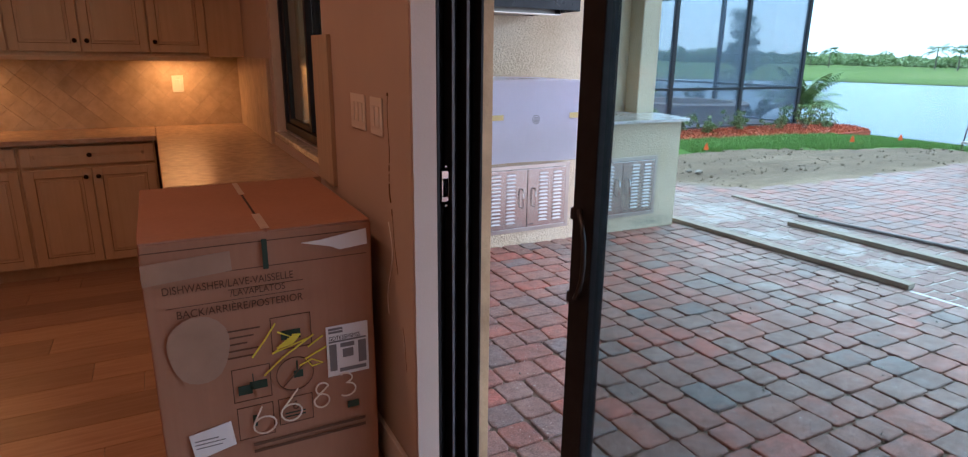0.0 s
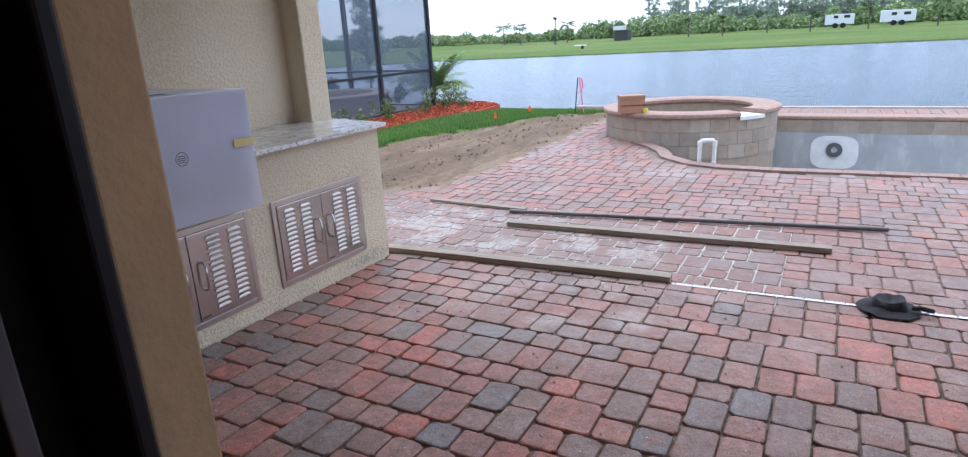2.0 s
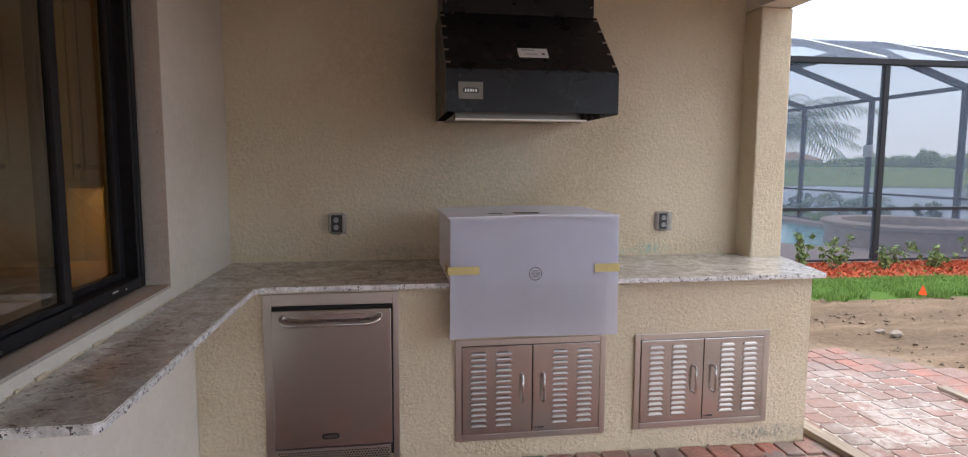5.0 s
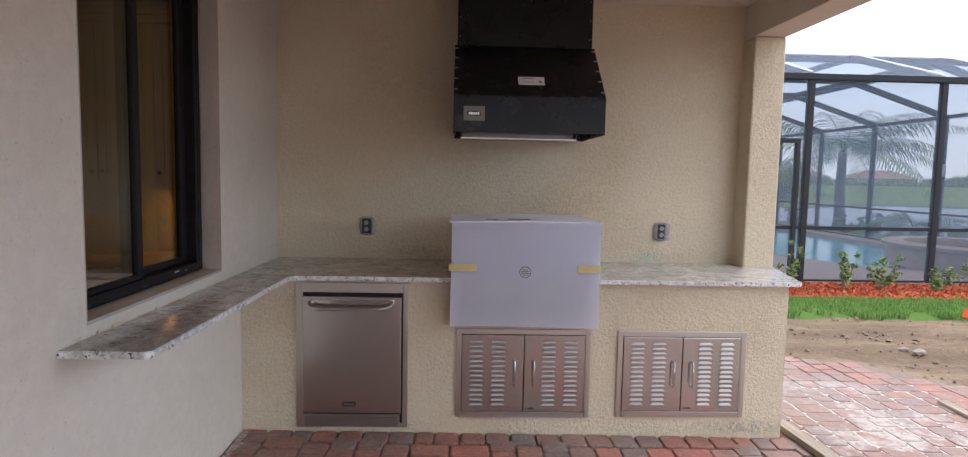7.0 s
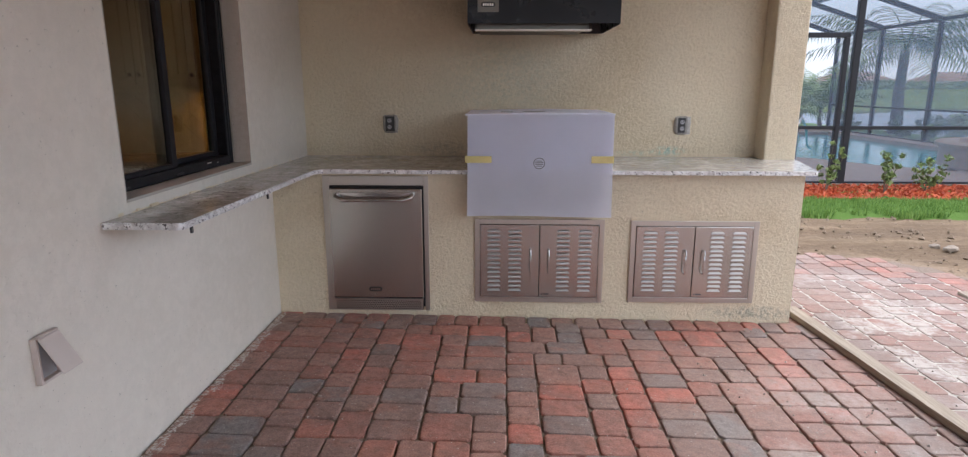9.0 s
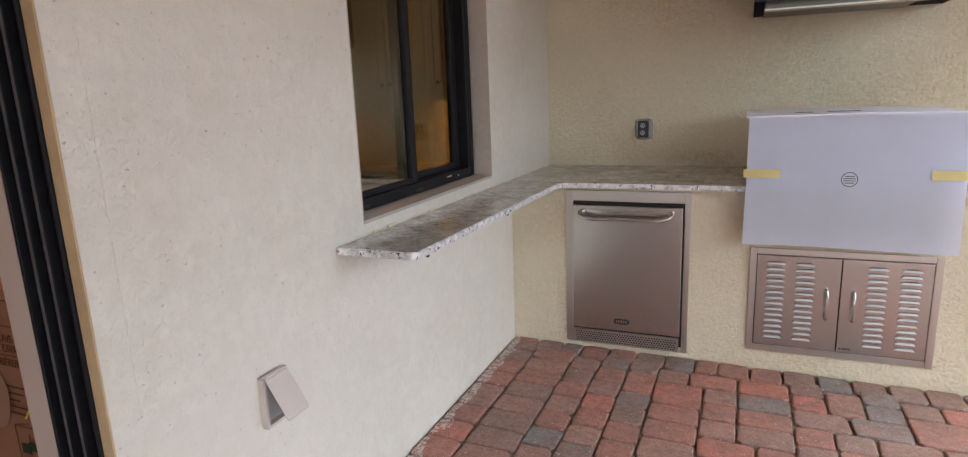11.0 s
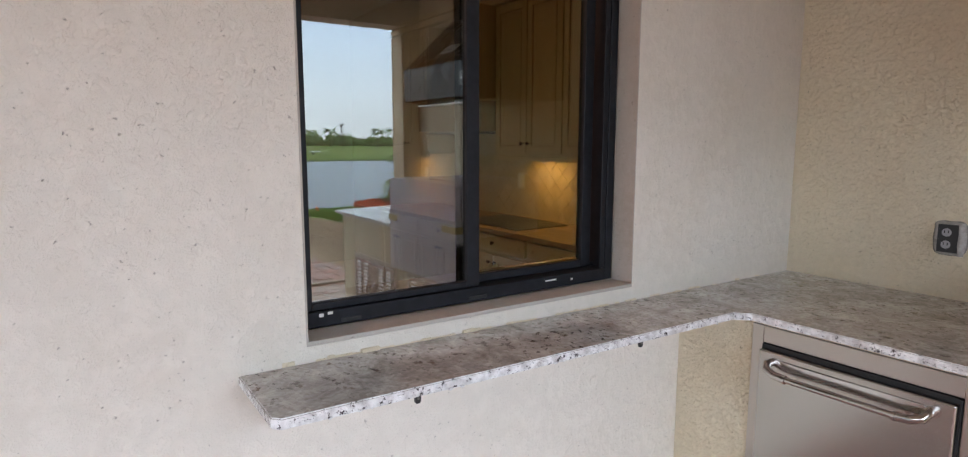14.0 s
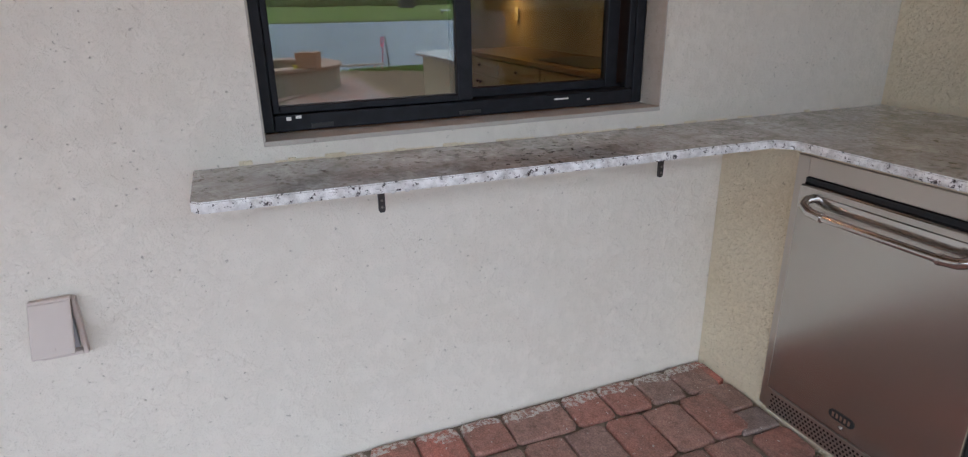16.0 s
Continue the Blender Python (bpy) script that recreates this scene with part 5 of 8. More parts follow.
flap_ = part("flap", boxes(((WX + 0.022, OY - 0.048, OZ - 0.058), (WX + 0.029, OY + 0.042, OZ + 0.074)), bev=0.004, m=fm), PLASTIC_BEIGE, ob)
part("hinge", boxes(((WX + 0.014, OY - 0.046, OZ + 0.077), (WX + 0.030, OY + 0.042, OZ + 0.084)), bev=0.002), PLASTIC_BEIGE, ob)
part("flap_latch", boxes(((WX + 0.029, OY - 0.006, OZ - 0.046), (WX + 0.0305, OY + 0.003, OZ - 0.036)), bev=0.0006, m=fm), PLASTIC_BEIGE, flap_)

# ---- kitchen ----
KY, KB, KU = 4.83, 5.45, 5.12


def raised_panel(bm, a, b, c, d, y, t=0.02):
    """A framed door leaf with a raised field; a..b across, c..d up, its face at y, looking towards -y."""
    w = 0.052
    box(bm, (a, y, c), (a + w, y + t, d), 0.002, 1)
    box(bm, (b - w, y, c), (b, y + t, d), 0.002, 1)
    box(bm, (a + w, y, c), (b - w, y + t, c + w), 0.002, 1)
    box(bm, (a + w, y, d - w), (b - w, y + t, d), 0.002, 1)
    box(bm, (a + w, y + 0.010, c + w), (b - w, y + t, d - w))
    box(bm, (a + w + 0.018, y + 0.003, c + w + 0.018), (b - w - 0.018, y + 0.011, d - w - 0.018), 0.006, 1)


def knob(parent, x, y, z):
    bm = bmesh.new()
    lathe(bm, [(0.0, 0.0), (0.006, 0.0), (0.005, 0.012), (0.014, 0.018), (0.015, 0.024), (0.009, 0.030), (0.0, 0.031)], (0, 0, 0), 10)
    bm.transform(Matrix.Translation((x, y, z)) @ Matrix.Rotation(math.pi / 2, 4, "X"))
    return part("knob", bm, KNOB, parent, "oil-rubbed bronze knob", True)


def glaze_lines(parent, a, b, c, d, y):
    w = 0.052
    L = [((a + w - 0.002, y, c + w), (a + w + 0.003, y + 0.001, d - w)), ((b - w - 0.003, y, c + w), (b - w + 0.002, y + 0.001, d - w)), ((a + w, y, c + w - 0.002), (b - w, y + 0.001, c + w + 0.003)), ((a + w, y, d - w - 0.003), (b - w, y + 0.001, d - w + 0.002))]
    L = [((lo[0], y + 0.0085, lo[2]), (hi[0], y + 0.0098, hi[2])) for lo, hi in L]
    part("glaze", boxes(*L), GLAZE, parent)


def door_leaf(parent, a, b, c, d, y, kx, kz, name="door"):
    bm = bmesh.new()
    raised_panel(bm, a, b, c, d, y)
    bmesh.ops.remove_doubles(bm, verts=bm.verts, dist=1e-4)
    dd = part(name, bm, CABINET, parent)
    glaze_lines(dd, a, b, c, d, y)
    knob(dd, kx, y, kz)
    return dd


def base_cabinet(a, b, label):
    t = thing("base_cabinet", ((a + b) / 2, 5.1, 0), label=label, category="base cabinet", group="kitchen base cabinets")
    part("body", boxes(((a, KY + 0.021, 0.09), (b, KB - 0.002, 0.888)), ((a, KY + 0.08, 0.0), (b, KB - 0.002, 0.0895))), CABINET, t)
    m = (a + b) / 2
    bm = bmesh.new()
    raised_panel(bm, a + 0.012, b - 0.012, 0.752, 0.872, KY)
    dr = part("drawer", bm, CABINET, t)
    knob(dr, m, KY + 0.005, 0.815)
    door_leaf(t, a + 0.012, m - 0.003, 0.098, 0.728, KY, m - 0.035, 0.675)
    door_leaf(t, m + 0.003, b - 0.012, 0.098, 0.728, KY, m + 0.035, 0.675)


for a in (-0.775, -1.535, -2.295, -3.055):
    base_cabinet(a, a + 0.758, "cream glazed base cabinet with a drawer over two raised-panel doors")
pn = thing("peninsula_cabinet", (0.3, 3.9, 0), label="cream painted base run under the counter by the window", category="base cabinet")
part("body", boxes(((0.035, 2.98, 0.0), (WI - 0.032, KY + 0.0, 0.888)), ((0.0, KY + 0.001, 0.0), (WI - 0.032, KB - 0.002, 0.888)), bev=0.002), CABINET, pn)

ct = thing("kitchen_counter", (0.0, 4.8, 0.889), label="polished L-shaped stone kitchen counter", category="countertop")
part("slab", boxes(((-3.06, 4.80, 0.889), (-0.001, KB - 0.0145, 0.922)), bev=0.004), KITCHEN_STONE, ct)
part("slab", boxes(((0.0, 2.915, 0.889), (WI - 0.0135, KB - 0.0145, 0.922)), bev=0.004), KITCHEN_STONE, ct)
cook = thing("cooktop", (-1.2, 5.1, 0.922), label="flat black glass cooktop set in the counter", category="cooktop")
part("glass_top", boxes(((-1.75, 4.88, 0.9225), (-0.95, 5.36, 0.930)), bev=0.003), PLASTIC_BLACK, cook)


def upper_cabinet(a, b, label, two=True, open_=False):
    t = thing("upper_cabinet", ((a + b) / 2, 5.3, 1.43), label=label, category="wall cabinet", group="kitchen wall cabinets")
    zt = 2.56
    if open_:
        part("body", boxes(((a, KU + 0.021, 1.86), (a + 0.018, KB - 0.002, zt)), ((b - 0.018, KU + 0.021, 1.86), (b, KB - 0.002, zt)), ((a + 0.0185, KU + 0.03, 1.86), (b - 0.0185, KB - 0.002, 1.878)), ((a + 0.0185, KU + 0.03, 2.2), (b - 0.0185, KB - 0.002, 2.218)),
                           ((a + 0.0185, KB - 0.02, 1.8785), (b - 0.0185, KB - 0.002, zt))), CABINET, t)
        bm = bmesh.new()
        raised_panel(bm, 0, b - a - 0.01, 1.87, zt - 0.01, 0)
        bm.transform(Matrix.Translation((b, KU + 0.01, 0)) @ Matrix.Rotation(radians(-70), 4, "Z") @ Matrix.Translation((0.0, -0.01, 0)))
        part("door", bm, CABINET, t)
        return t
    part("body", boxes(((a, KU + 0.021, 1.43), (b, KB - 0.002, zt))), CABINET, t)
    n = 2 if two else 1
    w = (b - a) / n
    for k in range(n):
        l, r = a + k * w + 0.005, a + (k + 1) * w - 0.005
        kx = r - 0.03 if k == 0 and two else l + 0.03
        door_leaf(t, l, r, 1.455, zt - 0.02, KU, kx, 1.525)
    return t


upper_cabinet(0.031, 0.40, "narrow cream glazed wall cabinet beside the window", False)
upper_cabinet(-0.766, 0.030, "cream glazed two-door wall cabinet with a lit underside")
upper_cabinet(-1.545, -0.767, "cream glazed two-door wall cabinet")
upper_cabinet(-2.06, -1.56, "wall cabinet above the hood, its door standing open", open_=True)
upper_cabinet(-3.4, -2.62, "cream glazed two-door wall cabinet")
kh = thing("kitchen_hood", (-2.1, 5.2, 1.62), label="stainless kitchen range hood", category="range hood")
part("hood_body", boxes(((-2.56, 4.99, 1.62), (-1.55, KB - 0.002, 1.85)), bev=0.006), STEEL, kh)
part("hood_filter", boxes(((-2.50, 5.03, 1.60), (-1.61, KB - 0.05, 1.619))), PLASTIC_BLACK, kh)
fil = setting("trim", boxes(((0.4005, KU + 0.02, 1.43), (WI - 0.0135, KU + 0.04, 2.56)), ((-3.4, KU - 0.012, 1.400), (-2.62, KU + 0.022, 1.4295)), ((-1.545, KU - 0.012, 1.400), (0.405, KU + 0.022, 1.4295)),
                            ((-3.42, KU - 0.03, 2.561), (WI - 0.0135, KU + 0.05, 2.61)), ((-3.42, KU - 0.06, 2.611), (WI - 0.0135, KU + 0.05, 2.65)), bev=0.003), CABINET, "cream cornice and light rail of the wall cabinets")
for lx, w in ((0.17, 0.32), (-0.37, 0.0), (-1.2, 0.34), (-3.2, 0.34)):
    if w:
        ul = thing("under_cabinet_light", (lx, 5.24, 1.41), label="slim warm under-cabinet light", category="under-cabinet light", group="lights under the wall cabinets")
        part("housing", boxes(((lx - w / 2, 5.22, 1.418), (lx + w / 2, 5.262, 1.429)), bev=0.002), PLASTIC_WHITE, ul)
        part("lens", boxes(((lx - w / 2 + 0.01, 5.225, 1.4145), (lx + w / 2 - 0.01, 5.257, 1.4175))), LAMP_WARM, ul)
for lx, ly in ((-0.6, 2.6), (-2.6, 2.6), (-0.6, 0.2), (-2.6, 0.2)):
    cl = thing("recessed_ceiling_light", (lx, ly, ROOM_Z), label="small round recessed ceiling light, lit warm", category="ceiling light", group="recessed lights in the kitchen ceiling")
    bm = bmesh.new()
    lathe(bm, [(0.075, -0.001), (0.095, -0.001), (0.095, -0.006), (0.078, -0.008), (0.075, -0.001)], (lx, ly, ROOM_Z), 20)
    part("ring", bm, TRIM_WHITE, cl)
    bm = bmesh.new()
    lathe(bm, [(0.0, -0.003), (0.074, -0.003)], (lx, ly, ROOM_Z), 20)
    part("lens", bm, LAMP_WARM, cl)


def plate(at, w, h, normal, label, rockers):
    """A wall plate on the wall whose normal is named; rockers in turn across."""
    p = thing("switch_plate" if rockers > 1 else "wall_socket", at, label=label, category="switch plate" if rockers > 1 else "outlet")
    x, y, z = at
    if normal == "-x":
        part("cover", boxes(((x - 0.006, y - w / 2, z - h / 2), (x, y + w / 2, z + h / 2)), bev=0.0025), PLASTIC_WHITE, p)
        for k in range(rockers):
            c = y + (k - (rockers - 1) / 2) * 0.046
            part("rocker", boxes(((x - 0.0095, c - 0.016, z - 0.033), (x - 0.0062, c + 0.016, z + 0.033)), bev=0.0012), PLASTIC_WHITE, p)
    else:
        part("cover", boxes(((x - w / 2, y - 0.006, z - h / 2), (x + w / 2, y, z + h / 2)), bev=0.0025), PLASTIC_WHITE, p)
        part("rocker", boxes(((x - 0.016, y - 0.0095, z - 0.033), (x + 0.016, y - 0.0062, z + 0.033)), bev=0.0012), PLASTIC_WHITE, p)


plate((0.188, KB - 0.022, 1.23), 0.078, 0.122, "-y", "cream outlet plate on the tiled backsplash", 1)
plate((-1.60, KB - 0.022, 1.22), 0.078, 0.122, "-y", "cream outlet plate on the tiled backsplash", 1)
plate((-3.2, KB - 0.022, 1.22), 0.078, 0.122, "-y", "cream outlet plate on the tiled backsplash", 1)
plate((WI - 0.0125, 2.277, 1.262), 0.165, 0.122, "-x", "white three-gang switch plate on the tan wall", 3)
plate((WI - 0.0125, 2.074, 1.262), 0.118, 0.122, "-x", "white two-gang switch plate near the door", 2)

# hairline crack and hanging cord
bm = bmesh.new()
rng = random.Random(4)


def crack_y(z):
    return 1.915 + 0.055 * min(1.0, (z - 0.76) / 0.26) + 0.004 * math.sin(z * 31)


for za, zb, r in ((1.342, 1.332, 0.0036), (1.330, 1.20, 0.0010), (1.20, 1.125, 0.0015), (1.118, 1.098, 0.0020), (1.09, 1.065, 0.0015), (1.058, 0.998, 0.0030), (0.978, 0.955, 0.0024), (0.953, 0.77, 0.0012), (0.60, 0.45, 0.0010)):
    tube(bm, [(WI - 0.0128, crack_y(za + (zb - za) * j / 4) + rng.uniform(-0.0012, 0.0012), za + (zb - za) * j / 4) for j in range(5)], r, 5)
setting("wall_crack", bm, GLAZE, "dark hairline crack in the drywall")
cd = thing("loose_cord", (WI - 0.03, 1.95, 0.95), label="thin loose white cord hanging beside the carton", category="cord")
bm = bmesh.new()
tube(bm, [(WI - 0.016, 1.985 - 0.03 * math.sin(k * 0.5), 0.93 - k * 0.03) for k in range(12)], 0.0018, 6)
part("strand", bm, PVC, cd, smooth=True)

# ---- dishwasher carton ----
bxw = thing("dishwasher_carton", (0.26, 2.36, 0), label="large brown dishwasher carton with printed panels, labels and torn tape", category="cardboard box")
AX, BX, AY, BY2, TZ = -0.082, 0.584, 2.003, 2.80, 0.942
bm = bmesh.new()
box(bm, (AX, AY, 0.02), (BX, BY2, TZ - 0.006), 0.006, 2)
bmesh.ops.subdivide_edges(bm, edges=[e for e in bm.edges if e.calc_length() > 0.4], cuts=5, use_grid_fill=True)
for v in bm.verts:
    v.co += noise.noise_vector(v.co * 4) * 0.004
part("carton_body", bm, CARDBOARD, bxw)
mid = (AX + BX) / 2 + 0.01
part("top_flap", boxes(((AX + 0.002, AY + 0.001, TZ - 0.005), (mid - 0.004, BY2 - 0.002, TZ + 0.0)), bev=0.0015), CARDBOARD, bxw)
part("top_flap", boxes(((mid + 0.004, AY + 0.001, TZ - 0.005), (BX - 0.002, BY2 - 0.002, TZ + 0.0)), bev=0.0015), CARDBOARD, bxw)
part("seam_tape", boxes(((mid - 0.012, AY + 0.02, TZ + 0.0006), (mid + 0.014, AY + 0.22, TZ + 0.0012))), CLEAR_TAPE, bxw)
part("seam_tape", boxes(((mid - 0.010, AY + 0.55, TZ + 0.0006), (mid + 0.010, BY2 - 0.01, TZ + 0.0012))), CLEAR_TAPE, bxw)
part("seam_gap", boxes(((mid - 0.0035, AY + 0.22, TZ - 0.003), (mid + 0.0035, AY + 0.55, TZ - 0.001)),), INK, bxw)
yf = AY - 0.0068




def frect(a, b, c, d, depth=0.0):
    """A strip on the carton's face: a..b from its left edge, c..d down from its top."""
    return ((AX + a, yf - 0.0008 - depth, TZ - d), (AX + b, yf - depth, TZ - c))


part("flap_fold", boxes(frect(0.004, 0.646, 0.028, 0.031), frect(0.004, 0.646, 0.108, 0.1105)), BROWN_INK, bxw)
part("green_mark", boxes(frect(0.325, 0.341, 0.024, 0.118, 0.001)), INK_GREEN, bxw)
bm = bmesh.new()
prism(bm, [(AX + 0.44, TZ - 0.050), (AX + 0.50, TZ - 0.047), (AX + 0.647, TZ - 0.026), (AX + 0.649, TZ - 0.078), (AX + 0.56, TZ - 0.086), (AX + 0.53, TZ - 0.072)], yf - 0.004, yf - 0.001, "y")
part("torn_label", bm, PAPER, bxw, "torn strip of white label")
bm = bmesh.new()
prism(bm, [(AX + 0.0, TZ - 0.062), (AX + 0.235, TZ - 0.048), (AX + 0.237, TZ - 0.108), (AX + 0.0, TZ - 0.125)], yf - 0.0028, yf - 0.001, "y")
part("clear_tape", bm, FILM_TAPE, bxw, "shiny worn packing tape")
bm = bmesh.new()
prism(bm, [(AX + 0.125 + 0.085 * math.cos(t) * (1 + 0.06 * math.sin(3 * t)), TZ - 0.345 + 0.115 * math.sin(t) * (1 + 0.05 * math.cos(2 * t))) for t in [2 * math.pi * j / 22 for j in range(22)]], yf - 0.002, yf - 0.001, "y")
part("worn_patch", bm, FILM_TAPE, bxw, "dull patch of smeared tape")
flatm = Matrix(((1, 0, 0, 0), (0, 0, -1, yf - 0.0006), (0, 1, 0, 0), (0, 0, 0, 1)))


def letters(body, u, v, size, squash=1.0, mat=BROWN_INK, name="printed_line", tilt=0.0, d=0.001):
    m = Matrix.Translation((AX + u, -d, TZ - v)) @ flatm @ Matrix.Rotation(radians(tilt), 4, "Z")
    return flat_text(name, body, size, m, mat, bxw, squash=squash)


letters("DISHWASHER/LAVE-VAISSELLE", 0.045, 0.158, 0.034, 0.80)
letters("/LAVAPLATOS", 0.225, 0.190, 0.030, 0.85)
letters("BACK/ARRIÈRE/POSTERIOR", 0.075, 0.235, 0.034, 0.88)
part("printed_rule", boxes(frect(0.05, 0.44, 0.200, 0.202), frect(0.22, 0.44, 0.168, 0.170)), BROWN_INK, bxw)


def frame_mark(a, b, c, d, w=0.003):
    return [frect(a, b, c, c + w), frect(a, b, d - w, d), frect(a, a + w, c + w, d - w), frect(b - w, b, c + w, d - w)]


for q in ((0.33, 0.455, 0.28, 0.395), (0.205, 0.32, 0.43, 0.545), (0.21, 0.32, 0.565, 0.68), (0.335, 0.445, 0.565, 0.66)):
    part("printed_frame", boxes(*frame_mark(*q)), BROWN_INK, bxw)
for q in ([(0.22, 0.262, 0.490, 0.522), (0.255, 0.308, 0.482, 0.51), (0.265, 0.268, 0.455, 0.49)], [(0.36, 0.42, 0.33, 0.362)], [(0.39, 0.42, 0.475, 0.50), (0.40, 0.405, 0.44, 0.48)],
          [(0.255, 0.268, 0.60, 0.64)], [(0.355, 0.42, 0.632, 0.636)], [(0.355, 0.42, 0.62, 0.624)], [(0.56, 0.60, 0.63, 0.655)]):
    part("printed_symbol", boxes(*[frect(*z) for z in q]), INK_GREEN, bxw)
bm = bmesh.new()
ring = [2 * math.pi * j / 30 for j in range(31)]
tube(bm, [(AX + 0.395 + 0.058 * math.cos(t), yf - 0.001, TZ - 0.485 + 0.058 * math.sin(t)) for t in ring], 0.0018, 4)
tube(bm, [(AX + 0.355, yf - 0.001, TZ - 0.525), (AX + 0.436, yf - 0.001, TZ - 0.445)], 0.0018, 4)
part("crossed_circle", bm, BROWN_INK, bxw)
letters("6", 0.378, 0.612, 0.045)
bm = bmesh.new()


def stroke(bm, pts, r=0.0028):
    tube(bm, [(AX + u, yf - 0.0022, TZ - v) for u, v in pts], r, 5)


for pts in ([(0.27, 0.40), (0.31, 0.35), (0.345, 0.30)], [(0.35, 0.33), (0.40, 0.36), (0.33, 0.40), (0.44, 0.37)], [(0.30, 0.47), (0.36, 0.42), (0.46, 0.36)], [(0.44, 0.40), (0.49, 0.37)], [(0.50, 0.41), (0.43, 0.44), (0.45, 0.47), (0.485, 0.465), (0.45, 0.445), (0.41, 0.46)]):
    stroke(bm, pts)
for k in range(7):
    stroke(bm, [(0.345 + 0.008 * k, 0.385 - 0.006 * k), (0.395 + 0.004 * k, 0.375 - 0.004 * k)], 0.004)
part("yellow_scrawl", bm, YELLOW, bxw)
bm = bmesh.new()


def curve(c, rx, rz, a0, a1, n=14):
    return [(c[0] + rx * math.cos(radians(a0 + (a1 - a0) * j / n)), c[1] - rz * math.sin(radians(a0 + (a1 - a0) * j / n))) for j in range(n + 1)]


stroke(bm, [(0.285, 0.575)] + curve((0.29, 0.642), 0.035, 0.030, 150, 500), 0.003)
stroke(bm, [(0.40, 0.54)] + curve((0.375, 0.620), 0.033, 0.030, 150, 500), 0.003)
stroke(bm, curve((0.478, 0.560), 0.021, 0.021, 20, 270) + curve((0.474, 0.604), 0.025, 0.024, 90, -200) + [(0.499, 0.552)], 0.003)
stroke(bm, curve((0.555, 0.54), 0.024, 0.018, 130, -80) + curve((0.560, 0.583), 0.030, 0.024, 80, -130), 0.003)
part("chalk_number", bm, CHALK, bxw)
lab = part("shipping_label", boxes(frect(0.50, 0.640, 0.345, 0.525, 0.001)), PAPER, bxw)
letters("GDT635HSMSS", 0.507, 0.395, 0.021, 0.78, INK, "label_code", d=0.0035)
part("label_print", boxes(frect(0.508, 0.555, 0.352, 0.360, 0.0022), frect(0.508, 0.555, 0.363, 0.371, 0.0022), frect(0.508, 0.532, 0.41, 0.505, 0.0022), frect(0.605, 0.632, 0.41, 0.49, 0.0022), frect(0.545, 0.592, 0.41, 0.425, 0.0022),
                          frect(0.552, 0.588, 0.432, 0.462, 0.0022), frect(0.54, 0.63, 0.500, 0.513, 0.0022), frect(0.507, 0.632, 0.398, 0.404, 0.0022)), INK_GREY, lab)
bm = bmesh.new()
prism(bm, [(AX + 0.068, TZ - 0.62), (AX + 0.19, TZ - 0.60), (AX + 0.20, TZ - 0.685), (AX + 0.08, TZ - 0.71)], yf - 0.003, yf - 0.001, "y")
part("paper_note", bm, PAPER, bxw, "small white paper note")
part("note_print", boxes(frect(0.082, 0.15, 0.642, 0.646, 0.003), frect(0.082, 0.17, 0.655, 0.658, 0.003), frect(0.084, 0.16, 0.668, 0.671, 0.003)), INK_GREY, bxw)
for k in range(5):
    part("small_print", boxes(frect(0.20 + 0.005 * (k % 2), 0.30 - 0.02 * (k % 3), 0.30 + k * 0.022, 0.305 + k * 0.022)), BROWN_INK, bxw)
for k in range(2):
    part("small_print", boxes(frect(0.25, 0.62, 0.70 + k * 0.025, 0.711 + k * 0.025)), BROWN_INK, bxw)
part("carton_foot", boxes(((AX + 0.01, AY + 0.01, 0.0), (BX - 0.01, BY2 - 0.01, 0.019))), FURRING, bxw)

# ---- boards, pipe, tape and hat on the paving ----


def lay(name, p, q, w, h, mat, label, category, group=""):
    """A straight piece lying on the paving from p to q."""
    (x0, y0), (x1, y1) = p, q
    z = min(paved(x0), paved(x1)) + 0.003
    t = thing(name, ((x0 + x1) / 2, (y0 + y1) / 2, z), label=label, category=category, group=group)
    L = math.hypot(x1 - x0, y1 - y0)
    a = math.atan2(y1 - y0, x1 - x0) - math.pi / 2
    bm = bmesh.new()
    box(bm, (-w / 2, -L / 2, 0), (w / 2, L / 2, h), 0.003)
    bmesh.ops.subdivide_edges(bm, edges=[e for e in bm.edges if e.calc_length() > 0.5], cuts=14)
    for v in bm.verts:
        n_ = noise.noise_vector(Vector((v.co.x, v.co.y * 1.5, x0)))
        v.co.x += n_.x * 0.006
        if v.co.z > 0.01:
            v.co.z += n_.z * 0.003
    bm.transform(Matrix.Rotation(a, 4, "Z"))
    part("board", bm, mat, t, local=True)
    return t


lay("screed_board", (4.305, 4.50), (4.445, 2.275), 0.085, 0.038, LUMBER, "weathered lumber board lying against the counter's end", "lumber board", "boards on the paving")
lay("screed_board", (5.23, 3.80), (5.355, 1.40), 0.09, 0.04, LUMBER, "weathered lumber board on dusty pavers", "lumber board", "boards on the paving")
lay("screed_board", (5.76, 4.93), (5.69, 3.86), 0.07, 0.022, LUMBER, "short thin lath on dusty pavers", "lumber board", "boards on the paving")
pp = thing("steel_pipe", (5.75, 2.5, -0.03), label="long dull steel pipe on the paving", category="pipe")
bm = bmesh.new()
tube(bm, [(5.57 + 0.40 * k / 10, 3.96 - 2.92 * k / 10, -0.045 + 0.017) for k in range(11)], 0.017, 10)
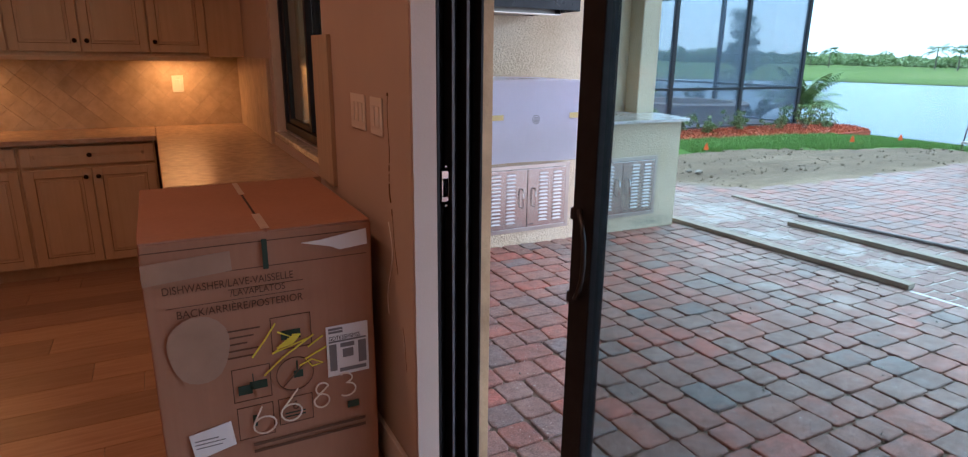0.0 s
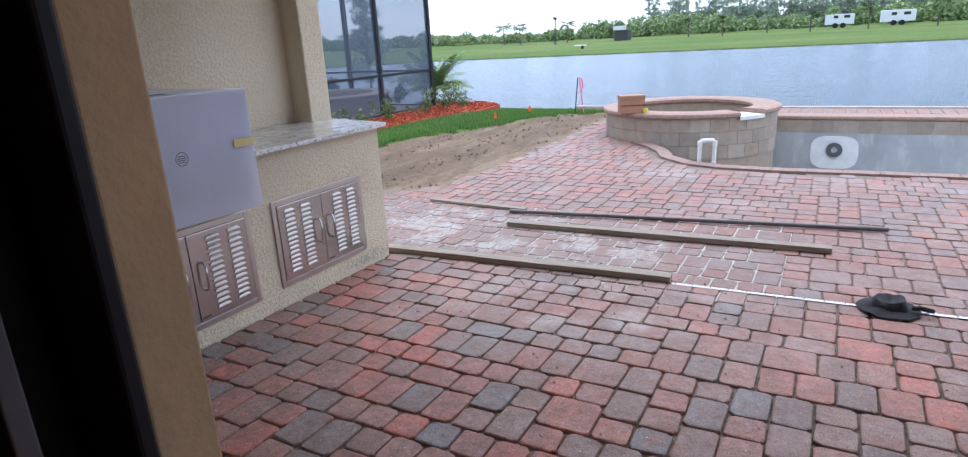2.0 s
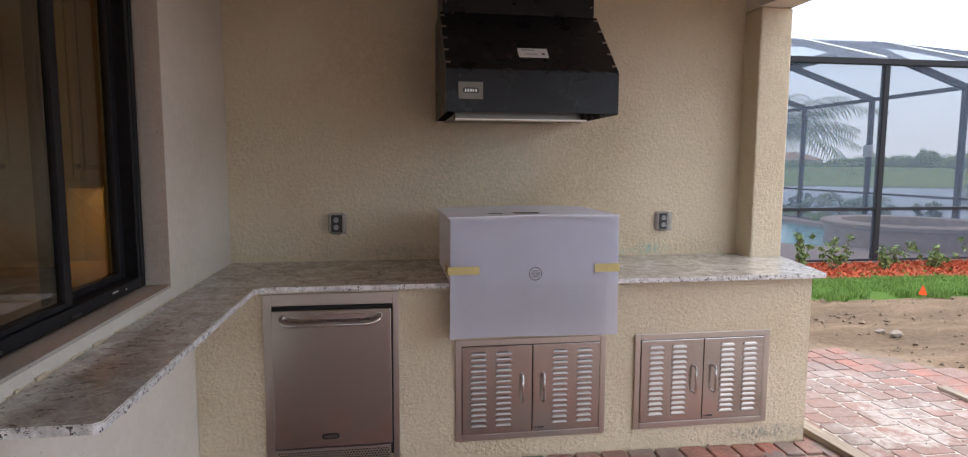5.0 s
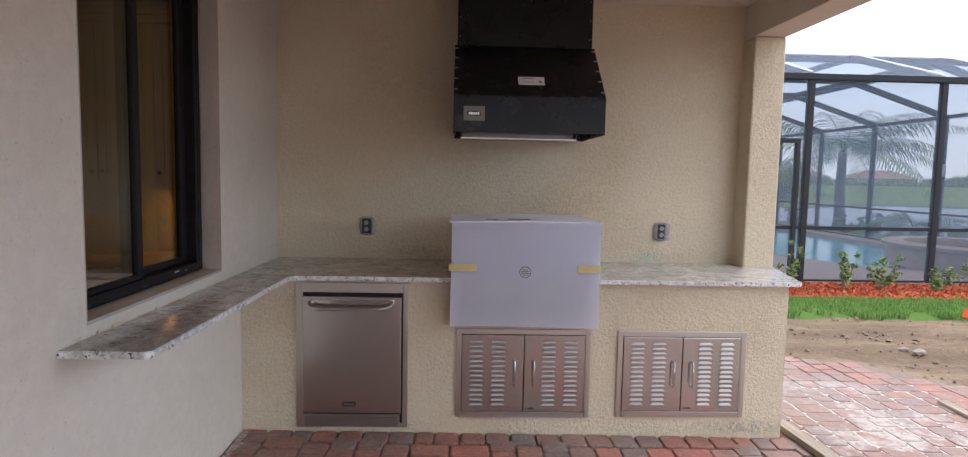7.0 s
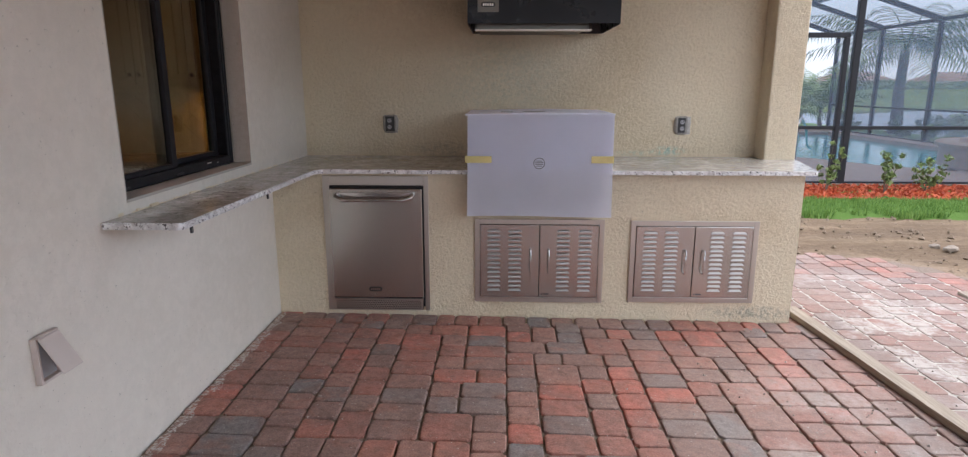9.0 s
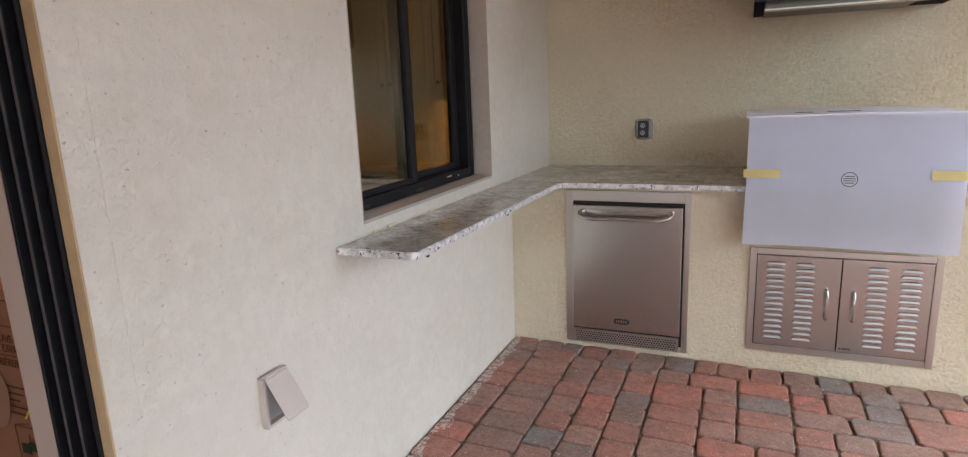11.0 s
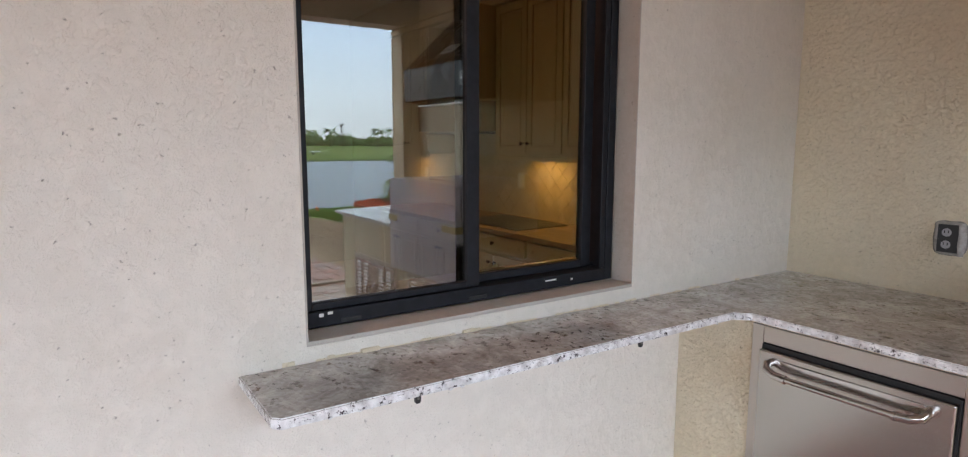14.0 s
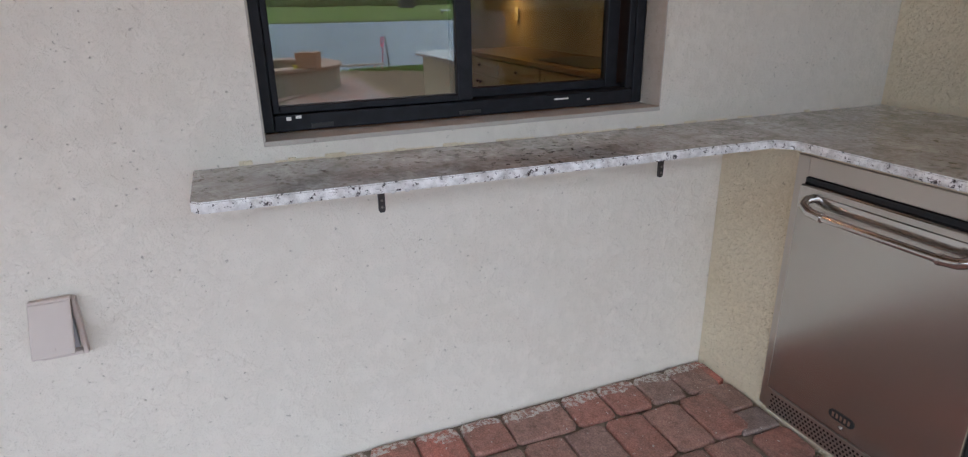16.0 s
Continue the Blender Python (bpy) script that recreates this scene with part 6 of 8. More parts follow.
part("pipe_body", bm, simple("dull_steel", (0.16, 0.145, 0.14), 0.55, 0.4), pp, smooth=True)
tp = thing("measuring_tape", (4.4, 1.4, -0.04), label="extended white measuring tape lying flat across the pavers", category="measuring tape")
p0, p1 = Vector((4.40, 2.26, -0.0395)), Vector((4.52, -0.6, -0.0395))
d = (p1 - p0).normalized()
s = d.cross(Vector((0, 0, 1))) * 0.014
bm = bmesh.new()
for k in range(24):
    a, b = p0.lerp(p1, k / 24), p0.lerp(p1, (k + 1) / 24)
    bm.faces.new([bm.verts.new(v) for v in (a - s, a + s, b + s, b - s)])
bmesh.ops.remove_doubles(bm, verts=bm.verts, dist=1e-5)
bmesh.ops.solidify(bm, geom=bm.faces, thickness=0.0008)
bl = part("blade", bm, PAPER, tp)
bm = bmesh.new()
for k in range(112):
    c = p0 + d * (0.02 + k * 0.0254)
    w = 0.003 if k % 4 else 0.006
    u = s * (0.95 if k % 4 == 0 else 0.55)
    q = Vector((0, 0, 0.0012))
    bm.faces.new([bm.verts.new(v + q) for v in (c - s * 0.95, c - s * 0.95 + u * 1.3, c - s * 0.95 + u * 1.3 + d * w, c - s * 0.95 + d * w)])
tk = part("tick_mark", bm, INK, bl)
tk["kind"] = "stuff"
hat = thing("sun_hat", (4.44, 1.12, -0.04), label="crumpled charcoal brimmed hat on the paving", category="hat")
bm = bmesh.new()
prof = [(0.0, 0.030), (0.04, 0.050), (0.075, 0.055), (0.088, 0.035), (0.092, 0.018), (0.115, 0.012), (0.146, 0.004), (0.148, 0.0), (0.09, 0.006), (0.0, 0.006)]
lathe(bm, prof, (4.44, 1.12, -0.036), 36)
for v in bm.verts:
    r = math.hypot(v.co.x - 4.44, v.co.y - 1.12)
    n_ = noise.noise_vector(v.co * 11)
    v.co.z += abs(n_.z) * 0.030 * (1 if r < 0.11 and v.co.z > -0.02 else 0.35)
    v.co.x += n_.x * 0.022 * (1 if v.co.z > -0.02 else 0.5)
    v.co.y += n_.y * 0.022 * (1 if v.co.z > -0.02 else 0.5)
part("hat_body", bm, FELT, hat, smooth=True)
bm = bmesh.new()
tube(bm, [(4.41, 1.02, -0.005), (4.40, 0.97, 0.005), (4.42, 0.93, -0.01), (4.46, 0.94, -0.025), (4.45, 0.99, -0.012)], 0.012, 8)
part("chin_strap", bm, FELT, hat, smooth=True)

# ---- pool and spa ----
bm = bmesh.new()
va = [bm.verts.new((x, y, -0.07)) for x, y in POOL]
vb = [bm.verts.new((x, y, -1.5)) for x, y in POOL]
n = len(POOL)
for k in range(n):
    bm.faces.new((va[k], va[(k + 1) % n], vb[(k + 1) % n], vb[k]))
bm.faces.new(vb)
setting("pool_shell", bm, PLASTER, "unfinished grey cement pool shell")
patch = thing("pool_light_niche", (11.39, 1.5, -0.45), label="round light niche in a white patch on the grey pool wall", category="pool light")
bm = bmesh.new()
prism(bm, [(1.40 + 0.32 * math.copysign(abs(math.cos(t)) ** 0.6, math.cos(t)), -0.43 + 0.25 * math.copysign(abs(math.sin(t)) ** 0.6, math.sin(t))) for t in [2 * math.pi * j / 24 for j in range(24)]], 11.388, 11.398, "x")
part("white_patch", bm, WHITE_PLASTER, patch)
bm = bmesh.new()
lathe(bm, [(0.045, 0.0), (0.11, 0.0), (0.11, 0.03), (0.05, 0.035), (0.045, 0.0)], (0, 0, 0), 20)
bm.transform(Matrix.Translation((11.386, 1.40, -0.39)) @ Matrix.Rotation(-math.pi / 2, 4, "Y"))
part("niche_ring", bm, simple("grey_fitting", (0.1, 0.1, 0.1), 0.5), patch, smooth=True)
cope = setting("pool_coping", boxes(((11.385, -7.0, 0.055), (11.72, 2.6, 0.115)), bev=0.022), COPING, "salmon bullnose coping of the raised pool wall")
beamw = setting("pool_beam", boxes(((11.42, -7.0, -0.5), (13.2, 2.6, 0.054))), PLASTER, "raised pool beam")
setting("far_border", boxes(((12.72, -7.0, 0.055), (12.86, 6.0, 0.10)), ((11.722, -7.0, 0.055), (12.719, 2.6, 0.072)), bev=0.004), simple("pale_concrete", (0.42, 0.35, 0.30), 0.9, var=0.15), "pale concrete border behind the pool")
# near coping follows the pool's edge
edge = [(9.62, 3.78), (9.3, 3.5), (8.95, 3.28), (8.6, 3.15), (8.3, 2.85), (8.18, 2.5), (8.15, 2.0), (8.25, 0.0), (8.35, -7.0)]
fine = []
for (ax, ay), (bx_, by_) in zip(edge, edge[1:]):
    m_ = max(1, int(math.hypot(bx_ - ax, by_ - ay) / 0.3))
    fine += [(ax + (bx_ - ax) * j / m_, ay + (by_ - ay) * j / m_) for j in range(m_)]
fine.append(edge[-1])
for k in range(len(fine) - 1):
    (ax, ay), (bx_, by_) = fine[k], fine[k + 1]
    L = math.hypot(bx_ - ax, by_ - ay)
    nx, ny = (by_ - ay) / L, -(bx_ - ax) / L
    px, py = (fine[k - 1] if k else (ax, ay))
    pl = math.hypot(bx_ - px, by_ - py)
    mx, my = (by_ - py) / pl, -(bx_ - px) / pl
    qx, qy = fine[min(k + 2, len(fine) - 1)]
    ql = math.hypot(qx - ax, qy - ay)
    ox, oy = (qy - ay) / ql, -(qx - ax) / ql
    w = 0.19
    bm = bmesh.new()
    g = 0.003
    dx, dy = (bx_ - ax) / L * g, (by_ - ay) / L * g
    prism(bm, [(ax + dx - 0.03 * mx * -1, ay + dy + 0.03 * my), (bx_ - dx + 0.03 * ox, by_ - dy + 0.03 * oy), (bx_ - dx + w * ox, by_ - dy + w * oy), (ax + dx + w * mx, ay + dy + w * my)], -0.09, -0.036)
    c = part("coping_stone", bm, COPING_EDGE, cope)
SC, SR = (10.74, 3.42), 1.25
spa = thing("spa", (SC[0], SC[1], -0.05), label="round raised spa faced with tan stone tiles under a bullnose cap", category="spa")
bm = bmesh.new()
lathe(bm, [(SR - 0.02, -1.4), (SR - 0.02, 0.29), (SR - 0.30, 0.29), (SR - 0.30, -0.6), (0.0, -0.6)], (*SC, 0), 48)
part("spa_wall", bm, STONE, spa)
bm = bmesh.new()
lathe(bm, [(SR - 0.33, 0.291), (SR + 0.02, 0.291), (SR + 0.045, 0.305), (SR + 0.05, 0.33), (SR + 0.04, 0.352), (SR + 0.01, 0.362), (SR - 0.31, 0.362), (SR - 0.345, 0.345), (SR - 0.345, 0.305), (SR - 0.33, 0.291)], (*SC, 0), 60, radians(-118), radians(222))
bmesh.ops.holes_fill(bm, edges=[e for e in bm.edges if e.is_boundary])
cap = part("spa_cap", bm, COPING, spa, "tan bullnose cap", True)
bm = bmesh.new()
lathe(bm, [(SR - 0.33, 0.25), (SR + 0.035, 0.25), (SR + 0.035, 0.297), (SR - 0.33, 0.305), (SR - 0.33, 0.25)], (*SC, 0), 10, radians(-138), radians(-118))
part("spillway", bm, WHITE_PLASTER, spa, "white spillway notch", True)
rng = random.Random(8)
for row in range(3):
    z0_, z1_ = 0.288 - row * 0.185, 0.288 - row * 0.185 - 0.181
    nn = 30
    off = (row % 2) * 0.5
    for j in range(nn):
        a0, a1 = 2 * math.pi * (j + off) / nn, 2 * math.pi * (j + off + 0.985) / nn
        am = (a0 + a1) / 2
        if math.cos(am) > 0.35:
            continue
        bm = bmesh.new()
        o = SR + rng.uniform(-0.002, 0.003)
        ps = []
        for a in (a0, am, a1):
            ps.append([bm.verts.new((SC[0] + r * math.cos(a), SC[1] + r * math.sin(a), z)) for r, z in ((SR - 0.021, z1_), (o, z1_), (o, z0_), (SR - 0.021, z0_))])
        for p, q in zip(ps, ps[1:]):
            for k in range(3):
                bm.faces.new((p[k], q[k], q[k + 1], p[k + 1]))
        bm.faces.new(ps[0])
        bm.faces.new(ps[-1][::-1])
        part("stone_tile", bm, STONE, spa)
for row, (z0_, z1_) in enumerate(((0.05, -0.135),)):
    for k in range(24):
        a = 2.35 - k * 0.305
        bm = boxes(((11.395 + rng.uniform(0, 0.003), a - 0.30, z1_), (11.418, a, z0_)))
        part("stone_tile", bm, STONE, beamw)
sb = thing("small_carton", (9.62, 4.10, 0.362), label="small brown carton on the spa's cap", category="cardboard box")
M = Matrix.Translation((9.66, 4.02, 0.363)) @ Matrix.Rotation(radians(-62), 4, "Z")
part("carton_body", boxes(((-0.17, -0.12, 0.0), (0.17, 0.12, 0.235)), bev=0.004, m=M), CARDBOARD, sb)
part("box_lid", boxes(((-0.175, -0.125, 0.195), (0.175, 0.125, 0.245)), bev=0.004, m=M), CARDBOARD, sb)
part("carton_tape", boxes(((-0.171, -0.1225, 0.10), (0.171, -0.1212, 0.115)), m=M), BROWN_INK, sb)
yc = thing("yellow_cup", (9.56, 3.78, 0.362), label="small yellow-orange cup on the spa's cap", category="cup")
bm = bmesh.new()
lathe(bm, [(0, 0), (0.028, 0), (0.036, 0.06), (0.032, 0.06), (0.0, 0.01)], (9.62, 3.80, 0.363), 12)
part("cup_body", bm, YELLOW, yc, smooth=True)
pv = thing("pvc_stub", (8.2, 2.75, -0.05), label="white plastic pipe loop standing up at the pool's edge", category="pipe")
bm = bmesh.new()
ax, ay, bx_, by_ = 8.30, 2.81, 8.34, 2.65
tube(bm, [(ax, ay, -0.1), (ax, ay, 0.18), (ax + 0.005, ay - 0.02, 0.205), (bx_, by_ + 0.02, 0.21), (bx_, by_, 0.185), (bx_, by_, -0.1)], 0.024, 10)
for c in ((ax, ay, 0.17), (bx_, by_, 0.17)):
    tube(bm, [(c[0], c[1], c[2] - 0.03), (c[0], c[1], c[2] + 0.03)], 0.031, 10)
part("pipe_run", bm, PVC, pv, smooth=True)

# ---- flags, stakes ----


def flag(x, y, z, h=0.28, label="small orange marker flag in the turf's edge"):
    t = thing("marker_flag", (x, y, z), label=label, category="marker flag", group="orange marker flags")
    bm = bmesh.new()
    tube(bm, [(x, y, z), (x, y, z + h)], 0.002, 4)
    part("wire", bm, STEEL, t)
    bm = bmesh.new()
    prism(bm, [(0, 0.0), (0.085, 0.0), (0.062, 0.08), (0.04, 0.125), (0.012, 0.06)], -0.001, 0.001, "y")
    bm.transform(Matrix.Translation((x - 0.03, y, z + h - 0.14)) @ Matrix.Rotation(radians(-45), 4, "Z"))
    part("flag_sheet", bm, ORANGE, t)


flag(8.25, 7.72, -0.08, 0.20)
flag(11.43, 7.2, -0.08, 0.24)
flag(12.7, 7.05, -0.10, 0.24)
flag(14.5, 6.2, -0.28, 0.2)
flag(15.0, -1.8, -0.33, 0.22, "orange marker flag by the lake's edge")
st = thing("survey_stakes", (13.3, 6.15, -0.1), label="pair of thin leaning stakes with pink ribbon", category="stake")
bm = bmesh.new()
tube(bm, [(13.3, 6.25, -0.15), (13.35, 6.20, 0.62)], 0.012, 6)
part("stake", bm, simple("dark_wood_stake", (0.08, 0.04, 0.03), 0.8), st)
bm = bmesh.new()
tube(bm, [(13.38, 6.08, -0.15), (13.33, 6.16, 0.62)], 0.012, 6)
tube(bm, [(13.32, 6.12, 0.62), (13.33, 6.08, 0.50), (13.34, 6.1, 0.40)], 0.018, 5)
part("ribboned_stake", bm, RIBBON, st)

# ---- neighbour's screened pool ----
CX1, CY0, CH = 13.75, 10.1, 3.12
cage = tagged(thing("screen_enclosure", (10, CY0, 0)), "dark bronze framed insect-screen enclosure round the neighbour's pool", "screen enclosure")
PX = (5.45, 7.55, 9.65, 11.75, CX1)
PY = (12.65, 15.2, 17.75, 20.3, 22.85)
for x in PX:
    part("post", boxes(((x - 0.045, CY0 - 0.03, -0.05), (x + 0.045, CY0 + 0.06, CH)), bev=0.004), CAGE, cage)
for y in PY:
    part("post", boxes(((CX1 - 0.05, y - 0.05, -0.05), (CX1 + 0.05, y + 0.05, CH)), bev=0.004), CAGE, cage)
part("wall_rail", boxes(((PX[0], CY0 - 0.02, 0.82), (CX1 - 0.046, CY0 + 0.03, 0.87)), bev=0.003), CAGE, cage)
part("wall_rail", boxes(((CX1 - 0.03, CY0 + 0.061, 0.82), (CX1 + 0.03, PY[-1], 0.87)), bev=0.003), CAGE, cage)
part("eave_rail", boxes(((PX[0], CY0 - 0.05, CH), (CX1 + 0.05, CY0 + 0.08, CH + 0.09)), bev=0.004), CAGE, cage)
part("eave_rail", boxes(((CX1 - 0.05, CY0 + 0.081, CH), (CX1 + 0.05, PY[-1], CH + 0.09)), bev=0.004), CAGE, cage)
part("base_rail", boxes(((PX[0], CY0 - 0.02, -0.02), (CX1, CY0 + 0.03, 0.03)), ((CX1 - 0.025, CY0, -0.02), (CX1 + 0.025, PY[-1], 0.03)), bev=0.003), CAGE, cage)
RUN, RISE = 2.4, 0.82
for x in PX[:-1]:
    bm = bmesh.new()
    tube(bm, [(x, CY0, CH + 0.04), (x, CY0 + RUN, CH + RISE), (x, PY[-1], CH + RISE)], 0.07, 4)
    part("roof_beam", bm, CAGE, cage)
for y in PY:
    bm = bmesh.new()
    tube(bm, [(CX1, y, CH + 0.04), (CX1 - RUN, y, CH + RISE), (PX[0], y, CH + RISE)], 0.085, 4)
    part("roof_beam", bm, CAGE, cage)
bm = bmesh.new()
tube(bm, [(CX1, CY0, CH + 0.04), (CX1 - RUN, CY0 + RUN, CH + RISE)], 0.07, 4)
tube(bm, [(PX[0], CY0 + RUN, CH + RISE), (CX1 - RUN, CY0 + RUN, CH + RISE), (CX1 - RUN, PY[-1], CH + RISE)], 0.05, 4)
part("ridge_beam", bm, CAGE, cage)


def quad(pts):
    bm = bmesh.new()
    bm.faces.new([bm.verts.new(p) for p in pts])
    return bm


for a, b in zip(PX, PX[1:]):
    part("screen_panel", quad([(a + 0.046, CY0 + 0.01, 0.03), (b - 0.046, CY0 + 0.01, 0.03), (b - 0.046, CY0 + 0.01, 0.82), (a + 0.046, CY0 + 0.01, 0.82)]), SCREEN, cage)
    part("screen_panel", quad([(a + 0.046, CY0 + 0.01, 0.87), (b - 0.046, CY0 + 0.01, 0.87), (b - 0.046, CY0 + 0.01, CH), (a + 0.046, CY0 + 0.01, CH)]), SCREEN, cage)
    c = min(b, CX1 - RUN)
    part("roof_screen", quad([(a, CY0, CH + 0.1), (b, CY0, CH + 0.1), (c, CY0 + RUN, CH + RISE + 0.06), (min(a, CX1 - RUN), CY0 + RUN, CH + RISE + 0.06)]) if c > min(a, CX1 - RUN) else quad([(a, CY0, CH + 0.1), (b, CY0, CH + 0.1), (c, CY0 + RUN, CH + RISE + 0.06)]), SCREEN, cage)
YS = (CY0,) + PY
for a, b in zip(YS, YS[1:]):
    part("screen_panel", quad([(CX1, a + 0.05, 0.03), (CX1, b - 0.05, 0.03), (CX1, b - 0.05, 0.82), (CX1, a + 0.05, 0.82)]), SCREEN, cage)
    part("screen_panel", quad([(CX1, a + 0.05, 0.87), (CX1, b - 0.05, 0.87), (CX1, b - 0.05, CH), (CX1, a + 0.05, CH)]), SCREEN, cage)
    a2 = max(a, CY0 + RUN)
    part("roof_screen", quad([(CX1, a, CH + 0.1), (CX1, b, CH + 0.1), (CX1 - RUN, b, CH + RISE + 0.06), (CX1 - RUN, a2, CH + RISE + 0.06)]), SCREEN, cage)
    part("roof_screen", quad([(PX[0], a2, CH + RISE + 0.06), (CX1 - RUN, a2, CH + RISE + 0.06), (CX1 - RUN, b, CH + RISE + 0.06), (PX[0], b, CH + RISE + 0.06)]), SCREEN, cage)
# White paint stands for the reflection along the roof screen's splines.
for x in (7.55, 9.65, 11.4):
    bm = bmesh.new()
    tube(bm, [(x, CY0 + 0.02, CH + 0.13), (x, CY0 + RUN, CH + RISE + 0.09)], 0.014, 4)
    part("glinting_spline", bm, TRIM_WHITE, cage)
dp = part("door_frame", boxes(((6.42, CY0 - 0.035, 0), (6.50, CY0 + 0.05, 2.15)), ((7.36, CY0 - 0.035, 0), (7.42, CY0 + 0.05, 2.15)), ((6.42, CY0 - 0.035, 2.151), (7.42, CY0 + 0.05, 2.22)), bev=0.003), CAGE, cage)
part("speaker_box", boxes(((CX1 - 0.09, 15.1, 1.75), (CX1 + 0.02, 15.3, 2.05)), bev=0.004), PLASTIC_GREY, cage)

DECK = [(3.0, CY0 - 0.06), (CX1 + 0.35, CY0 - 0.06), (CX1 + 0.35, 24), (3.0, 24)]
BASIN = [(6.8, 15.2), (8.8, 13.6), (9.6, 12.3), (10.4, 11.6), (10.9, 12.6), (11.6, 13.4), (13.1, 14.6), (13.1, 21.5), (8.0, 21.5)]
bm = bmesh.new()


def ring_of(bm, pts, z):
    vs = [bm.verts.new((x, y, z)) for x, y in pts]
    return vs, [bm.edges.new((vs[k], vs[(k + 1) % len(vs)])) for k in range(len(vs))]


o_v, o_e = ring_of(bm, DECK, 0.0)
i_v, i_e = ring_of(bm, BASIN, 0.0)
bmesh.ops.triangle_fill(bm, edges=o_e + i_e, use_beauty=True)
bmesh.ops.recalc_face_normals(bm, faces=bm.faces)
for vs in (o_v, i_v):
    lo = [bm.verts.new((v.co.x, v.co.y, -0.4)) for v in vs]
    for k in range(len(vs)):
        j = (k + 1) % len(vs)
        bm.faces.new((vs[k], vs[j], lo[j], lo[k]))
setting("neighbour_deck", bm, simple("brown_deck_paver", (0.24, 0.185, 0.16), 0.85, var=0.18, scale=6, bump=0.002), "brown paver pool deck")
bm = bmesh.new()
prism(bm, BASIN, -0.39, -0.10)
setting("pool_water", bm, POOL_WATER, "turquoise pool water")
ns = thing("neighbour_spa", (11.9, 11.9, 0), label="low round brown spa wall inside the screen enclosure", category="spa")
bm = bmesh.new()
lathe(bm, [(1.45, 0.0), (1.45, 0.36), (1.52, 0.37), (1.53, 0.43), (1.50, 0.45), (1.15, 0.45), (1.12, 0.40), (1.15, 0.2), (0, 0.2)], (12.0, 12.0, 0.001), 40)
part("spa_wall", bm, simple("brown_coping", (0.25, 0.19, 0.155), 0.8, var=0.15), ns, smooth=True)
ld = thing("pool_handrail", (8.0, 13.4, 0), label="curved stainless pool handrail", category="handrail")
bm = bmesh.new()
tube(bm, [(8.3, 13.3, 0.0), (8.32, 13.35, 0.7), (8.5, 13.6, 0.82), (8.8, 14.0, 0.6), (9.0, 14.3, 0.2), (9.2, 14.5, 0.1)], 0.025, 8)
part("rail_tube", bm, STEEL, ld, smooth=True)

# ---- planting ----


def leaves(centre_fn, count, size, seed, flat=0.6):
    """Random small leaves; returns vertices and faces."""
    rg = np.random.default_rng(seed)
    c = centre_fn(rg, count)
    count = len(c)
    a = rg.normal(size=(count, 3))
    a /= np.linalg.norm(a, axis=1)[:, None]
    b = rg.normal(size=(count, 3))
    b -= (a * b).sum(1)[:, None] * a
    b /= np.linalg.norm(b, axis=1)[:, None]
    s = (size * rg.uniform(0.6, 1.4, count))[:, None]
    v = np.stack([c - a * s, c + b * s * 0.42, c + a * s, c - b * s * 0.42], 1).reshape(-1, 3)
    f = np.arange(count * 4).reshape(-1, 4)
    return v, f


def crown(name, blobs, per, size, mat, parent, seed):
    """A crown of leaves round several uneven clumps (x, y, z, r)."""
    def fn(rg, n):
        out = []
        for (x, y, z, r) in blobs:
            d = rg.normal(size=(per, 3))
            d /= np.linalg.norm(d, axis=1)[:, None]
            rad = r * rg.uniform(0.25, 1.08, (per, 1)) ** 0.6
            out.append(np.array([x, y, z]) + d * rad * [1, 1, 0.8])
        return np.concatenate(out)
    v, f = leaves(fn, 0, size, seed)
    ob = raw(name, v.tolist(), f.tolist(), mat, parent)
    return ob


def shrub(x, y, z, h, r, seed, label, per=60, size=0.045):
    t = thing("shrub", (x, y, z), label=label, category="shrub", group="young shrubs in the mulch bed")
    rg = random.Random(seed)
    bm = bmesh.new()
    blobs = []
    for k in range(7):
        a = rg.uniform(0, 6.28)
        rr = rg.uniform(0.2, 1.0) * r
        top = (rr * math.cos(a), rr * math.sin(a), h * rg.uniform(0.4, 1.05))
        tube(bm, [(0, 0, 0), (top[0] * 0.5, top[1] * 0.5, top[2] * 0.55), top], 0.006, 5, taper=0.002)
        for u in (0.45, 0.7, 0.95):
            blobs.append((top[0] * u, top[1] * u, top[2] * u, r * rg.uniform(0.12, 0.24)))
    part("stem", bm, BARK, t, local=True)
    crown("foliage", blobs, per // 3, size, LEAF, t, seed)
    return t


bed = [(7.0, 9.45, 0.75, 0.22), (7.75, 9.3, 0.62, 0.25), (8.45, 9.5, 0.55, 0.3), (9.25, 9.4, 0.42, 0.34), (10.1, 9.5, 0.42, 0.34), (11.1, 9.5, 0.48, 0.36), (12.1, 9.3, 0.6, 0.42), (12.9, 9.2, 0.62, 0.42), (13.6, 9.1, 0.55, 0.4), (14.0, 9.7, 0.6, 0.45)]
for k, (x, y, h, r) in enumerate(bed):
    shrub(x, y, -0.06 if x < 13 else -0.12, h, r, 20 + k, "young leafy green shrub on red mulch beside the screen" if h < 0.7 else "taller spindly green shrub on red mulch", 45, 0.036)

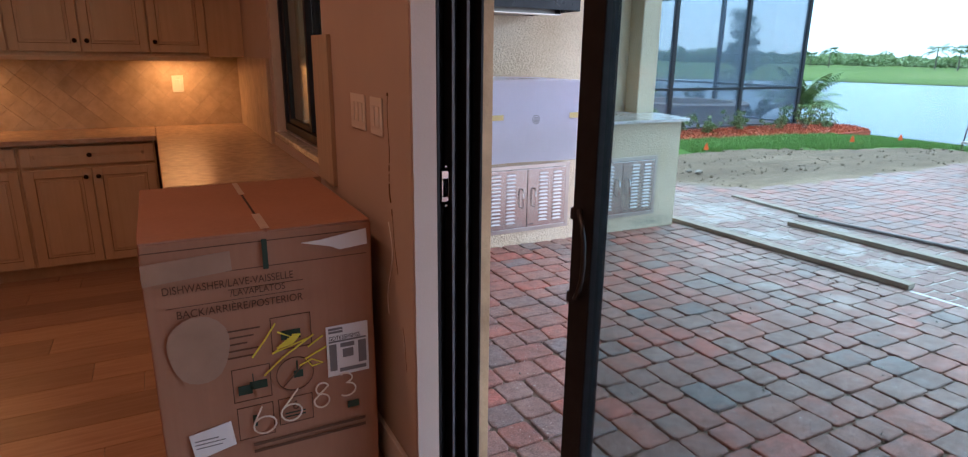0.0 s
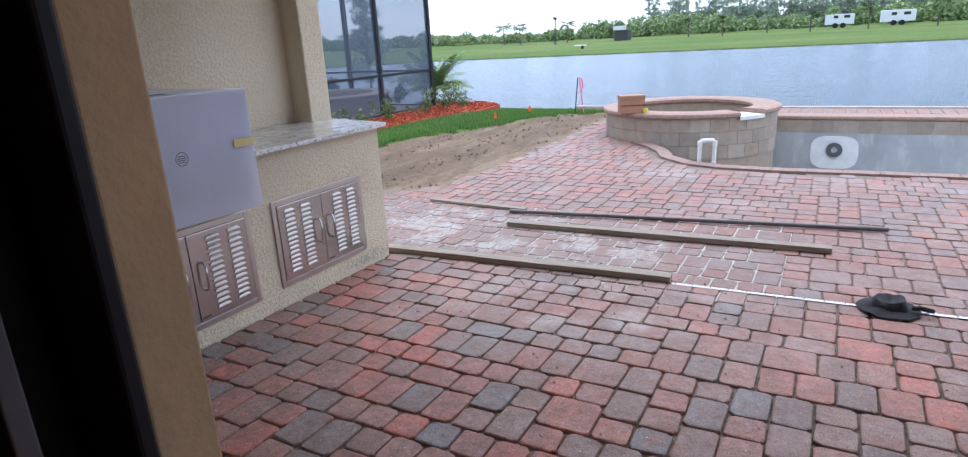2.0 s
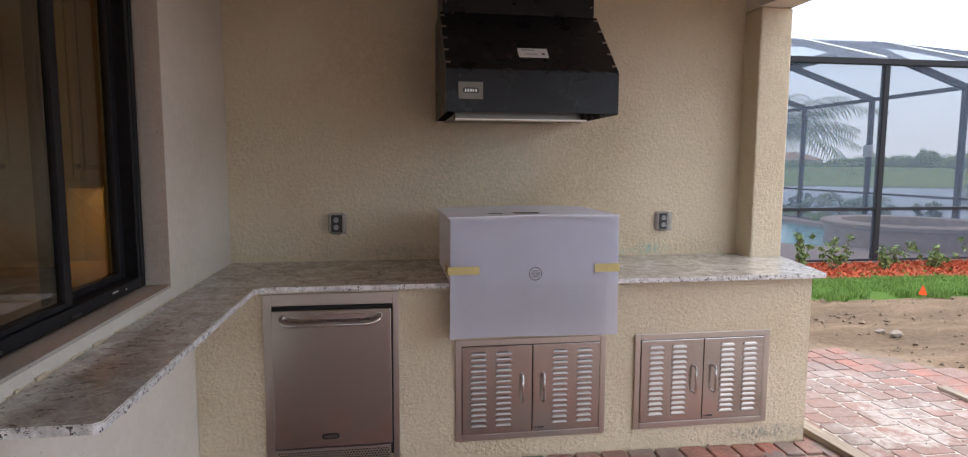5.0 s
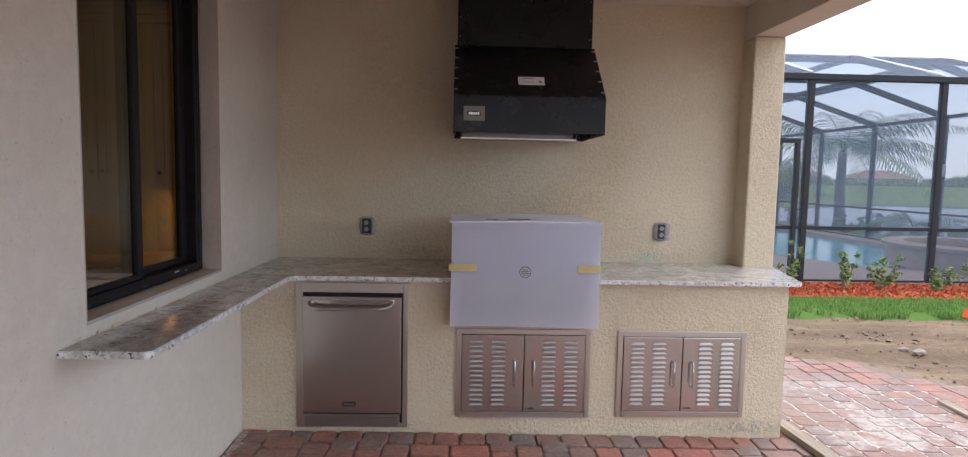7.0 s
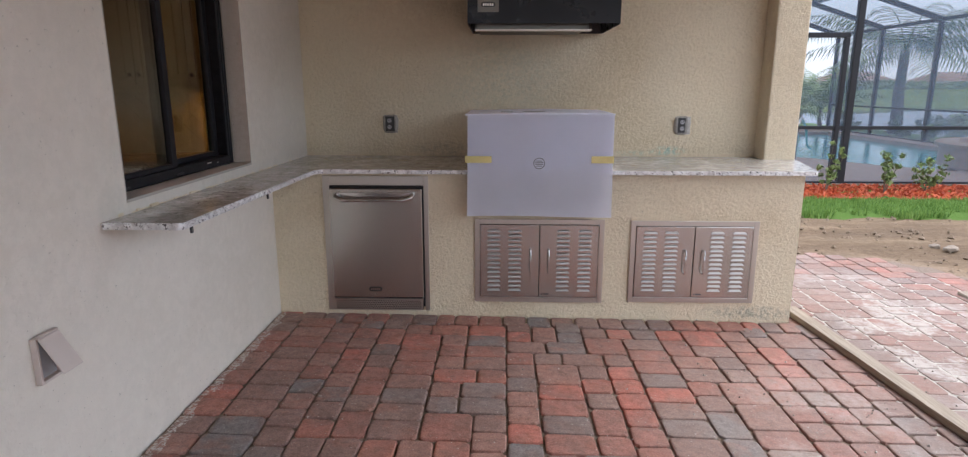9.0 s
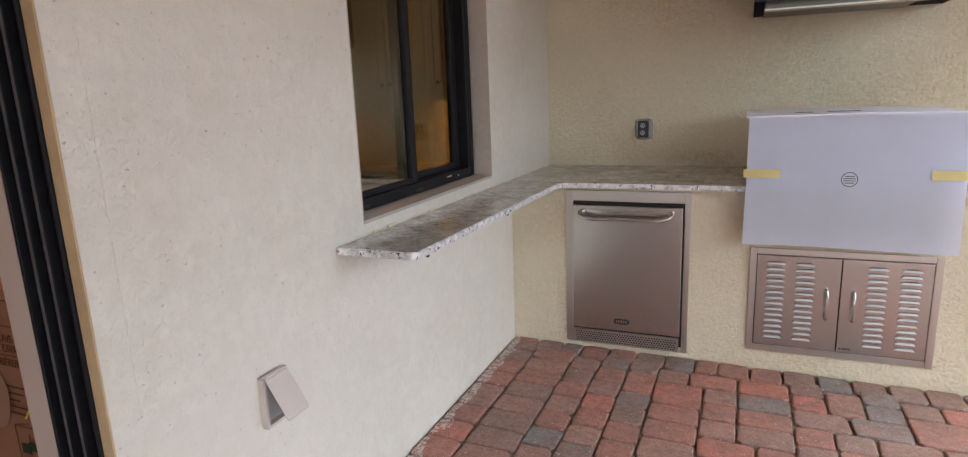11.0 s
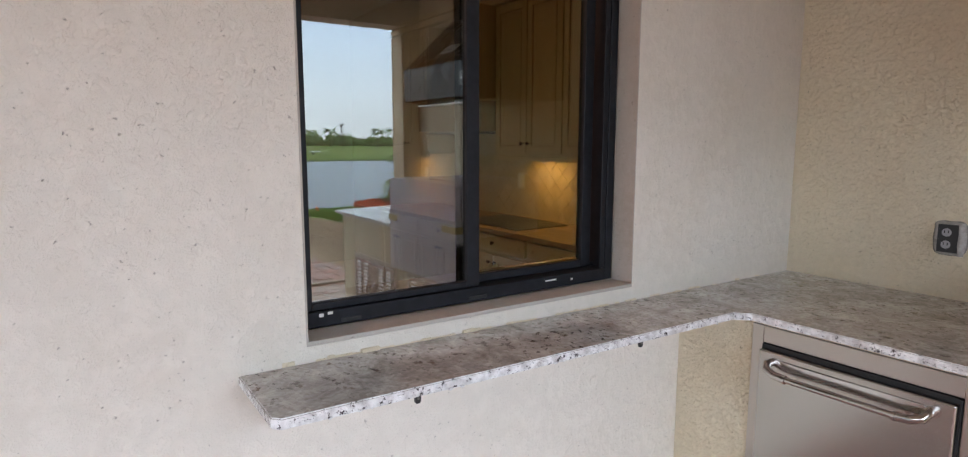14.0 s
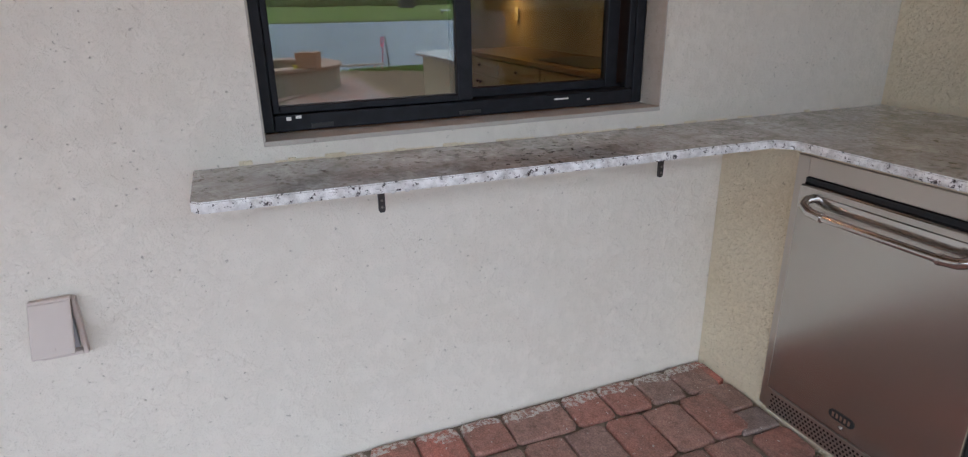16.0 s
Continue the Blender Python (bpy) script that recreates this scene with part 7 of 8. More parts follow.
bm = bmesh.new()
MB = [(3.0, 8.95), (7.0, 8.9), (9.5, 8.85), (11.5, 8.7), (13.0, 8.35), (14.2, 8.5), (14.7, 9.2), (14.6, 11.0), (CX1 + 0.37, 11.0), (CX1 + 0.37, CY0 - 0.08), (3.0, CY0 - 0.08)]
prism(bm, MB, -0.2, -0.025)
setting("mulch_bed", bm, simple("red_mulch_base", (0.38, 0.07, 0.03), 0.95, var=0.3, scale=30, bump=0.02, bscale=60), "red dyed mulch bed")
rg = np.random.default_rng(7)
px, py = rg.uniform(3, 14.7, 16000), rg.uniform(8.3, 11.0, 16000)
keep = inside(MB, px, py) & (away(MB, px, py) > 0.02)
pc = np.stack([px[keep], py[keep], np.full(keep.sum(), -0.012) + rg.uniform(0, 0.02, keep.sum())], 1)
v, f = leaves(lambda r_, n_: pc, 0, 0.035, 9)
raw("mulch_chips", v.tolist(), f.tolist(), MULCH, None, "stuff", "shredded red mulch", "mulch")

# turf strip: blades over the green band
nb = 90000
gx, gy = rg.uniform(4.0, 15.4, nb), rg.uniform(5.6, 9.0, nb)
edge_ = np.maximum(gx - 8.6, 0) * 0.36
keep = (gy + edge_ > 7.82 + 0.12 * np.sin(gx * 5) + 0.08 * np.sin(gx * 13)) & ~inside(MB, gx, gy) & (gx < 14.9)
gx, gy = gx[keep], gy[keep]
n = len(gx)
base_z = -0.05 - np.clip((gx - 12.5) / 3.0, 0, 1) * 0.25
ang = rg.uniform(0, 2 * np.pi, n)
hh = rg.uniform(0.03, 0.085, n)
lx, ly = np.cos(ang) * 0.008, np.sin(ang) * 0.008
tx, ty = rg.normal(0, 0.02, n), rg.normal(0, 0.02, n)
v = np.stack([np.stack([gx - lx, gy - ly, base_z - 0.02], 1), np.stack([gx + lx, gy + ly, base_z - 0.02], 1), np.stack([gx + tx, gy + ty, base_z + hh], 1)], 1).reshape(-1, 3)
raw("grass", v.tolist(), np.arange(n * 3).reshape(-1, 3).tolist(), GRASS, None, "stuff", "thick green turf strip", "grass")


def frond(bm, root, direction, length, droop, seed, leaflet=0.45, n=26, width=0.018):
    """A palm frond: a bent rib with paired hanging leaflets."""
    rg_ = random.Random(seed)
    d = Vector(direction).normalized()
    side = d.cross(Vector((0, 0, 1))).normalized()
    p = Vector(root)
    pts = [p.copy()]
    step = length / n
    cur = d.copy()
    for k in range(n):
        cur = (cur + Vector((0, 0, -droop / n))).normalized()
        p = p + cur * step
        pts.append(p.copy())
    for k in range(n):
        a, b = pts[k], pts[k + 1]
        w = 0.02 * (1 - k / n) + 0.005
        bm.faces.new([bm.verts.new(q) for q in (a - side * w, a + side * w, b + side * w * 0.9, b - side * w * 0.9)])
        if k < 3:
            continue
        L = leaflet * math.sin(math.pi * min(1, (k + 3) / (n + 3))) ** 0.6
        for sg in (-1, 1):
            dr = (side * sg + (b - a).normalized() * 0.55 + Vector((0, 0, -0.35 + rg_.uniform(-0.15, 0.15)))).normalized()
            t1 = a + dr * L * 0.55
            t2 = a + dr * L + Vector((0, 0, -L * 0.3))
            ww = (b - a).normalized() * width
            q = [bm.verts.new(a - ww), bm.verts.new(a + ww), bm.verts.new(t1 + ww), bm.verts.new(t1 - ww), bm.verts.new(t2)]
            bm.faces.new((q[0], q[1], q[2], q[3]))
            bm.faces.new((q[3], q[2], q[4]))


def palm(x, y, z, h, r, fronds, length, label, seed, droop=1.6, n=26, rise=(-0.1, 1.2), mat=PALM_LEAF, leaflet=0.24, width=0.018):
    t = thing("palm_tree", (x, y, z), label=label, category="palm tree")
    bm = bmesh.new()
    tube(bm, [(x, y, z - 0.1), (x + 0.03, y, z + h * 0.2), (x - 0.02, y, z + h * 0.5), (x, y, z + h)], r, 12, taper=r * 0.62)
    part("trunk", bm, BARK, t, smooth=True)
    bm = bmesh.new()
    rg_ = random.Random(seed)
    for k in range(fronds):
        a = 2 * math.pi * k / fronds + rg_.uniform(-0.3, 0.3)
        e = rg_.uniform(*rise)
        frond(bm, (x, y, z + h), (math.cos(a), math.sin(a), e), length * rg_.uniform(0.8, 1.1), droop, seed + k, length * leaflet, n, width)
    part("crown", bm, mat, t)


palm(15.4, 21.8, -0.1, 2.7, 0.22, 26, 3.6, "stout palm with long arching fronds beyond the screen", 3, 1.15, 30)
palm(14.6, 10.6, -0.1, 0.35, 0.05, 34, 1.35, "small feathery palm at the corner of the screen", 31, 1.3, 20, (0.5, 3.2), ARECA, 0.17)
palm(14.5, 17.0, -0.1, 0.5, 0.07, 16, 1.5, "low feathery palm beyond the screen", 41, 1.3, 20)
palm(12.6, 27.5, -0.1, 1.4, 0.12, 18, 2.4, "bushy palm behind the neighbour's pool", 51, 1.4, 20)
palm(14.3, 24.6, -0.1, 0.7, 0.10, 34, 2.6, "tall bushy clumping palm beyond the neighbour's pool", 55, 1.3, 20, (0.4, 3.0), ARECA, 0.2)
palm(13.2, 25.2, -0.1, 0.6, 0.10, 26, 2.2, "bushy clumping palm beyond the neighbour's pool", 57, 1.3, 20, (0.4, 3.0), ARECA, 0.2)


def tree(x, y, z, h, r, seed, label, blobs_n=26, per=120, size=0.05, leafmat=LEAF_FAR):
    t = thing("tree", (x, y, z), label=label, category="tree")
    rg_ = random.Random(seed)
    bm = bmesh.new()
    tube(bm, [(x, y, z - 0.1), (x + 0.02, y, z + h * 0.4), (x, y, z + h * 0.92)], h * 0.014, 8, taper=h * 0.004)
    blobs = []
    for k in range(blobs_n):
        u = rg_.uniform(0.25, 1.0)
        a = rg_.uniform(0, 6.28)
        rr = r * (1.1 - u) ** 0.6 * rg_.uniform(0.3, 1.0)
        c = (x + rr * math.cos(a), y + rr * math.sin(a), z + h * u)
        tube(bm, [(x, y, z + h * u * 0.8), ((x + c[0]) / 2, (y + c[1]) / 2, c[2] - 0.05 * h), c], h * 0.004, 4, taper=h * 0.001)
        blobs.append((c[0] - x, c[1] - y, c[2] - z, r * rg_.uniform(0.16, 0.30)))
    part("trunk", bm, BARK, t)
    crown("crown", blobs, per, size, leafmat, t, seed)


# Crown reuses the pines' leaf colour, paled for a hazy distance.
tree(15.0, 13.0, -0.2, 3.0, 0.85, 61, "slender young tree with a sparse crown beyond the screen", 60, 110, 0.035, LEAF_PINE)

# low growth along the lake beyond the enclosure
for k, (x, y) in enumerate(((14.6, 14.2), (14.5, 15.8), (14.6, 18.8), (14.5, 20.0), (14.7, 12.0), (14.6, 23.0), (13.5, 24.8), (11.5, 25.0), (9.5, 25.2))):
    shrub(x, y, -0.1, 0.7, 0.5, 70 + k, "loose green shrub on the lake's bank", 120, 0.06)

# ---- far bank ----


def scrub(name, x0, y0, x1, y1, zb, h, depth, count, size, mat, seed, label):
    """A long uneven thicket as clumps of leaves."""
    rg_ = np.random.default_rng(seed)
    L = math.hypot(x1 - x0, y1 - y0)
    nbl = int(L / 0.55)
    pts = []
    for k in range(nbl):
        u = rg_.random()
        dd = rg_.uniform(0, depth)
        cx, cy = x0 + (x1 - x0) * u + dd * (y1 - y0) / L * -1 * 0 + dd, y0 + (y1 - y0) * u
        hgt = h * (0.62 + 0.25 * math.sin(u * L * 0.11) * math.sin(u * L * 0.043 + seed)) * rg_.uniform(0.6, 1.1)
        r_ = rg_.uniform(0.9, 2.4)
        m_ = count // nbl
        d_ = rg_.normal(size=(m_, 3))
        d_ /= np.linalg.norm(d_, axis=1)[:, None]
        rad = rg_.uniform(0.5, 1.05, (m_, 1))
        q = np.array([cx, cy, zb + hgt * 0.5]) + d_ * rad * [r_, r_, hgt * 0.55]
        pts.append(q[q[:, 2] > zb - 0.3])
    pts = np.concatenate(pts)
    v, f = leaves(lambda a, b: pts, 0, size, seed)
    return raw(name, v.tolist(), f.tolist(), mat, None, "stuff", label, "thicket")


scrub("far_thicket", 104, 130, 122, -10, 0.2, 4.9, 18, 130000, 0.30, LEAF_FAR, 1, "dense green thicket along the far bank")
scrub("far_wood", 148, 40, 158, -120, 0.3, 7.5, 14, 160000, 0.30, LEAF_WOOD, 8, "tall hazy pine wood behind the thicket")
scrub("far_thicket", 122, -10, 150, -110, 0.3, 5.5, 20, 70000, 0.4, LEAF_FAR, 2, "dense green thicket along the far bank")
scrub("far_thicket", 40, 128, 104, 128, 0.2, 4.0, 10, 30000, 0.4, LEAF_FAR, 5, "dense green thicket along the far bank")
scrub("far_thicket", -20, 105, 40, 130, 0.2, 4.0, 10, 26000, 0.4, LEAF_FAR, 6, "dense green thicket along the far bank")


def pine_mesh(seed):
    rg_ = random.Random(seed)
    h = rg_.uniform(10, 14)
    bm = bmesh.new()
    tube(bm, [(0, 0, 0), (0.15, 0, h * 0.5), (0, 0.1, h)], 0.13, 6, taper=0.04)
    blobs = []
    for k in range(34):
        u = rg_.uniform(0.38, 1.0)
        a = rg_.uniform(0, 6.28)
        rr = rg_.uniform(0.2, 2.6) * (1.25 - u)
        blobs.append((rr * math.cos(a), rr * math.sin(a), h * u, rg_.uniform(0.3, 0.75)))
        tube(bm, [(0, 0, h * u - 0.3), (rr * math.cos(a), rr * math.sin(a), h * u)], 0.05, 4)
    return bm, blobs


kinds = []
for s in range(4):
    bm, blobs = pine_mesh(s + 100)
    t = thing("pine_tree", (128 + s, -20 - s * 7, 0.2), label="tall thin pine with a sparse tufted crown", category="pine tree", group="pines beyond the far bank")
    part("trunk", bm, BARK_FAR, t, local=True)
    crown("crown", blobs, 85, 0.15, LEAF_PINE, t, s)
    kinds.append(t)
rng = random.Random(12)
for k in range(150):
    u = (k + rng.random()) / 150
    y = 40 - u * 130
    x = 138 + rng.uniform(0, 26) + max(0, -y) * 0.2
    if y > 22 and rng.random() < 0.4:
        continue
    c = copy_thing(kinds[k % 4], pose(x, y, 0.2, 0, 0, rng.uniform(0, 360)) @ Matrix.Scale(rng.uniform(0.62, 0.92), 4))
for k in range(16):
    y = 85 - k * 6.3 + rng.uniform(-2, 2)
    x = 98 + rng.uniform(-2, 4)
    if k in (4, 9):
        continue
    palm(x, y, 0.45, rng.uniform(1.7, 2.8), 0.11, 16, rng.uniform(1.5, 2.1), "young palm on the far bank", 200 + k, 1.2, 9, (0.0, 1.8), PALM_LEAF, 0.3, 0.06)

lp = thing("street_lamp", (88, 37.3, 0.3), label="slim dark lamp post on the far bank", category="street lamp")
part("pole", boxes(((87.95, 37.25, 0.1), (88.05, 37.35, 3.75)), bev=0.01), PLASTIC_BLACK, lp)
part("lamp_head", boxes(((87.85, 37.15, 3.751), (88.15, 37.45, 4.1)), bev=0.05), PLASTIC_BLACK, lp)
up_ = thing("utility_stand", (70, 26.85, -0.2), label="small pale-topped utility stand on the far bank", category="utility box")
part("stand_leg", boxes(((69.85, 26.6, -0.5), (70.15, 26.85, 0.30)), bev=0.02), PLASTIC_BLACK, up_)
part("stand_top", boxes(((69.6, 26.4, 0.301), (70.4, 27.6, 0.42)), bev=0.05), TRAILER, up_)
hut = thing("site_shed", (98, 30.4, 0.2), label="small dark shed with a pale top on the far bank", category="shed")
part("walls", boxes(((97, 29.4, 0.1), (99, 31.4, 1.9)), bev=0.03), simple("dark_shed", (0.05, 0.05, 0.05), 0.8), hut)
part("sign_board", boxes(((96.9, 29.7, 1.9), (97.1, 31.6, 2.5)), bev=0.02), TRAILER, hut)


def trailer(x, y, L, H, label):
    t = thing("trailer", (x, y, 0.5), label=label, category="trailer", group="trailers on the far bank")
    part("body", boxes(((x - 1.1, y - L / 2, 1.0), (x + 1.1, y + L / 2, 1.0 + H)), bev=0.08), TRAILER, t)
    for dy in (-0.5, 0.5):
        bm = bmesh.new()
        bmesh.ops.create_cone(bm, cap_ends=True, segments=14, radius1=0.38, radius2=0.38, depth=0.25, matrix=Matrix.Translation((x - 1.1, y + dy, 0.86)) @ Matrix.Rotation(math.pi / 2, 4, "Y"))
        part("wheel", bm, RUBBER, t)
    part("window", boxes(((x - 1.12, y - L * 0.35, 1.9), (x - 1.101, y - L * 0.15, 2.3)), ((x - 1.12, y + L * 0.05, 1.9), (x - 1.101, y + L * 0.2, 2.3))), PLASTIC_BLACK, t)


trailer(112, 1.7, 3.8, 1.45, "white box trailer on the far bank")
trailer(112, -5.6, 4.2, 1.6, "grey-white box trailer on the far bank")
lp = thing("street_lamp", (92, 39.2, 0), label="thin dark street lamp on the far bank", category="street lamp")
bm = bmesh.new()
tube(bm, [(92, 39.2, 0), (92, 39.2, 4.0)], 0.06, 8, taper=0.04)
part("pole", bm, PLASTIC_BLACK, lp)
bm = bmesh.new()
lathe(bm, [(0, 0.3), (0.2, 0.2), (0.14, 0.0), (0, 0)], (92, 39.2, 4.0), 10)
part("lantern", bm, PLASTIC_BLACK, lp)


def far_house(x, y, w, d, label):
    t = thing("house", (x, y, 0.1), label=label, category="house", group="houses across the lake")
    part("wall", boxes(((x - w / 2, y - d / 2, -0.1), (x + w / 2, y + d / 2, 2.9))), WALL_FAR, t)
    bm = bmesh.new()
    a = [bm.verts.new(p) for p in ((x - w / 2 - 0.5, y - d / 2 - 0.5, 2.9), (x + w / 2 + 0.5, y - d / 2 - 0.5, 2.9), (x + w / 2 + 0.5, y + d / 2 + 0.5, 2.9), (x - w / 2 - 0.5, y + d / 2 + 0.5, 2.9))]
    r0, r1 = bm.verts.new((x - w / 4, y, 5.1)), bm.verts.new((x + w / 4, y, 5.1))
    for f in ((a[0], a[1], r1, r0), (a[1], a[2], r1), (a[2], a[3], r0, r1), (a[3], a[0], r0), a[::-1]):
        bm.faces.new(f)
    part("roof", bm, ROOF_FAR, t)
    for k in range(4):
        part("window", boxes(((x - w * 0.4 + k * w * 0.22, y - d / 2 - 0.03, 0.9), (x - w * 0.4 + k * w * 0.22 + 1.4, y - d / 2 - 0.001, 2.2))), PLASTIC_BLACK, t)


for k in range(3):
    far_house(60 + k * 27, 152 + k * 6, 14, 11, "single-storey tan house with a hipped tile roof")

# ---- clods and crumbs ----
rg = np.random.default_rng(15)


def crumbs(name, pts, lo, hi, mat, label, cat):
    base8 = np.array([(1, 0, 0), (0, 1, 0), (-1, 0, 0), (0, -1, 0), (0, 0, 0.8), (0, 0, -0.8)], float)
    fc = [(0, 1, 4), (1, 2, 4), (2, 3, 4), (3, 0, 4), (1, 0, 5), (2, 1, 5), (3, 2, 5), (0, 3, 5)]
    n = len(pts)
    s = (lo + (hi - lo) * rg.random(n) ** 3)[:, None, None]
    v = base8[None] * rg.uniform(0.6, 1.3, (n, 6, 3)) * s + pts[:, None, :]
    f = (np.array(fc)[None] + (np.arange(n) * 6)[:, None, None]).reshape(-1, 3)
    return raw(name, v.reshape(-1, 3).tolist(), f.tolist(), mat, None, "stuff", label, cat)


a = np.stack([rg.uniform(4.5, 13, 1500), 5.2 + 2.6 * rg.random(1500) ** 0.8], 1)
a = a[~inside(PATIO, a[:, 0], a[:, 1])]
crumbs("soil_clods", np.column_stack([a, np.full(len(a), -0.055)]), 0.004, 0.035, simple("soil_clod", (0.22, 0.16, 0.11), 0.95, var=0.3), "loose clods of earth", "soil")
b = np.concatenate([rg.normal((5.0, 3.3), (0.55, 1.1), (900, 2)), rg.normal((3.9, 2.9), (0.5, 0.8), (500, 2)), np.stack([rg.uniform(1, 8, 900), rg.uniform(-1, 5, 900)], 1)])
b = b[(b[:, 0] > 1) & inside(PATIO, b[:, 0], b[:, 1])]
crumbs("mortar_crumbs", np.column_stack([b, -0.0125 * (np.clip(b[:, 0], 0.9, 4.9) - 0.9) + 0.002]), 0.002, 0.008, PEBBLE, "dried mortar crumbs on the paving", "debris")
sc = thing("scrap_stone", (6.6, 6.3, -0.07), label="broken pale stone scraps on the earth", category="stone")
bm = bmesh.new()
for k, (x, y) in enumerate(((6.5, 6.35), (6.62, 6.28), (6.56, 6.22))):
    r = bmesh.ops.create_icosphere(bm, subdivisions=1, radius=0.055, matrix=Matrix.Translation((x, y, -0.045)) @ Matrix.Diagonal((1.2, 0.8, 0.6, 1)))
for v in bm.verts:
    v.co += noise.noise_vector(v.co * 9) * 0.02
part("rubble", bm, simple("pale_rubble", (0.27, 0.22, 0.175), 0.9, var=0.3), sc)

# ---- backsplash tiles ----


def clip_poly(poly, lo, hi):
    for ax, lim, sg in ((0, lo[0], 1), (0, hi[0], -1), (1, lo[1], 1), (1, hi[1], -1)):
        out = []
        for k in range(len(poly)):
            p, q = poly[k], poly[(k + 1) % len(poly)]
            pi, qi = (p[ax] - lim) * sg >= 0, (q[ax] - lim) * sg >= 0
            if pi:
                out.append(p)
            if pi != qi:
                u = (lim - p[ax]) / (q[ax] - p[ax])
                out.append((p[0] + (q[0] - p[0]) * u, p[1] + (q[1] - p[1]) * u))
        poly = out
        if len(poly) < 3:
            return []
    return poly


splash = setting("backsplash", boxes(((-3.06, KB - 0.014, 0.9225), (WI - 0.0135, KB, 1.43))), GROUT, "travertine backsplash laid as diamonds")
splash2 = setting("backsplash_side", boxes(((WI - 0.026, WY1 + 0.06, 0.9225), (WI - 0.0125, KB - 0.0145, 1.43))), GROUT, "travertine backsplash laid as diamonds")


def diamonds(parent, u0, u1, v0, v1, level, axis, w=0.106):
    h = w / 2 * math.sqrt(2)
    g = h - 0.0022
    j = 0
    v = v0 - h
    while v < v1 + h:
        u = u0 - h + (h if j % 2 else 0)
        while u < u1 + h:
            poly = clip_poly([(u, v - g), (u + g, v), (u, v + g), (u - g, v)], (u0, v0), (u1, v1))
            if len(poly) >= 3:
                bm = bmesh.new()
                if axis == "y":
                    prism(bm, poly, level - 0.007, level, "y")
                else:
                    prism(bm, poly, level - 0.007, level, "x")
                part("tile", bm, TRAVERTINE, parent)
            u += 2 * h
        v += h
        j += 1


diamonds(splash, -2.0, WI - 0.028, 0.923, 1.429, KB - 0.0142, "y")
diamonds(splash2, WY1 + 0.062, KB - 0.0225, 0.923, 1.429, WI - 0.0262, "x")

# ---- floor planks ----
rng = random.Random(21)
row = 0
y = 0.8
while y < 4.9:
    x = -3.4 - rng.uniform(0, 1.0)
    while x < 0.60:
        L = 1.2
        a, b = max(x, -3.4), min(x + L - 0.003, 0.612)
        if b - a > 0.05:
            bm = bmesh.new()
            box(bm, (a, y, -0.0078), (b, y + 0.197, 0.0))
            part("plank", bm, FLOOR_WOOD, floor)
        x += L
    y += 0.2

# ---- paving ----
U = 0.0765
rng = random.Random(33)


def paver_bm(w, d, top_only, rg_):
    """A tumbled paver w by d, its top at 0, corners knocked off unevenly."""
    hw, hd_ = w / 2 - rg_.uniform(0.0014, 0.0034), d / 2 - rg_.uniform(0.0010, 0.0028)
    c = 0.017
    j = 0.0055
    pts = []
    for sx, sy, first in ((1, -1, 0), (1, 1, 1), (-1, 1, 0), (-1, -1, 1)):
        p = (sx * (hw - c * rg_.uniform(0.5, 1.4)), sy * hd_)
        q = (sx * hw, sy * (hd_ - c * rg_.uniform(0.5, 1.4)))
        pts += [p, q] if first == 0 else [q, p]
    pts = [(x + rg_.uniform(-j, j * 0.3) * (1 if x > 0 else -1), y_ + rg_.uniform(-j, j * 0.3) * (1 if y_ > 0 else -1)) for x, y_ in pts]
    ins = 0.008
    top = [(x * (1 - ins / hw), y_ * (1 - ins / hd_), rg_.uniform(-0.001, 0.001)) for x, y_ in pts]
    mid = [(x * (1 - 0.0025 / hw), y_ * (1 - 0.0025 / hd_), -0.0022 + rg_.uniform(-0.0008, 0.0004)) for x, y_ in pts]
    rim = [(x, y_, -0.010) for x, y_ in pts]
    v = top + mid + rim
    f = [tuple(range(8))]
    for o in (0, 8):
        f += [(o + k, o + 8 + k, o + 8 + (k + 1) % 8, o + (k + 1) % 8) for k in range(8)]
    if not top_only:
        v += [(x, y_, -0.030) for x, y_ in pts]
        f += [(16 + k, 24 + k, 24 + (k + 1) % 8, 16 + (k + 1) % 8) for k in range(8)]
    f = [tuple(reversed(q)) if q is not f[0] else q for q in f]
    return v, f


def lay_out():
    """Packs a random three-size pattern over the paving's rectangle; gives (x, y, w, d)."""
    nx, ny = 142, 172
    used = np.zeros((nx, ny), bool)
    out = []
    for j in range(ny):
        for i in range(nx):
            if used[i, j]:
                continue
            run = 0
            while i + run < nx and not used[i + run, j] and run < 8:
                run += 1
            opts = [(w, d) for w, d, k in ((2, 2, 7), (3, 2, 6), (2, 3, 1), (3, 3, 1)) for _ in range(k) if w <= run and run - w != 1]
            if not opts:
                opts = [(min(run, 3), 2)] if run != 1 else [(1, 2)]
            w, d = opts[rng.randrange(len(opts))]
            d = min(d, ny - j)
            used[i:i + w, j:j + d] = True
            out.append((i, j, w, d))
    return out


X0P, Y0P = 1.085, -6.9
Y1P = 6.2
course = []
k = 0
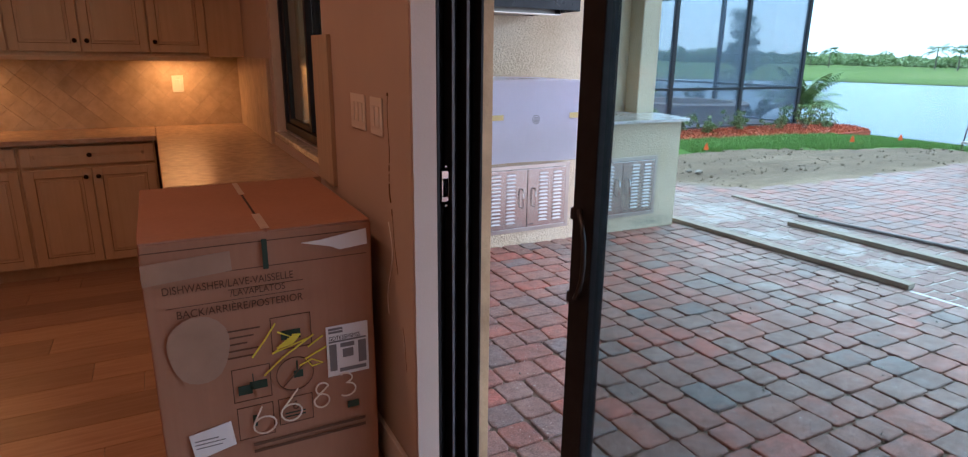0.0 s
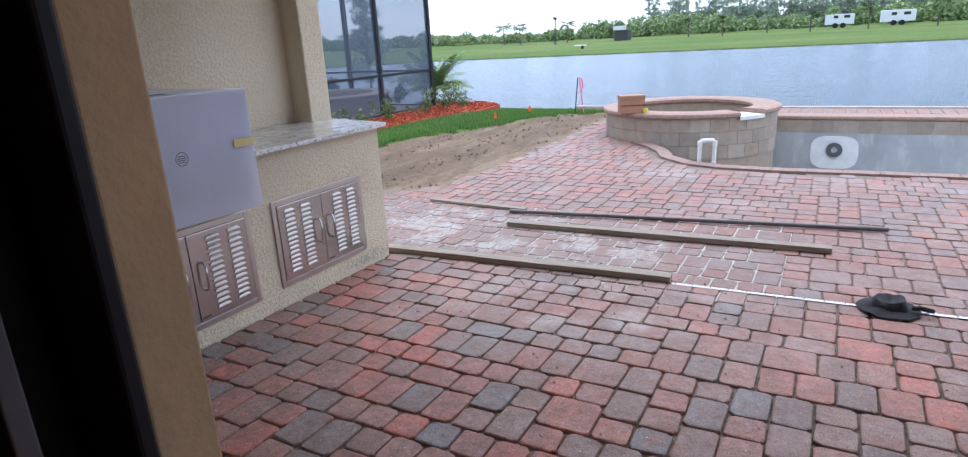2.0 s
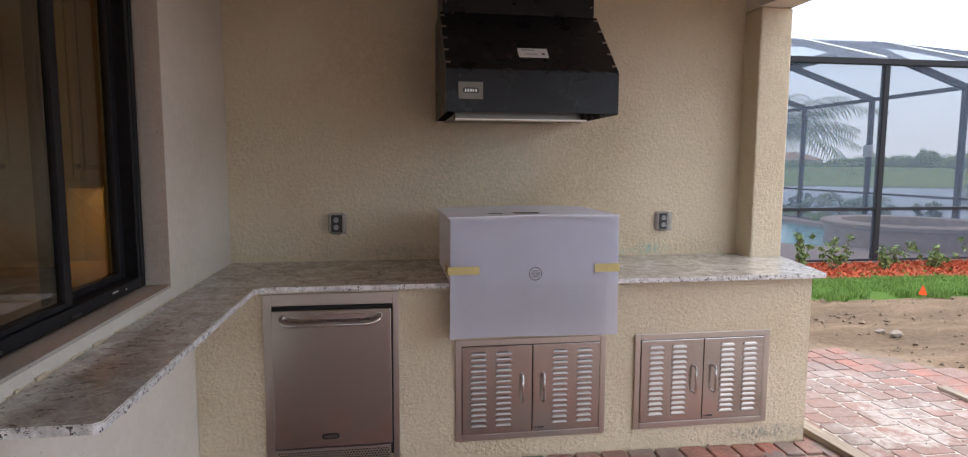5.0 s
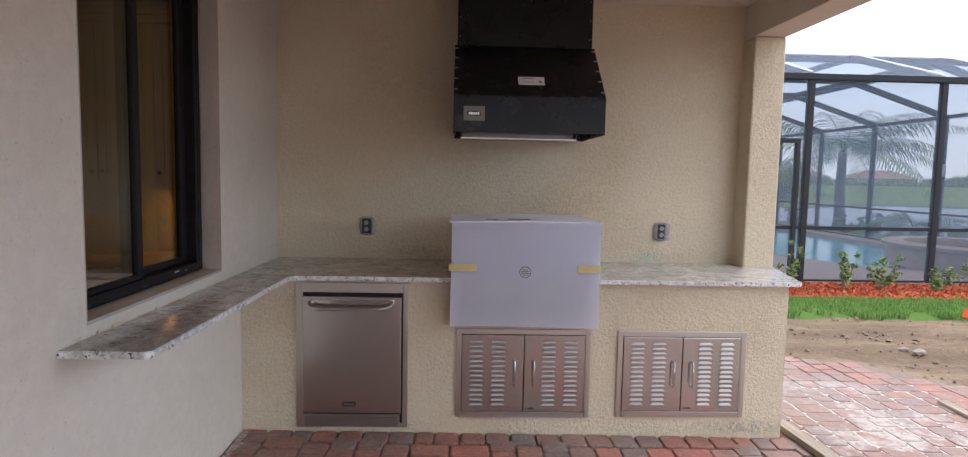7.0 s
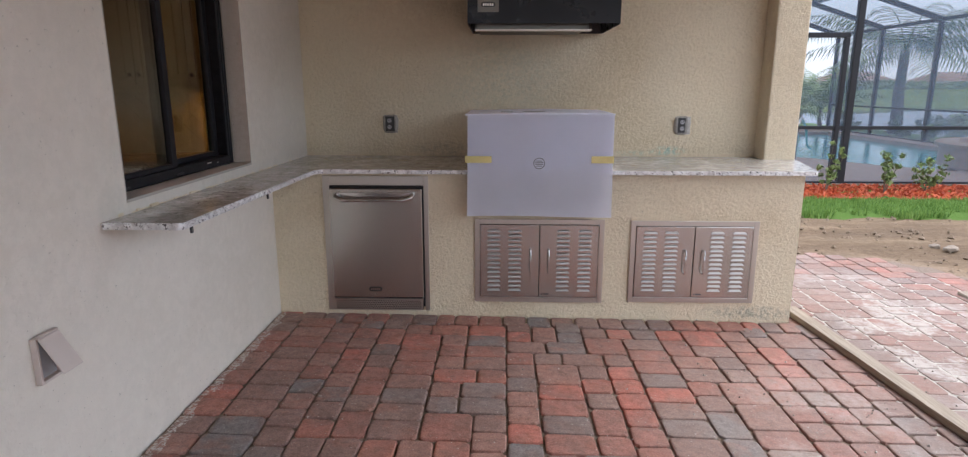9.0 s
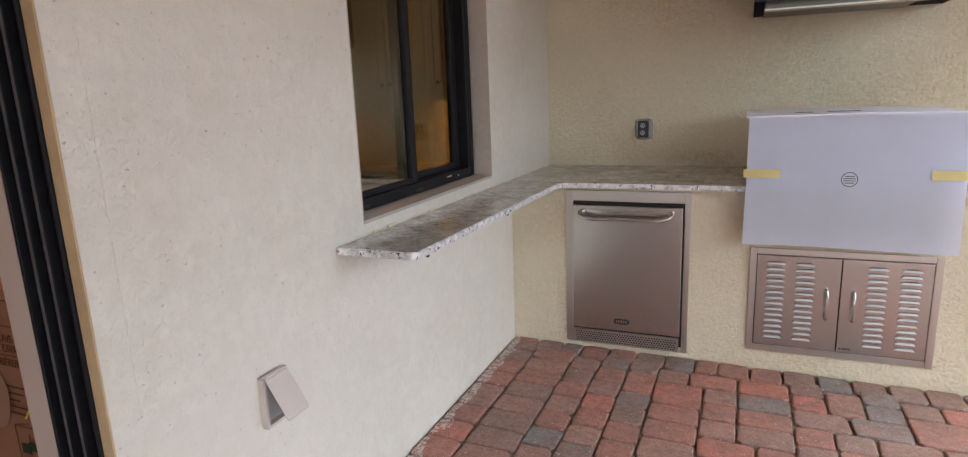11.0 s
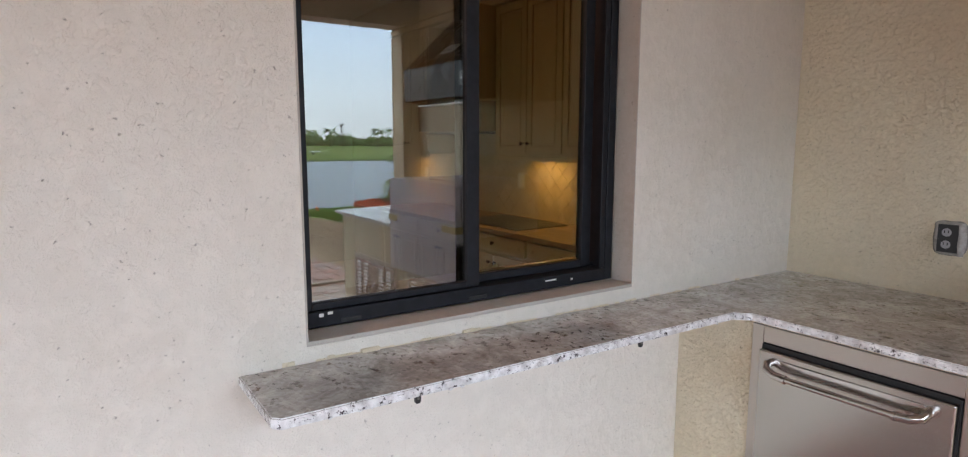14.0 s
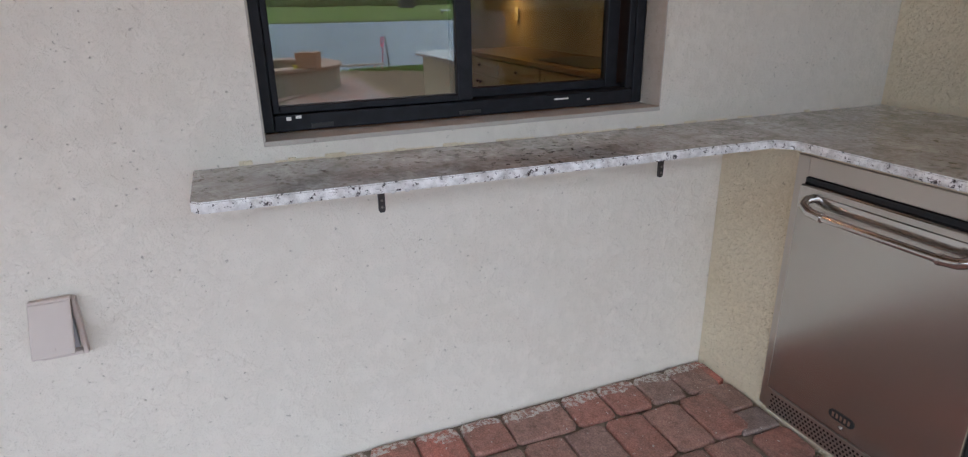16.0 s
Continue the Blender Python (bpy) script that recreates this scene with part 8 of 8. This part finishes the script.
# soldier course along the house wall, and along the counter's face
y = -6.9
while y < 4.13:
    d = 0.153 if rng.random() < 0.7 else 0.2295
    course.append((0.995, y + d / 2, 0.172, d))
    y += d
x = 0.91
while x < 4.25:
    w = 0.153 if rng.random() < 0.8 else 0.115
    course.append((x + w / 2, 4.214, w, 0.165))
    x += w
cells = [(X0P + (i + w / 2) * U, Y0P + (j + d / 2) * U, w * U, d * U) for i, j, w, d in lay_out()]
spots = list(course)
for cx, cy, w, d in cells:
    if cx < 4.28 and cy > 4.13:
        continue
    spots.append((cx, cy, w, d))
arr = np.array([(s[0], s[1]) for s in spots])
ok = inside(PATIO, arr[:, 0], arr[:, 1]) & (away(POOL, arr[:, 0], arr[:, 1]) > 0.27) & (np.hypot(arr[:, 0] - SC[0], arr[:, 1] - SC[1]) > SR + 0.02)
spots = [s for s, o in zip(spots, ok) if o]
near = sorted(range(len(spots)), key=lambda k: (spots[k][0] - 2.6) ** 2 + ((spots[k][1] - 3.3) * 1.1) ** 2)
nearset = set(near[:300])
pave = setting("paving_bed", boxes(((0.901, DY - 1, -0.09), (0.92, 4.29, -0.02))), simple("joint_sand", (0.10, 0.075, 0.06), 0.95), "joint sand at the wall's foot")
shared = {}
rg_ = random.Random(44)
for k in sorted(nearset):
    cx, cy, w, d = spots[k]
    key = (round(w, 3), round(d, 3), rg_.randrange(5))
    if key not in shared:
        v, f = paver_bm(w, d, False, rg_)
        me = bpy.data.meshes.new("paver")
        me.from_pydata(v, [], f)
        me.materials.append(PAVER)
        shared[key] = me
    ob = new("paver", shared[key])
    ob.parent = pave
    ob.location = (cx, cy, paved(cx) + rg_.uniform(-0.002, 0.002))
    ob.rotation_euler = (rg_.uniform(-0.006, 0.006), 0.0125 + rg_.uniform(-0.006, 0.006), rg_.uniform(-0.012, 0.012))
V, Fc, off = [], [], 0
for k, (cx, cy, w, d) in enumerate(spots):
    if k in nearset:
        continue
    v, f = paver_bm(w, d, True, rg_)
    z = paved(cx) + rg_.uniform(-0.0025, 0.0025)
    V += [(cx + a, cy + b, z + c) for a, b, c in v]
    Fc += [tuple(off + i for i in q) for q in f]
    off += len(v)
raw("paver_run", V, Fc, PAVER_FAR, pave, "stuff")
# strip behind the pool's raised beam
V, Fc, off = [], [], 0
for i in range(6):
    for j in range(60):
        v, f = paver_bm(0.153, 0.16, True, rg_)
        V += [(11.82 + i * 0.153 + a, 2.5 - j * 0.16 + b, 0.083 + c) for a, b, c in v]
        Fc += [tuple(off + q_ for q_ in q) for q in f]
        off += len(v)
raw("paver_run", V, Fc, PAVER_FAR, beamw, "stuff")
